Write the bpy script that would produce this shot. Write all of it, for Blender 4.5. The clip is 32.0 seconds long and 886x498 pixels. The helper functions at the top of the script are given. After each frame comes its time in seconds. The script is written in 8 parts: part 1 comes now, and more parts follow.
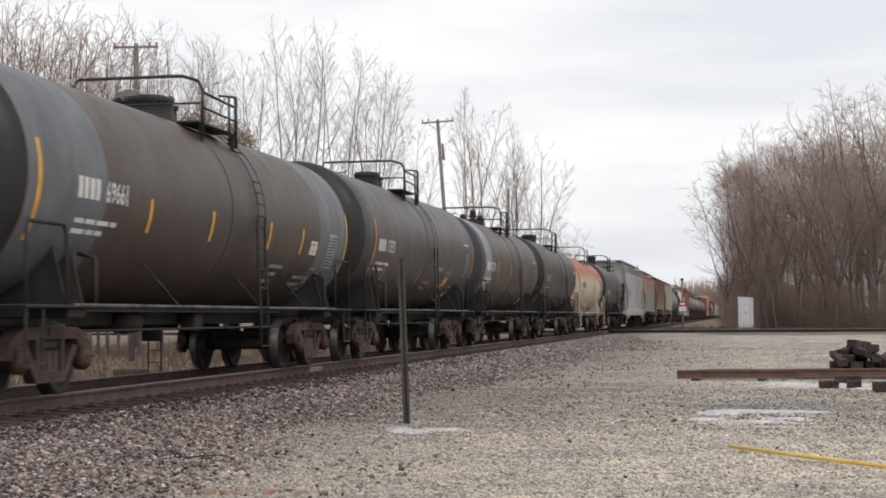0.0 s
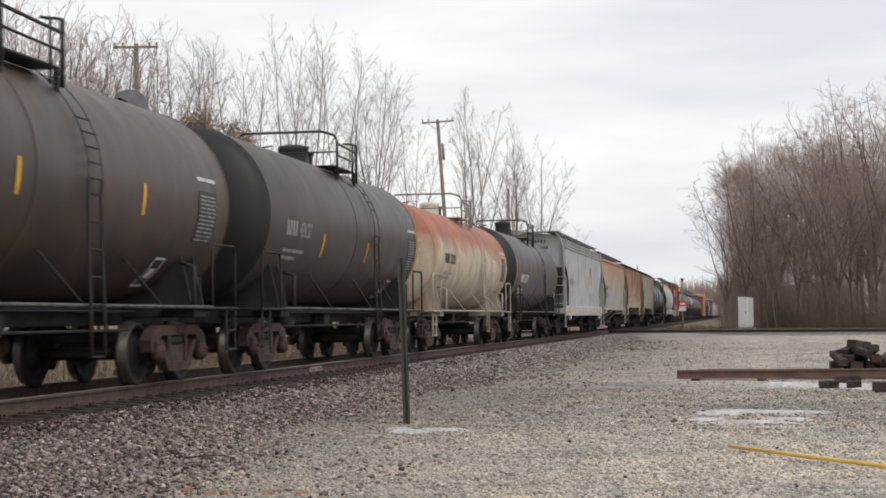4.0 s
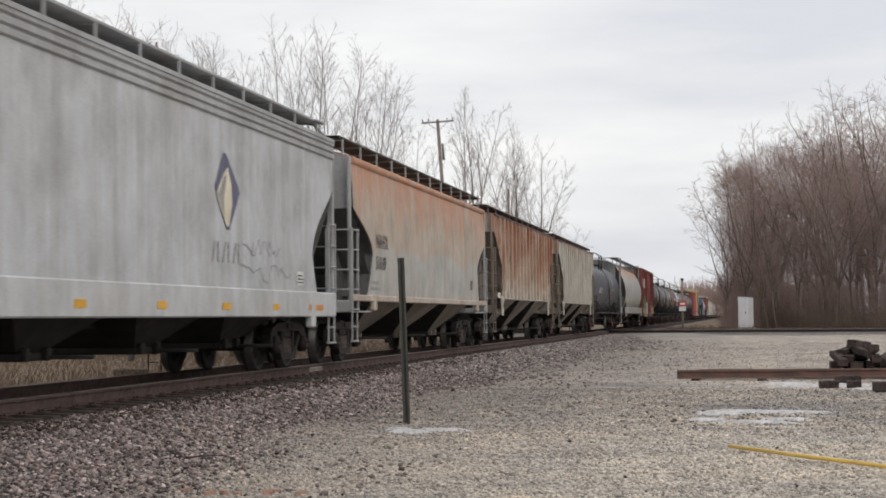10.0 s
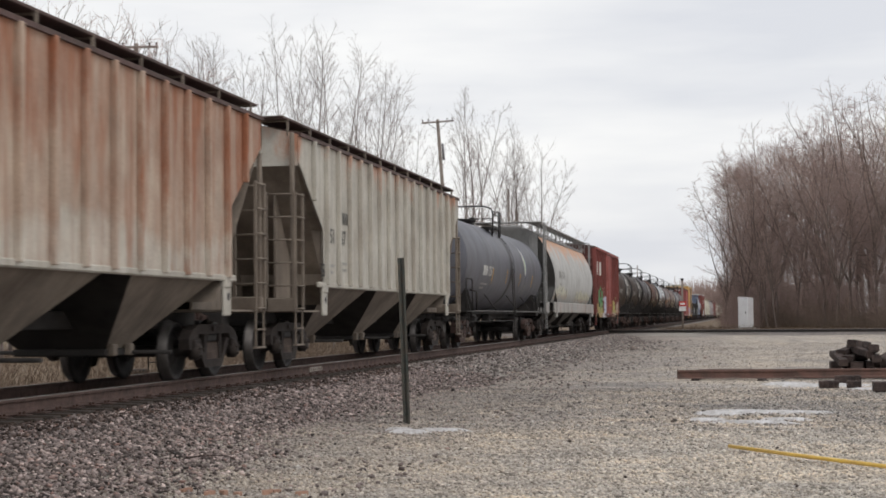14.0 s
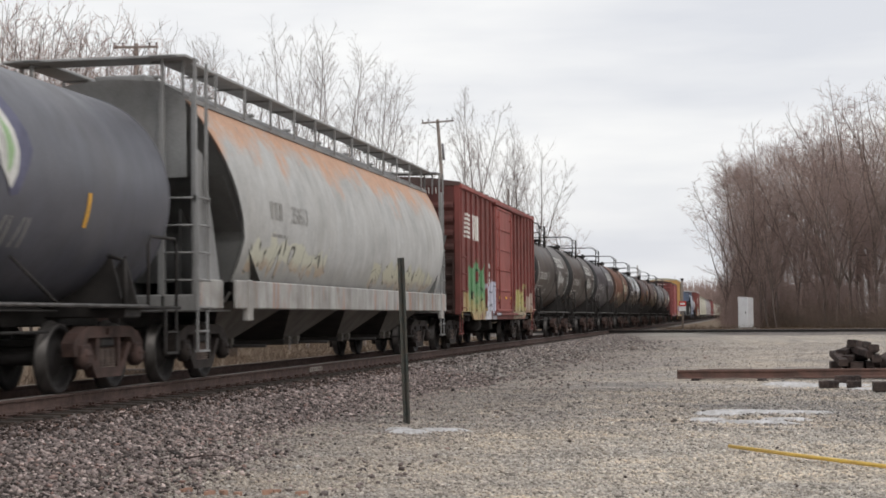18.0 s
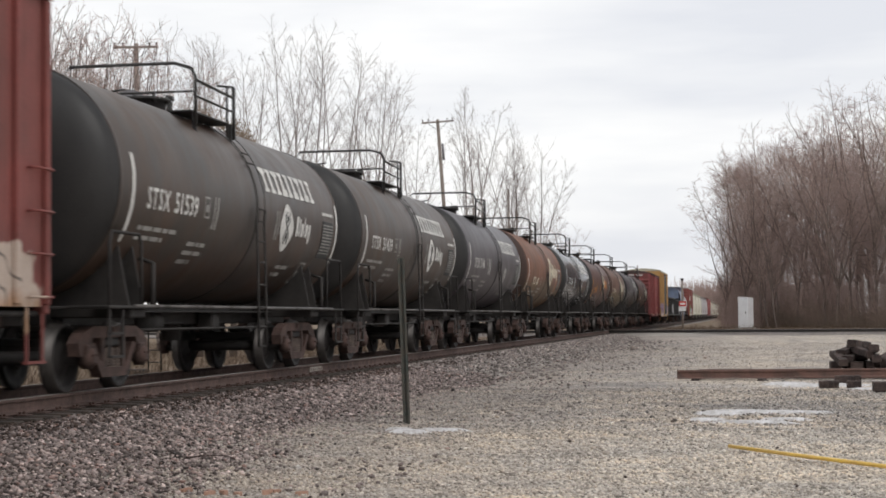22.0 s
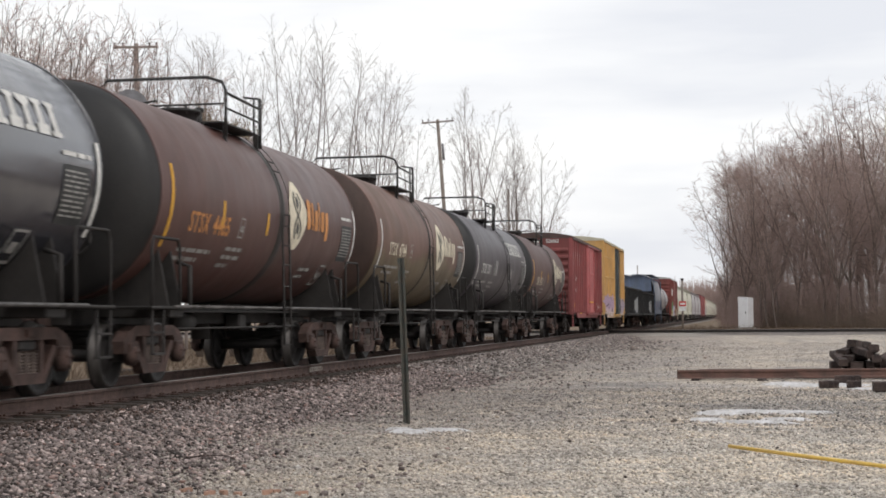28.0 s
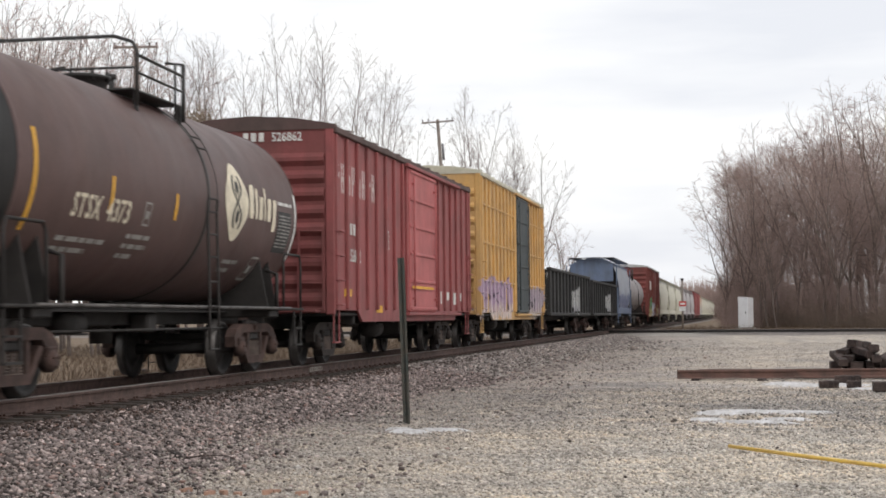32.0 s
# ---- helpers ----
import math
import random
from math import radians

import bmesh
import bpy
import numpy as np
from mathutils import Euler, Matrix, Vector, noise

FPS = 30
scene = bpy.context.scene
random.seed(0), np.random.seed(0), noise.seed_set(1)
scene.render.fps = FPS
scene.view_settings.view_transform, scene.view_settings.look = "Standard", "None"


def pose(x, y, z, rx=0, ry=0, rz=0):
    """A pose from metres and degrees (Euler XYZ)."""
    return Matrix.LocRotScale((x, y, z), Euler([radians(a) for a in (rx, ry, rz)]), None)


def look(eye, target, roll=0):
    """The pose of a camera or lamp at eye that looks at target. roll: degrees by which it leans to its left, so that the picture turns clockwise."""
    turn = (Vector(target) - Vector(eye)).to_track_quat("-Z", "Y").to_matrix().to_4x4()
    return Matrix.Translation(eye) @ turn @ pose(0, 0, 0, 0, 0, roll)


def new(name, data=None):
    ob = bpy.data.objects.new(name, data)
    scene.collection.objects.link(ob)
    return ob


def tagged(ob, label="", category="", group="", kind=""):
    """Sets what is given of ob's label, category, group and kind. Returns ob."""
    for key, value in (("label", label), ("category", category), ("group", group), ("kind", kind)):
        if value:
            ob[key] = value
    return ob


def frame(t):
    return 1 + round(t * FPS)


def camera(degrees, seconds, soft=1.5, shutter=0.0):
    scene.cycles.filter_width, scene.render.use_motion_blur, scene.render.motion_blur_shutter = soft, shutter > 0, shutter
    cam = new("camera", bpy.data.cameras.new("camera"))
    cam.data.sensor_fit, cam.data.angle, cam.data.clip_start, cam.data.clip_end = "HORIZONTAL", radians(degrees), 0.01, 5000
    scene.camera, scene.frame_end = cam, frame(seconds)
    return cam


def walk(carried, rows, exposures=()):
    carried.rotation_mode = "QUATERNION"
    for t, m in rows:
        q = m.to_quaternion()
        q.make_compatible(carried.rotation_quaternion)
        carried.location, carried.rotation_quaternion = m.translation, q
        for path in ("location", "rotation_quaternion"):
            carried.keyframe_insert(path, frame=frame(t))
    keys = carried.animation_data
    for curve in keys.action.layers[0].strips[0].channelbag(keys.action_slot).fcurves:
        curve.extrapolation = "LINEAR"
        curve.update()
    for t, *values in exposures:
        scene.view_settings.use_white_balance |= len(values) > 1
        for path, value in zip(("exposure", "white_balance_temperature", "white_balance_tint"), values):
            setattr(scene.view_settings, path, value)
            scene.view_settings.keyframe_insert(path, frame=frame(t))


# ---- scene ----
RT = 0.50          # rail top above the gravel
CAM = (8.833, -18.717, 1.360)


def travelled(t):
    """Metres that the train has run towards the camera after t seconds."""
    q = t / 16.0 - 1.0
    return 10.05526 * t + 5.46238 * (q * q - 1) - 4.44825 * (q ** 3 - q) + 0.52811 * (q ** 4 - 1) + 2.16801 * (q ** 5 - q)


# ---- camera ----
cam = camera(30.53, 32.0, soft=1.7, shutter=0.3)
th, pitch = 0.18079, 0.04241
aim = (CAM[0] - math.sin(th) * 50, CAM[1] + math.cos(th) * 50, CAM[2] + math.tan(pitch) * 50)
VIEW = look(CAM, aim, roll=-0.581)
walk(cam, [(0.0, VIEW), (32.0, VIEW)], exposures=[(0.0, 0.17), (3.0, 0.15), (6.0, 0.08), (9.0, 0.03), (14.0, 0.06), (19.0, 0.08), (23.0, 0.19), (28.0, 0.22), (32.0, 0.27)])

# ---- world and sun ----
world = bpy.data.worlds.new("overcast_sky")
scene.world = world
world.use_nodes = True
wn, wl = world.node_tree.nodes, world.node_tree.links
wn.clear()
w_out = wn.new("ShaderNodeOutputWorld")
w_bg = wn.new("ShaderNodeBackground")
w_sky = wn.new("ShaderNodeTexSky")
w_sky.sky_type, w_sky.sun_disc = "NISHITA", False
w_sky.sun_elevation, w_sky.sun_rotation = radians(38), radians(150)
w_sky.air_density, w_sky.dust_density = 1.0, 3.0
w_gain = wn.new("ShaderNodeMixRGB")
w_gain.blend_type, w_gain.inputs[0].default_value = "MULTIPLY", 1.0
w_gain.inputs[2].default_value = (0.09, 0.09, 0.09, 1)
w_co = wn.new("ShaderNodeTexCoord")
w_map = wn.new("ShaderNodeMapping")
w_map.inputs["Scale"].default_value = (1.6, 1.6, 9.0)
w_noise = wn.new("ShaderNodeTexNoise")
w_noise.inputs["Scale"].default_value, w_noise.inputs["Detail"].default_value = 1.7, 5
w_ramp = wn.new("ShaderNodeValToRGB")
w_ramp.color_ramp.elements[0].position, w_ramp.color_ramp.elements[0].color = 0.34, (0.755, 0.77, 0.815, 1)
w_ramp.color_ramp.elements[1].position, w_ramp.color_ramp.elements[1].color = 0.60, (1.0, 0.995, 0.985, 1)
w_mix = wn.new("ShaderNodeMixRGB")
w_mix.inputs[0].default_value = 0.93
wl.new(w_co.outputs["Generated"], w_map.inputs[0])
wl.new(w_map.outputs[0], w_noise.inputs[0])
wl.new(w_noise.outputs[0], w_ramp.inputs[0])
wl.new(w_sky.outputs[0], w_gain.inputs[1])
wl.new(w_gain.outputs[0], w_mix.inputs[1])
wl.new(w_ramp.outputs[0], w_mix.inputs[2])
wl.new(w_mix.outputs[0], w_bg.inputs[0])
w_bg.inputs[1].default_value = 0.98
wl.new(w_bg.outputs[0], w_out.inputs[0])

sun = new("sun", bpy.data.lights.new("sun", "SUN"))
sun.data.energy, sun.data.angle, sun.data.color = 0.7, radians(25), (1.0, 0.97, 0.93)
sun.matrix_world = look((60, -60, 80), (0, 0, 0))

# ---- mesh tools ----


class Geo:
    """Vertices, faces, and a material slot and a smooth flag for each face."""

    def __init__(self):
        self.v, self.f, self.m, self.s = [], [], [], []

    def add(self, verts, faces, slot=0, smooth=False):
        o = len(self.v)
        self.v.extend(verts)
        for f in faces:
            self.f.append([i + o for i in f])
            self.m.append(slot)
            self.s.append(smooth)

    def box(self, x0, x1, y0, y1, z0, z1, slot=0):
        self.add([(x0, y0, z0), (x1, y0, z0), (x1, y1, z0), (x0, y1, z0), (x0, y0, z1), (x1, y0, z1), (x1, y1, z1), (x0, y1, z1)],
                 [(3, 2, 1, 0), (4, 5, 6, 7), (0, 1, 5, 4), (1, 2, 6, 5), (2, 3, 7, 6), (3, 0, 4, 7)], slot)

    def cbox(self, x0, x1, y0, y1, z0, z1, b=0.012, slot=0):
        """A box with chamfered edges."""
        v = []
        for sx, x, xi in ((0, x0, x0 + b), (1, x1, x1 - b)):
            for sy, y, yi in ((0, y0, y0 + b), (1, y1, y1 - b)):
                for sz, z, zi in ((0, z0, z0 + b), (1, z1, z1 - b)):
                    v += [(x, yi, zi), (xi, y, zi), (xi, yi, z)]

        def i(a, c, d, k):
            return (a * 4 + c * 2 + d) * 3 + k
        f = []
        for a in (0, 1):
            q = [i(a, 0, 0, 0), i(a, 1, 0, 0), i(a, 1, 1, 0), i(a, 0, 1, 0)]
            f.append(q if a else q[::-1])
            q = [i(0, a, 0, 1), i(0, a, 1, 1), i(1, a, 1, 1), i(1, a, 0, 1)]
            f.append(q if a else q[::-1])
            q = [i(0, 0, a, 2), i(1, 0, a, 2), i(1, 1, a, 2), i(0, 1, a, 2)]
            f.append(q if a else q[::-1])
        for a in (0, 1):
            for c in (0, 1):
                f.append([i(a, c, 0, 0), i(a, c, 0, 1), i(a, c, 1, 1), i(a, c, 1, 0)])
                f.append([i(a, 0, c, 0), i(a, 0, c, 2), i(a, 1, c, 2), i(a, 1, c, 0)])
                f.append([i(0, a, c, 1), i(0, a, c, 2), i(1, a, c, 2), i(1, a, c, 1)])
        for a in (0, 1):
            for c in (0, 1):
                for d in (0, 1):
                    f.append([i(a, c, d, 0), i(a, c, d, 1), i(a, c, d, 2)])
        self.add(v, f, slot)

    def tube(self, path, r, n=8, slot=0, r2=None, cap=True):
        """A round bar along a path of points; r2 tapers it."""
        path = [Vector(p) for p in path]
        rings = []
        for k, p in enumerate(path):
            d = (path[min(k + 1, len(path) - 1)] - path[max(k - 1, 0)]).normalized()
            a = d.cross(Vector((0, 0, 1)) if abs(d.z) < 0.9 else Vector((1, 0, 0))).normalized()
            b = d.cross(a)
            rr = r if r2 is None else r + (r2 - r) * k / (len(path) - 1)
            rings.append([tuple(p + (a * math.cos(t) + b * math.sin(t)) * rr) for t in (2 * math.pi * j / n for j in range(n))])
        f = [(k * n + j, k * n + (j + 1) % n, (k + 1) * n + (j + 1) % n, (k + 1) * n + j) for k in range(len(path) - 1) for j in range(n)]
        self.add([v for ring in rings for v in ring], f, slot, n > 5)
        if cap:
            self.add(rings[0], [tuple(range(n))], slot)
            self.add(rings[-1], [tuple(range(n))[::-1]], slot)

    def prism(self, poly, axis, a, b, slot=0):
        """A flat outline, given in the other two axes, pulled from a to b along axis."""
        def at(p, h):
            return {"x": (h, p[0], p[1]), "y": (p[0], h, p[1]), "z": (p[0], p[1], h)}[axis]
        n = len(poly)
        self.add([at(p, a) for p in poly] + [at(p, b) for p in poly],
                 [tuple(range(n))[::-1], tuple(range(n, 2 * n))] + [(j, (j + 1) % n, n + (j + 1) % n, n + j) for j in range(n)], slot)

    def lathe(self, profile, axis="y", n=40, c=(0, 0, 0), slots=None, smooth=True):
        """Profile rows (place along the axis, radius) turned round the axis."""
        v = []
        for h, r in profile:
            for j in range(n):
                t = 2 * math.pi * j / n
                a, b = r * math.cos(t), r * math.sin(t)
                v.append({"x": (c[0] + h, c[1] + a, c[2] + b), "y": (c[0] + a, c[1] + h, c[2] + b), "z": (c[0] + a, c[1] + b, c[2] + h)}[axis])
        for k in range(len(profile) - 1):
            f = [(j, (j + 1) % n, n + (j + 1) % n, n + j) for j in range(n)]
            self.add(v[k * n:(k + 2) * n], f, slots[k] if slots else 0, smooth)

    def mesh(self, name, mats):
        me = bpy.data.meshes.new(name)
        me.from_pydata(self.v, [], self.f)
        for m in mats if isinstance(mats, (list, tuple)) else [mats]:
            me.materials.append(m)
        me.polygons.foreach_set("material_index", self.m)
        me.polygons.foreach_set("use_smooth", self.s)
        weld(me)
        return me


def weld(me):
    bm = bmesh.new()
    bm.from_mesh(me)
    bmesh.ops.remove_doubles(bm, verts=bm.verts, dist=0.0004)
    bmesh.ops.recalc_face_normals(bm, faces=bm.faces)
    bm.to_mesh(me)
    bm.free()


def part(name, geo, mats, parent=None, label=""):
    ob = new(name, geo.mesh(name, mats) if isinstance(geo, Geo) else geo)
    if parent:
        ob.parent = parent
    if label:
        tagged(ob, label)
    return ob


# ---- materials ----


def material(name, build):
    m = bpy.data.materials.new(name)
    m.use_nodes = True
    nt = m.node_tree
    bsdf = nt.nodes["Principled BSDF"]
    build(Tree(nt), bsdf)
    return m


class Tree:
    """Short hand for node trees."""

    def __init__(self, nt):
        self.nt = nt

    def node(self, kind, **inputs):
        n = self.nt.nodes.new("ShaderNode" + kind)
        for k, v in inputs.items():
            self.put(n, k, v)
        return n

    def put(self, n, k, v):
        s = n.inputs[int(k[1:]) if k[0] == "i" and k[1:].isdigit() else k]
        if isinstance(v, bpy.types.NodeSocket):
            self.nt.links.new(v, s)
        else:
            s.default_value = v

    def coord(self, world=False):
        if world:
            return self.nt.nodes.new("ShaderNodeNewGeometry").outputs["Position"]
        return self.nt.nodes.new("ShaderNodeTexCoord").outputs["Object"]

    def noise(self, co, scale, detail=4, stretch=(1, 1, 1), rough=0.6, shift=(0, 0, 0)):
        mp = self.node("Mapping", Vector=co)
        mp.inputs["Scale"].default_value = stretch
        mp.inputs["Location"].default_value = shift
        return self.node("TexNoise", Vector=mp.outputs[0], Scale=scale, Detail=detail, Roughness=rough).outputs["Fac"]

    def ramp(self, fac, *stops):
        n = self.node("ValToRGB", Fac=fac)
        e = n.color_ramp.elements
        while len(e) < len(stops):
            e.new(0.5)
        for el, (p, c) in zip(e, stops):
            el.position = p
            el.color = (c, c, c, 1) if isinstance(c, (int, float)) else (*c, 1)
        return n.outputs[0]

    def mix(self, fac, a, b, mode="MIX"):
        n = self.node("MixRGB")
        n.blend_type = mode
        for k, v in enumerate((fac, a, b)):
            if isinstance(v, tuple):
                v = (*v, 1)
            self.put(n, "i%d" % k, v)
        return n.outputs[0]

    def math(self, op, a, b=0.0, c=0.0):
        n = self.node("Math", i0=a, i1=b, i2=c)
        n.operation = op
        return n.outputs[0]

    def xyz(self, co):
        return self.node("SeparateXYZ", Vector=co).outputs

    def band(self, value, a, b, soft=0.05):
        """1 between a and b."""
        n1 = self.node("MapRange", Value=value)
        n1.inputs[1].default_value, n1.inputs[2].default_value = a - soft, a + soft
        n2 = self.node("MapRange", Value=value)
        n2.inputs[1].default_value, n2.inputs[2].default_value = b + soft, b - soft
        return self.math("MULTIPLY", n1.outputs[0], n2.outputs[0])

    def bump(self, bsdf, height, strength=0.3, dist=0.02):
        n = self.node("Bump", Height=height, Strength=strength, Distance=dist)
        self.nt.links.new(n.outputs[0], bsdf.inputs["Normal"])


def surface(name, base, base2=None, scale=3.0, rough=0.6, metal=0.0, bump=0.25, fine=60.0, dist=0.01, amount=1.0, world_space=False):
    """A two-scale surface: broad stains between two colours, fine grain, relief."""
    base2 = base2 or tuple(c * 0.7 for c in base)

    def build(t, b):
        co = t.coord(world_space)
        broad = t.noise(co, scale, 5)
        grain = t.noise(co, fine, 3)
        col = t.mix(t.ramp(broad, (0.35, 0.0), (0.68, amount)), base, base2)
        col = t.mix(0.35, col, t.ramp(grain, (0.3, 0.45), (0.7, 1.3)), "MULTIPLY")
        t.put(b, "Base Color", col)
        t.put(b, "Metallic", metal)
        t.put(b, "Roughness", t.math("MULTIPLY_ADD", broad, 0.25, rough - 0.12))
        t.bump(b, grain, bump, dist)
    return material(name, build)


def car_paint(name, base, dirt=(0.10, 0.085, 0.07), dirt_amount=0.5, rust=0.0, rust_top=None, rust_colour=(0.28, 0.10, 0.045), rough=0.5, streak=(1, 1.6, 0.16),
              lower=None, lower_z=1.8, tags=(), gloss_spec=0.34, stencil=(), soft=0.20, rust_stretch=(1, 1.5, 0.35), rust_grad=0.22):
    """Weathered rail-car paint in the car's own space: road dirt, streaks that run down, rust blooms, a colour change with height, and sprayed tags as
    (y0, y1, z0, z1, colour above, colour below)."""
    def build(t, b):
        co = t.coord()
        x, y, z = t.xyz(co)
        col = base if lower is None else t.mix(t.ramp(t.math("ADD", t.math("MULTIPLY", t.math("SUBTRACT", z, lower_z), 0.8), t.noise(co, 0.9, 5, (1, 1, 0.5))), (0.52 - soft / 2, 0.0), (0.52 + soft / 2, 1.0)), lower, base)
        run = t.noise(co, 2.2, 5 if streak[2] < 0.25 else 3, streak)
        fine = t.noise(co, 40, 3)
        blotch = t.noise(co, 0.7, 4, (1, 1, 1))
        col = t.mix(t.math("MULTIPLY", t.ramp(run, (0.40, 0.0), (0.72, 1.0)), dirt_amount), col, dirt)
        col = t.mix(t.math("MULTIPLY", t.ramp(blotch, (0.44, 0.0), (0.64, 1.0)), dirt_amount * 0.8), col, dirt)
        worn = t.noise(co, 1.7, 6, (1, 0.8, 0.7), 0.7, (2, 7, 1))
        col = t.mix(0.55, col, t.ramp(worn, (0.30, 0.62), (0.50, 1.0), (0.70, 1.32)), "MULTIPLY")
        for k, (y0, y1, z0, z1, c, c2) in enumerate(tags):
            wob = t.math("MULTIPLY", t.math("SUBTRACT", t.noise(co, 1.6, 2, (1, 1, 1), shift=(0, 0, k * 7.0)), 0.5), 1.0)
            inside = t.math("MULTIPLY", t.band(t.math("ADD", y, wob), y0, y1, 0.03), t.band(t.math("ADD", z, wob), z0, z1, 0.03))
            form = t.noise(co, 1.5, 1, (1, 1.25, 0.8), 0.4, (3, k * 3.1, 0))
            fill = t.ramp(form, (0.36, 0.0), (0.38, 1.0))
            tone = t.mix(t.ramp(t.math("ADD", t.math("MULTIPLY", t.math("SUBTRACT", z, z0), 0.7 / (z1 - z0)), t.math("MULTIPLY", t.noise(co, 2.4, 3, shift=(k, 9, 0)), 0.6)), (0.42, 0.0), (0.62, 1.0)), c2, c)
            col = t.mix(t.math("MULTIPLY", t.math("MULTIPLY", inside, fill), 0.88), col, tone)
            line = t.band(t.math("ABSOLUTE", t.math("SUBTRACT", form, 0.385)), -1.0, 0.013, 0.008)
            line2 = t.band(t.math("ABSOLUTE", t.math("SUBTRACT", form, 0.56)), -1.0, 0.010, 0.008)
            col = t.mix(t.math("MULTIPLY", inside, t.math("MAXIMUM", line, line2)), col, tuple(v * 0.14 + 0.01 for v in c))
        for y0, y1, z0, z1, c in stencil:
            worn = t.ramp(t.noise(co, 7, 4), (0.30, 0.0), (0.42, 1.0))
            inside = t.math("MULTIPLY", t.band(y, y0, y1, 0.008), t.band(z, z0, z1, 0.008))
            col = t.mix(t.math("MULTIPLY", inside, worn), col, c)
        if rust > 0:
            r_f = t.noise(co, 1.3, 7, rust_stretch, 0.68, (5, 5, 5))
            if rust_top is not None:
                r_f = t.math("ADD", r_f, t.math("MULTIPLY", t.math("SUBTRACT", z, rust_top), rust_grad))
            mask = t.ramp(r_f, (0.60 - 0.25 * rust, 0.0), (0.72 - 0.12 * rust, 1.0))
            tone = t.mix(t.noise(co, 6, 4), rust_colour, tuple(min(1, c * 1.9) for c in rust_colour))
            col = t.mix(t.math("MULTIPLY", mask, 0.85), col, tone)
        col = t.mix(0.3, col, t.ramp(fine, (0.3, 0.55), (0.7, 1.25)), "MULTIPLY")
        t.put(b, "Base Color", col)
        t.put(b, "Roughness", t.math("MULTIPLY_ADD", run, 0.35, rough - 0.15))
        t.put(b, "Specular IOR Level", gloss_spec)
        t.bump(b, t.math("ADD", t.math("MULTIPLY", t.noise(co, 1.1, 3), 0.9), t.math("MULTIPLY", fine, 0.1)), 0.12, 0.03)
    return material(name, build)


def plain(name, base, rough=0.6):
    return surface(name, base, tuple(c * 0.72 for c in base), 4.0, rough, 0.0, 0.15, 45.0)


MAT = {}
MAT["under"] = surface("grimy_underframe", (0.034, 0.029, 0.027), (0.019, 0.017, 0.016), 3, 0.8)
MAT["truck"] = surface("dusty_truck_casting", (0.088, 0.050, 0.041), (0.030, 0.019, 0.016), 4, 0.85, 0, 0.35)
# darker truck colour, mostly for hoppers and boxcars
MAT["truck_dark"] = surface("dark_truck_casting", (0.036, 0.026, 0.022), (0.015, 0.011, 0.010), 4, 0.85, 0, 0.35)
MAT["spring"] = surface("truck_spring", (0.16, 0.12, 0.10), (0.07, 0.05, 0.045), 9, 0.7)
MAT["wheel"] = surface("wheel_steel", (0.024, 0.020, 0.019), (0.012, 0.010, 0.010), 5, 0.7, 0.0)
MAT["rim"] = surface("polished_wheel_tread", (0.11, 0.10, 0.095), (0.05, 0.045, 0.042), 8, 0.45, 0.6)
MAT["rail"] = surface("rusty_rail_side", (0.112, 0.067, 0.055), (0.055, 0.034, 0.029), 6, 0.85, 0, 0.3, world_space=True)
MAT["railhead"] = surface("polished_rail_head", (0.30, 0.27, 0.25), (0.17, 0.14, 0.13), 5, 0.45, 0.6, 0.1, world_space=True)
MAT["tie"] = surface("creosote_tie", (0.07, 0.052, 0.042), (0.03, 0.024, 0.021), 7, 0.9, 0, 0.6, 70, 0.02, world_space=True)


def ballast_material():
    def build(t, b):
        co = t.coord(True)
        x, y, z = t.xyz(co)
        grain, broad = t.noise(co, 26, 3), t.noise(co, 5, 5)
        col = t.mix(t.ramp(broad, (0.35, 0.0), (0.68, 1.0)), (0.27, 0.24, 0.225), (0.15, 0.13, 0.12))
        # gravel worked into the shoulder, grease and painted-in rail shade along the rails
        loose = t.math("ADD", x, t.math("MULTIPLY", t.math("SUBTRACT", t.noise(co, 0.8, 4), 0.5), 2.6))
        col = t.mix(t.band(loose, 2.7, 7.0, 1.1), col, t.mix(broad, (0.42, 0.39, 0.345), (0.30, 0.28, 0.255)))
        grease_shade = t.math("ADD", t.math("ABSOLUTE", x), t.math("MULTIPLY", t.math("SUBTRACT", t.noise(co, 3, 3), 0.5), 0.35))
        col = t.mix(t.math("MULTIPLY", t.band(grease_shade, -1.0, 1.74, 0.16), 0.88), col, (0.042, 0.029, 0.024))
        col = t.mix(0.35, col, t.ramp(grain, (0.3, 0.45), (0.7, 1.3)), "MULTIPLY")
        t.put(b, "Base Color", col)
        t.put(b, "Roughness", 0.95)
        t.bump(b, grain, 0.9, 0.06)
    return material("ballast_bed", build)


MAT["ballast"] = ballast_material()
MAT["white"] = plain("white_marking", (0.72, 0.71, 0.68))
MAT["cream"] = plain("cream_marking", (0.78, 0.70, 0.54))
MAT["grey_mark"] = plain("faded_grey_marking", (0.34, 0.33, 0.31))
MAT["black_mark"] = plain("black_marking", (0.03, 0.03, 0.03))
MAT["yellow"] = plain("yellow_reflective_stripe", (0.80, 0.42, 0.035))
MAT["orange_mark"] = plain("orange_marking", (0.62, 0.26, 0.07))
MAT["blue_mark"] = plain("blue_violet_marking", (0.115, 0.115, 0.19))
MAT["green_mark"] = plain("pale_green_marking", (0.34, 0.50, 0.27))
MAT["dark"] = surface("dark_fitting", (0.03, 0.028, 0.027), (0.015, 0.014, 0.014), 6, 0.6)
MAT["galv"] = surface("galvanised_grating", (0.24, 0.24, 0.24), (0.12, 0.115, 0.11), 6, 0.6, 0.4)
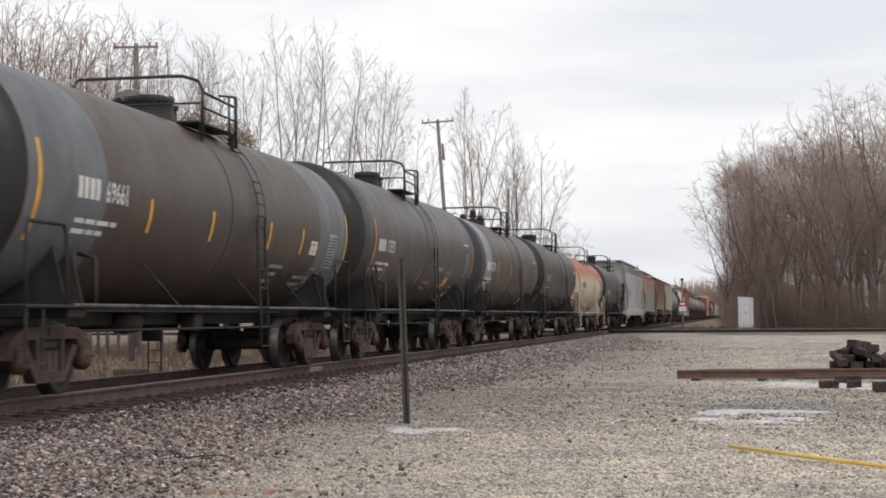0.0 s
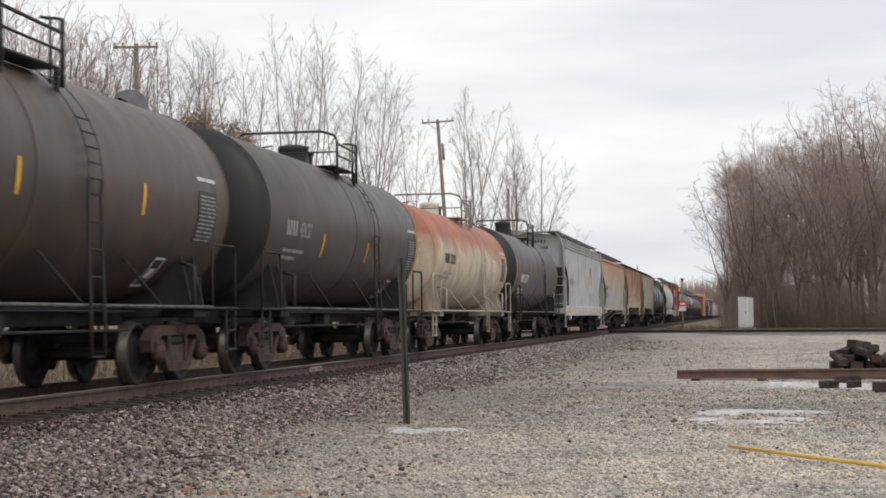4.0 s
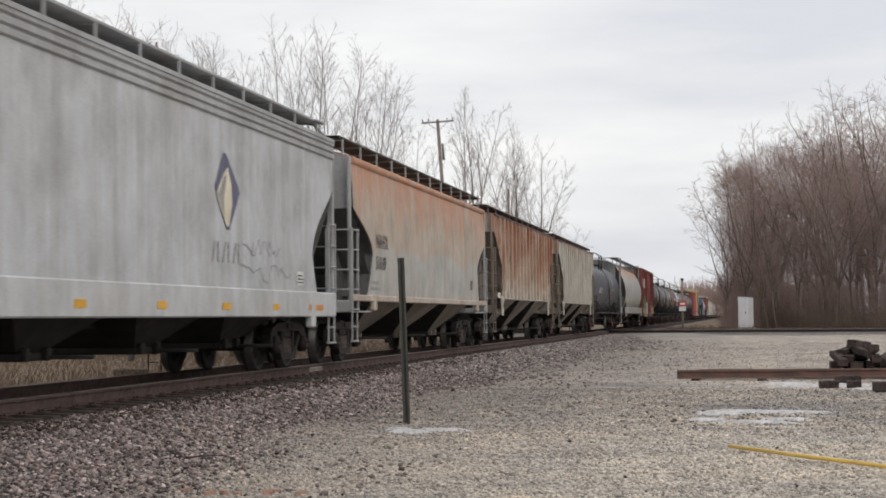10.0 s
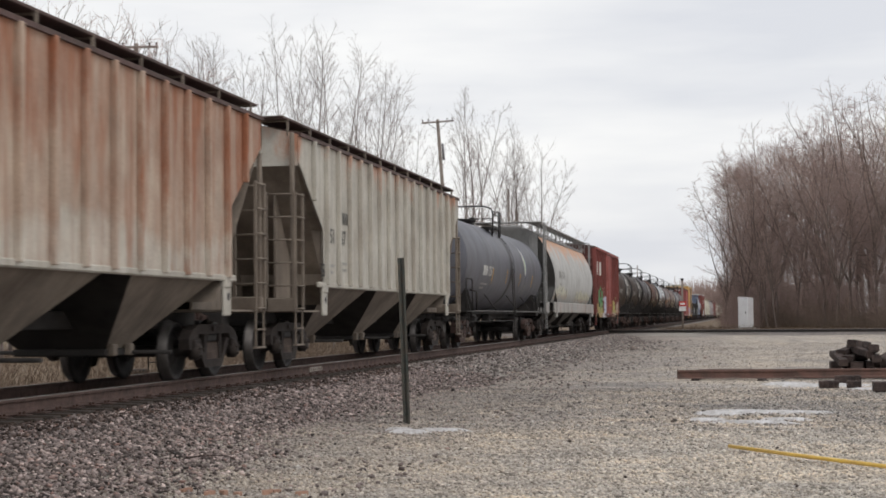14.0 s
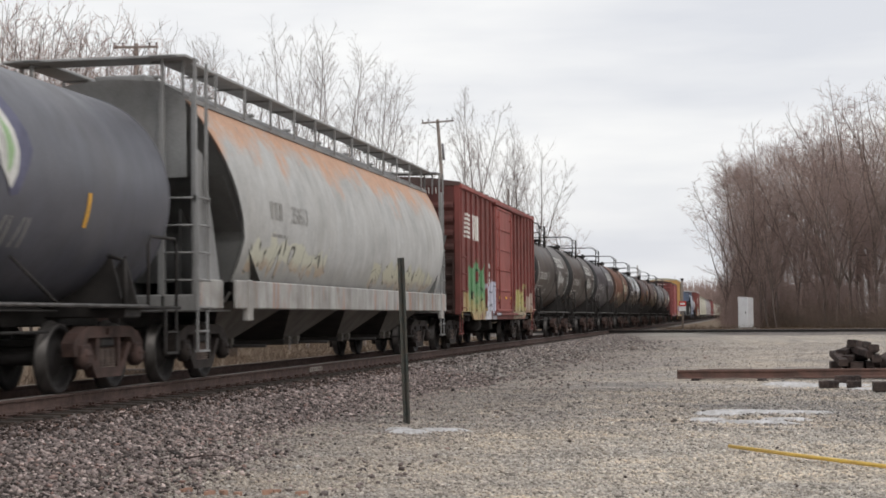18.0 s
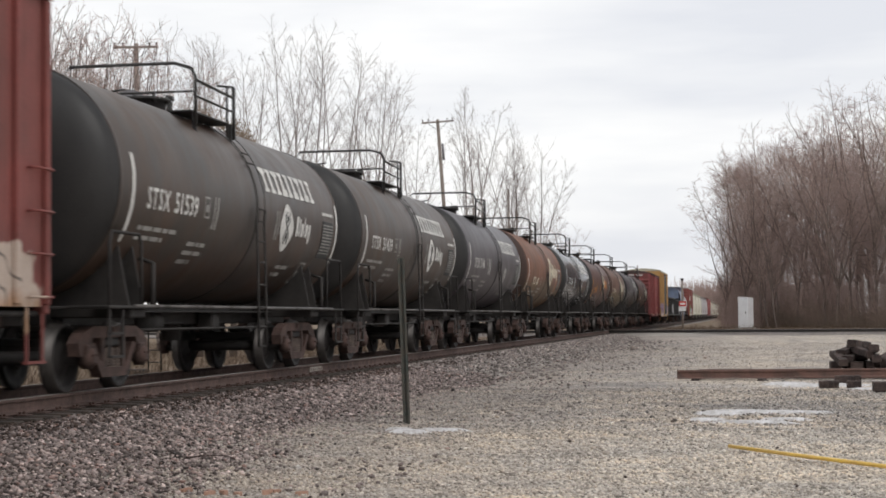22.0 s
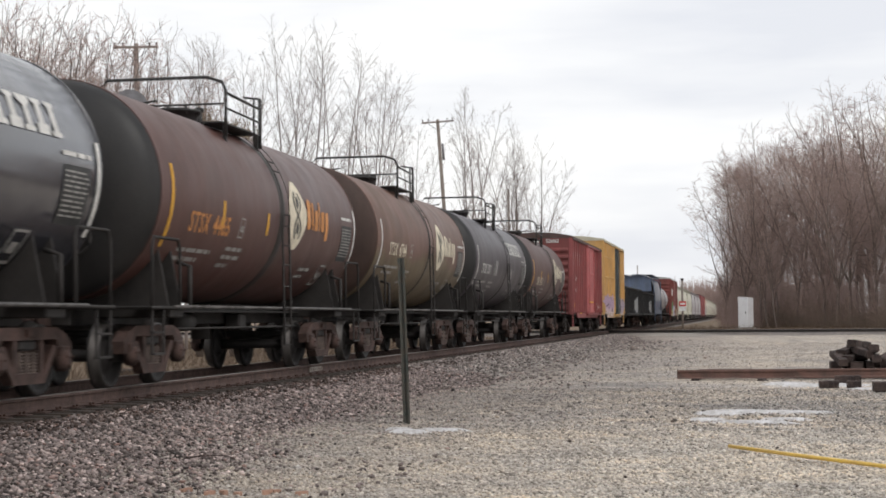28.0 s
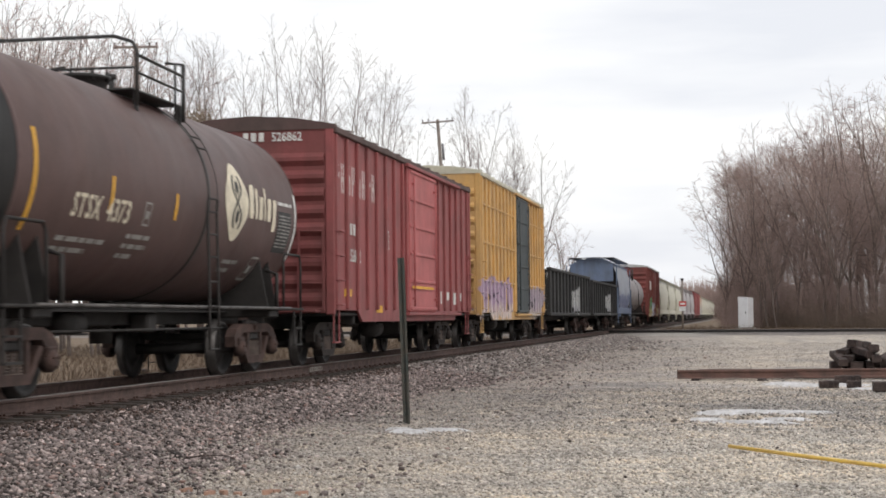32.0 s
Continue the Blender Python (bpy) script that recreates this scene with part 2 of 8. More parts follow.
MAT["worn_rail"] = surface("worn_steel_side_rail", (0.15, 0.14, 0.135), (0.05, 0.045, 0.042), 5, 0.6, 0.3)
MAT["hose"] = surface("black_rubber_hose", (0.012, 0.012, 0.012), (0.02, 0.019, 0.018), 10, 0.6)
# ---- ground ----


def yard_patch(t, co, col):
    """Trodden, damp and dusty patches of the yard, drawn out across it."""
    x, y, z = t.xyz(co)
    drift = t.noise(co, 0.55, 6, (0.45, 1, 1), 0.65)
    spots = t.noise(co, 2.6, 5, (0.5, 1, 1), 0.7, (4, 9, 0))
    col = t.mix(0.9, col, t.ramp(drift, (0.36, (0.50, 0.51, 0.53)), (0.47, (0.88, 0.87, 0.86)), (0.62, (1.20, 1.13, 1.01))), "MULTIPLY")
    col = t.mix(0.8, col, t.ramp(spots, (0.41, (0.46, 0.46, 0.48)), (0.50, (1.0, 0.99, 0.98)), (0.62, (1.30, 1.25, 1.18))), "MULTIPLY")
    way = t.math("ADD", y, t.math("MULTIPLY", t.math("SUBTRACT", drift, 0.5), 9.0))
    col = t.mix(t.math("MULTIPLY", t.band(way, 3.5, 12.5, 2.0), 0.36), col, (0.215, 0.20, 0.19))
    col = t.mix(t.math("MULTIPLY", t.band(way, 14.0, 95.0, 3.0), 0.35), col, (0.315, 0.285, 0.262))
    return t.mix(t.math("MULTIPLY", t.band(way, -60.0, 0.5, 2.0), 0.42), col, (0.74, 0.67, 0.575))


def ground_material():
    def build(t, b):
        co = t.coord(True)
        x, y, z = t.xyz(co)
        stone = t.node("TexVoronoi", Vector=co, Scale=36.0)
        grit = t.node("TexVoronoi", Vector=co, Scale=85.0)
        fine = t.noise(co, 34, 4)
        broad = t.noise(co, 0.35, 5)
        mid = t.noise(co, 1.6, 5)
        tan = t.mix(t.ramp(mid, (0.35, 0.0), (0.65, 1.0)), (0.66, 0.585, 0.495), (0.50, 0.445, 0.385))
        grey = t.mix(t.ramp(mid, (0.35, 0.0), (0.65, 1.0)), (0.58, 0.535, 0.49), (0.44, 0.405, 0.375))
        col = t.mix(t.ramp(broad, (0.40, 0.0), (0.58, 1.0)), tan, grey)
        col = yard_patch(t, co, col)
        col = t.mix(0.95, col, t.ramp(stone.outputs["Color"], (0.0, 0.42), (1.0, 1.55)), "MULTIPLY")
        col = t.mix(0.75, col, t.ramp(fine, (0.32, 0.5), (0.68, 1.45)), "MULTIPLY")
        col = t.mix(0.9, col, t.ramp(grit.outputs["Color"], (0.0, 0.40), (0.35, 0.85), (0.8, 1.15), (1.0, 1.9)), "MULTIPLY")
        # fines from the ballast trodden into the gravel beside the track
        near = t.node("MapRange", Value=t.math("ADD", x, t.math("MULTIPLY", t.math("SUBTRACT", broad, 0.5), 4.0)))
        near.inputs[1].default_value, near.inputs[2].default_value = 3.0, 9.0
        col = t.mix(near.outputs[0], t.mix(0.75, col, (0.23, 0.20, 0.182)), col)
        # rough grass and leaf litter beyond the track and past the crossing
        litter = t.mix(t.ramp(mid, (0.4, 0.0), (0.6, 1.0)), (0.175, 0.125, 0.082), (0.21, 0.135, 0.09))
        litter = t.mix(t.ramp(t.noise(co, 9, 4), (0.45, 0.0), (0.6, 1.0)), litter, (0.125, 0.098, 0.06))
        edge = t.math("ADD", x, t.math("MULTIPLY", t.math("SUBTRACT", mid, 0.5), 3.0))
        beyond = t.band(edge, -400.0, -3.6, 0.6)
        skew = t.math("ADD", y, t.math("MULTIPLY", x, 0.35))
        past = t.band(t.math("ADD", skew, t.math("MULTIPLY", t.math("SUBTRACT", mid, 0.5), 4.0)), 93.0, 5000.0, 1.0)
        col = t.mix(t.math("MAXIMUM", beyond, past), col, litter)
        t.put(b, "Base Color", col)
        t.put(b, "Roughness", 0.95)
        t.bump(b, t.math("ADD", stone.outputs["Distance"], t.math("MULTIPLY", fine, 0.6)), 0.6, 0.03)
    return material("gravel_yard", build)


MAT["ground"] = ground_material()


def ground_height(x, y):
    """Gentle unevenness of the yard."""
    n = noise.noise(Vector((x * 0.13, y * 0.13, 0.0))) * 0.05 + noise.noise(Vector((x * 0.5, y * 0.5, 3.0))) * 0.015
    near = max(0.0, min(1.0, (abs(x) - 1.5) / 2.0))
    rise = max(0.0, min(1.0, (y + 0.35 * x - 70.0) / 14.0)) * 0.20
    return n * near + rise


def build_ground():
    xs = sorted({*[-900, -400, -200, -120, -80, -60, -45, -35, -28, 30, 40, 55, 80, 120, 200, 400, 900], *[-24 + 0.6 * k for k in range(86)]})
    ys = sorted({*[-300, -120, -60, -35, 160, 190, 230, 300, 400, 600, 900, 1500, 2500], *[-24 + 0.9 * k for k in range(180)]})
    v = [(x, y, ground_height(x, y) if abs(x) < 60 and -40 < y < 200 else (0.0 if y < 80 else 0.2)) for y in ys for x in xs]
    n = len(xs)
    f = [(r * n + c, r * n + c + 1, (r + 1) * n + c + 1, (r + 1) * n + c) for r in range(len(ys) - 1) for c in range(n - 1)]
    g = Geo()
    g.add(v, f, 0, True)
    ob = part("ground", g, MAT["ground"])
    tagged(ob, "grey-tan gravel yard with litter-strewn verge", "ground", kind="structure")


build_ground()

# ---- track ----
RAIL = [(-0.070, -0.178), (0.070, -0.178), (0.070, -0.166), (0.014, -0.150), (0.009, -0.125), (0.009, -0.050), (0.034, -0.040), (0.036, -0.010), (0.028, 0.0), (-0.028, 0.0), (-0.036, -0.010),
        (-0.034, -0.040), (-0.009, -0.050), (-0.009, -0.125), (-0.014, -0.150), (-0.070, -0.166)]


def rail(name, length, label, kind="structure", mats=None):
    g = Geo()
    n = len(RAIL)
    seg = max(1, int(length / 12))
    for k in range(seg):
        y0, y1 = length * k / seg, length * (k + 1) / seg
        v = [(x, y0, z) for x, z in RAIL] + [(x, y1, z) for x, z in RAIL]
        for j in range(n):
            g.add([v[j], v[(j + 1) % n], v[n + (j + 1) % n], v[n + j]], [(0, 1, 2, 3)], 1 if 7 <= j <= 9 else 0)
        if k == 0:
            g.add(v[:n], [tuple(range(n))])
        if k == seg - 1:
            g.add(v[n:], [tuple(range(n))[::-1]])
    ob = part(name, g, mats or [MAT["rail"], MAT["railhead"]])
    tagged(ob, label, "rail", kind=kind)
    return ob


for sx in (1, -1):
    r_ob = rail("rail", 1000.0, "rusty steel running rail with worn bright head")
    r_ob.location = (sx * 0.7525, -40.0, RT)

# crossing track, about 70 degrees to the main line
CROSS = (0.0, 82.5)
CROSS_TURN = math.atan2(-0.35, 1.0)
for k in (0, 1):
    # near-black rail sides paint in the shade on their near face
    r_ob = rail("rail", 260.0, "rusty rail of the crossing track, sides coloured dark for shade", mats=[MAT["under"], MAT["railhead"]])
    along = Vector((math.cos(CROSS_TURN), math.sin(CROSS_TURN), 0))
    side_v = Vector((-along.y, along.x, 0))
    p0 = Vector((*CROSS, RT - 0.004)) - along * 120 + side_v * (k * 1.505)
    r_ob.matrix_world = Matrix.Translation(p0) @ Matrix.Rotation(CROSS_TURN - math.pi / 2, 4, "Z")


def ballast_bed(name, y0, y1, half_top, toe, label, step=1.0):
    g = Geo()
    prof = [(-toe, -0.03), (-toe * 0.8, 0.07), (-half_top, 0.285), (-0.9, 0.30), (0, 0.29), (0.68, 0.29), (0.8, 0.235), (1.02, 0.235), (1.3, 0.265), (half_top, 0.275), (half_top + (toe - half_top) * 0.33, 0.19), (half_top + (toe - half_top) * 0.66, 0.085), (toe, -0.03)]
    n = int((y1 - y0) / step)
    v = []
    for k in range(n + 1):
        y = y0 + (y1 - y0) * k / n
        for x, z in prof:
            v.append((x + 0.12 * noise.noise(Vector((x, y * 0.4, 0))), y, z + 0.03 * noise.noise(Vector((x * 2, y * 1.3, 5)))))
    m = len(prof)
    g.add(v, [(k * m + j, k * m + j + 1, (k + 1) * m + j + 1, (k + 1) * m + j) for k in range(n) for j in range(m - 1)], 0, True)
    ob = part(name, g, MAT["ballast"])
    tagged(ob, label, "ballast", kind="structure")
    return ob


ballast_bed("ballast", -40, 420, 1.62, 3.6, "purplish-grey crushed stone ballast under the track")
b_ob = ballast_bed("ballast", -120, 140, 1.5, 3.2, "grey ballast of the crossing track", 2.0)
b_ob.matrix_world = Matrix.Translation((*CROSS, -0.01)) @ Matrix.Rotation(CROSS_TURN - math.pi / 2, 4, "Z") @ Matrix.Translation((-0.75, 0, 0))
# ---- loose stone ----


def stone_material(name, dark, light, warm, patch, fines=False):
    def build(t, b):
        geo = t.nt.nodes.new("ShaderNodeNewGeometry")
        isl = geo.outputs["Random Per Island"]
        co = t.coord(True)
        col = t.ramp(isl, (0.0, dark), (0.45, tuple((a + c) / 2 for a, c in zip(dark, light))), (0.84, light), (0.89, warm), (0.92, light), (1.0, tuple(min(0.85, c * 1.8) for c in light)))
        col = t.mix(0.45, col, t.ramp(t.noise(co, 60, 3), (0.3, 0.6), (0.7, 1.3)), "MULTIPLY")
        broad = t.math("ADD", t.math("MULTIPLY", t.noise(co, 0.45, 4), 0.7), t.math("MULTIPLY", t.noise(co, 2.2, 3), 0.3))
        col = t.mix(0.8, col, t.ramp(broad, (0.36, patch[0]), (0.50, (0.95, 0.94, 0.93)), (0.64, patch[1])), "MULTIPLY")
        if fines:
            col = t.mix(0.30, yard_patch(t, co, col), col)
            x, y, z = t.xyz(co)
            near = t.node("MapRange", Value=t.math("ADD", x, t.math("MULTIPLY", t.math("SUBTRACT", broad, 0.5), 5.0)))
            near.inputs[1].default_value, near.inputs[2].default_value = 3.0, 8.8
            col = t.mix(near.outputs[0], t.mix(0.6, col, (0.21, 0.18, 0.165)), col)
        t.put(b, "Base Color", col)
        t.put(b, "Roughness", 0.92)
        t.bump(b, t.noise(co, 140, 3), 0.3, 0.004)
    return material(name, build)


def scatter(name, mat, count, place, size, label, seed, flat=0.65):
    """Broken stones, each a small uneven octahedron. place(rng, n) gives x, y, z arrays."""
    rng = np.random.default_rng(seed)
    x, y, z = place(rng, count)
    n = len(x)
    base = np.array([(1, 0, 0), (-1, 0, 0), (0, 1, 0), (0, -1, 0), (0, 0, 1), (0, 0, -1)], float)
    f = np.array([(0, 2, 4), (2, 1, 4), (1, 3, 4), (3, 0, 4), (2, 0, 5), (1, 2, 5), (3, 1, 5), (0, 3, 5)])
    v = base[None] * rng.uniform(0.55, 1.15, (n, 6, 1)) + rng.normal(0, 0.22, (n, 6, 3))
    q = rng.normal(0, 1, (n, 4))
    q /= np.linalg.norm(q, axis=1)[:, None]
    w, a, b, c = q.T
    rot = np.stack([1 - 2 * (b * b + c * c), 2 * (a * b - c * w), 2 * (a * c + b * w), 2 * (a * b + c * w), 1 - 2 * (a * a + c * c), 2 * (b * c - a * w), 2 * (a * c - b * w), 2 * (b * c + a * w),
                    1 - 2 * (a * a + b * b)], 1).reshape(n, 3, 3)
    v = np.einsum("nij,nkj->nki", rot, v)
    s = size(rng, n)[:, None, None]
    v = v * s * np.array([1, 1, flat]) + np.stack([x, y, z], 1)[:, None]
    faces = (f[None] + 6 * np.arange(n)[:, None, None]).reshape(-1, 3)
    me = bpy.data.meshes.new(name)
    me.vertices.add(n * 6)
    me.vertices.foreach_set("co", v.reshape(-1))
    me.loops.add(len(faces) * 3)
    me.loops.foreach_set("vertex_index", faces.reshape(-1).astype(np.int32))
    me.polygons.add(len(faces))
    me.polygons.foreach_set("loop_start", np.arange(0, len(faces) * 3, 3, dtype=np.int32))
    me.update(calc_edges=True)
    me.materials.append(mat)
    ob = new(name, me)
    tagged(ob, label, "gravel", kind="stuff")
    return ob


def bed_height(x):
    x = np.abs(x)
    return np.where(x < 1.62, 0.285, np.interp(x, [1.62, 2.27, 2.93, 3.6], [0.285, 0.19, 0.085, -0.02]))


MAT["ballast_stone"] = stone_material("ballast_stone", (0.027, 0.021, 0.020), (0.405, 0.335, 0.316), (0.34, 0.215, 0.185), ((0.75, 0.72, 0.72), (1.12, 1.08, 1.05)))
MAT["ballast_dusty"] = stone_material("dusty_ballast_stone", (0.09, 0.076, 0.072), (0.38, 0.335, 0.315), (0.38, 0.28, 0.24), ((0.75, 0.73, 0.73), (1.12, 1.09, 1.05)))
MAT["gravel_stone"] = stone_material("gravel_stone", (0.050, 0.047, 0.048), (0.90, 0.825, 0.755), (0.63, 0.52, 0.41), ((0.50, 0.52, 0.55), (1.16, 1.08, 0.94)), True)


def near_ballast(rng, n):
    y = -10.5 + 28.5 * rng.random(n) ** 1.25
    x = rng.uniform(1.58, 6.0, n)
    keep = rng.random(n) < np.clip((4.9 - 0.035 * (y + 10) - x) / 1.7, 0.02, 1)
    x, y = x[keep], y[keep]
    return x, y, np.maximum(bed_height(x), 0.0) + rng.uniform(0.0, 0.03, len(x))


def rail_ballast(rng, n):
    y = -10.5 + 40.0 * rng.random(n) ** 1.2
    x = 0.86 + 1.15 * rng.random(n)
    return x, y, np.minimum(bed_height(x), 0.20 + 0.10 * (x - 0.86)) + rng.uniform(0.005, 0.04, n)


def far_ballast(rng, n):
    y = rng.uniform(16, 78, n)
    x = 1.40 + rng.exponential(0.95, n)
    return x, y, np.maximum(bed_height(x), 0.0) + rng.uniform(0, 0.03, n)


def gap_ballast(rng, n):
    y = rng.uniform(-10, 60, n)
    x = rng.uniform(-2.4, 0.68, n)
    return x, y, bed_height(x) + rng.uniform(-0.015, 0.015, n)


def near_gravel(rng, n):
    y = -8.0 + 20.0 * rng.random(n) ** 1.6
    d = y + 18.7
    x = rng.uniform(0, 1, n) * (8.9 + 0.09 * d - 2.6) + 2.6
    keep = rng.random(n) < np.clip((x - 2.4) / 1.2, 0.0, 1)
    x, y = x[keep], y[keep]
    return x, y, rng.uniform(-0.004, 0.014, len(x)) + np.maximum(bed_height(x), np.array([ground_height(a, b) for a, b in zip(x, y)]))


def far_gravel(rng, n):
    y = rng.uniform(10, 60, n)
    x = rng.uniform(2.2, 14.5, n)
    return x, y, rng.uniform(0.0, 0.015, n) + np.maximum(bed_height(x), np.array([ground_height(a, b) for a, b in zip(x, y)]))


scatter("ballast_stones", MAT["ballast_stone"], 88000, near_ballast, lambda r, n: r.gamma(6, 0.0034, n) + 0.006, "purplish-grey angular ballast stones beside the rail", 1)
# greasy stones, also coloured dark for the shade beneath the rail
MAT["ballast_grimy_shade"] = stone_material("grease_shade_ballast_stone", (0.022, 0.015, 0.013), (0.115, 0.080, 0.068), (0.14, 0.075, 0.055), ((0.7, 0.68, 0.68), (1.1, 1.05, 1.0)))
scatter("ballast_stones", MAT["ballast_grimy_shade"], 12000, rail_ballast, lambda r, n: r.gamma(8, 0.0028, n) + 0.007, "ballast stones between the tie ends, darkened for grease and shade", 6)
scatter("ballast_stones", MAT["ballast_dusty"], 14000, far_ballast, lambda r, n: r.uniform(0.035, 0.065, n), "purplish-grey ballast stones along the far track", 2)
scatter("ballast_stones", MAT["ballast_stone"], 9000, gap_ballast, lambda r, n: r.uniform(0.025, 0.05, n), "dark ballast stones between the rails", 3)
scatter("gravel_stones", MAT["gravel_stone"], 74000, near_gravel, lambda r, n: r.gamma(2.6, 0.0040, n) + 0.005, "tan and grey crushed limestone gravel", 4, 0.6)
scatter("gravel_stones", MAT["gravel_stone"], 14000, far_gravel, lambda r, n: r.uniform(0.014, 0.034, n), "sparse pale gravel across the yard", 5, 0.5)

# ---- ties, plates and joint bars ----
bed = bpy.data.objects["ballast"]
tie_g = Geo()
tie_g.cbox(-1.29, 1.29, -0.115, 0.115, -0.18, 0.0, 0.015)
tie_mesh = tie_g.mesh("tie", MAT["tie"])
plate_g = Geo()
plate_g.cbox(-0.18, 0.18, -0.095, 0.095, 0.0, 0.014, 0.004)
for sxx in (-1, 1):
    for yy in (-0.05, 0.05):
        plate_g.cbox(sxx * 0.088 - 0.018, sxx * 0.088 + 0.018, yy - 0.012, yy + 0.012, 0.012, 0.045, 0.005)
plate_mesh = plate_g.mesh("tie_plate", MAT["rail"])
rng_t = random.Random(8)
for k in range(190):
    y = -11.0 + 0.5 * k
    ob = new("tie", tie_mesh)
    ob.parent = bed
    ob.location = (rng_t.uniform(-0.04, 0.04), y + rng_t.uniform(-0.03, 0.03), RT - 0.178 - 0.014 + rng_t.uniform(-0.004, 0.0))
    ob.rotation_euler = (0, 0, rng_t.uniform(-0.015, 0.015))
    if y < 45:
        for sxx in (1, -1):
            p = new("tie_plate", plate_mesh)
            p.parent = bed
            p.location = (sxx * 0.7525, y, RT - 0.178 - 0.0145)
for y in (11.6,):
    g = Geo()
    for sxx in (1, -1):
        xo = 0.7525 + sxx * 0.022
        g.prism([(xo - 0.012, RT - 0.135), (xo + 0.012 + 0.010 * sxx, RT - 0.135), (xo + 0.012, RT - 0.05), (xo - 0.012, RT - 0.05)], "y", y - 0.46, y + 0.46)
    for k in range(6):
        g.tube([(0.70, y - 0.38 + k * 0.152, RT - 0.092), (0.815, y - 0.38 + k * 0.152, RT - 0.092)], 0.022, 6)
    ob = part("joint_bar", g, surface("pale_joint_bar", (0.34, 0.31, 0.28), (0.16, 0.11, 0.09), 12, 0.8, 0.2, world_space=True))
    tagged(ob, "pale bolted joint bar on the rail", "joint bar")
# ---- rolling stock: shared parts ----
MESH = {}


def shared(key, make, mats):
    if key not in MESH:
        g = Geo()
        make(g)
        MESH[key] = g.mesh(key, mats)
    return MESH[key]


def make_wheelset(g):
    for sx in (1, -1):
        prof = [(0.60, 0.10), (0.615, 0.19), (0.66, 0.20), (0.69, 0.345), (0.655, 0.365), (0.655, 0.455), (0.685, 0.462), (0.715, 0.428), (0.805, 0.420),
                (0.812, 0.405), (0.80, 0.355), (0.745, 0.345), (0.725, 0.22), (0.77, 0.19), (0.79, 0.12), (0.80, 0.08)]
        slots = [0] * 6 + [1, 1, 1] + [0] * 6
        g.lathe([(sx * h, r) for h, r in prof], "x", 22, (0, 0, 0), slots)
        for k in range(4):
            a = k * math.pi / 2
            g.tube([(sx * 0.725, 0.28 * math.cos(a), 0.28 * math.sin(a)), (sx * 0.738, 0.28 * math.cos(a), 0.28 * math.sin(a))], 0.022, 6, 0)
    g.tube([(-1.05, 0, 0), (1.05, 0, 0)], 0.085, 12)


def make_side_frame(g):
    for a, b in ((0.93, 1.09),):
        g.prism([(-1.10, 0.44), (-1.13, 0.60), (-0.98, 0.72), (-0.70, 0.80), (0.70, 0.80), (0.98, 0.72), (1.13, 0.60), (1.10, 0.44), (1.02, 0.44), (0.98, 0.57), (0.76, 0.57),
                 (0.70, 0.66), (-0.70, 0.66), (-0.76, 0.57), (-0.98, 0.57), (-1.02, 0.44)], "x", a, b)
        g.prism([(-0.76, 0.575), (-0.40, 0.17), (0.40, 0.17), (0.76, 0.575), (0.62, 0.60), (0.36, 0.29), (-0.36, 0.29), (-0.62, 0.60)], "x", a + 0.01, b - 0.01)
        for s in (-1, 1):
            g.box(a + 0.015, b - 0.02, s * 0.34 - 0.05, s * 0.34 + 0.05, 0.27, 0.68)
            g.cbox(a - 0.02, b + 0.05, s * 0.865 - 0.13, s * 0.865 + 0.13, 0.45, 0.585, 0.02)
    g.box(1.09, 1.12, -0.12, 0.12, 0.70, 0.775)


def make_bearing(g):
    g.lathe([(1.02, 0.0), (1.02, 0.135), (1.13, 0.135), (1.15, 0.11), (1.17, 0.10), (1.175, 0.0)], "x", 16)
    for k in range(3):
        a = k * 2.094 + 0.5
        g.tube([(1.17, 0.07 * math.cos(a), 0.07 * math.sin(a)), (1.195, 0.07 * math.cos(a), 0.07 * math.sin(a))], 0.018, 6)


def make_springs(g):
    for y in (-0.18, 0.0, 0.18):
        prof = []
        for k in range(15):
            prof.append((0.29 + 0.25 * k / 14, 0.058 + 0.022 * math.cos(k * math.pi)))
        g.lathe(prof, "z", 8, (1.02, y, 0))


def make_bolster(g):
    g.cbox(-1.06, 1.06, -0.22, 0.22, 0.545, 0.655, 0.02)
    g.cbox(-0.55, 0.55, -0.20, 0.20, 0.40, 0.56, 0.02)
    g.lathe([(0.655, 0.0), (0.655, 0.20), (0.745, 0.20), (0.745, 0.0)], "z", 14)
    for s in (-1, 1):
        g.cbox(-0.85, 0.85, s * 0.60 - 0.05, s * 0.60 + 0.05, 0.36, 0.46, 0.015)
        for q in (-1, 1):
            g.cbox(q * 0.75 - 0.07, q * 0.75 + 0.07, s * 0.46 - 0.04, s * 0.46 + 0.05, 0.30, 0.60, 0.015)


WHEELSETS = {-1: [], 1: []}


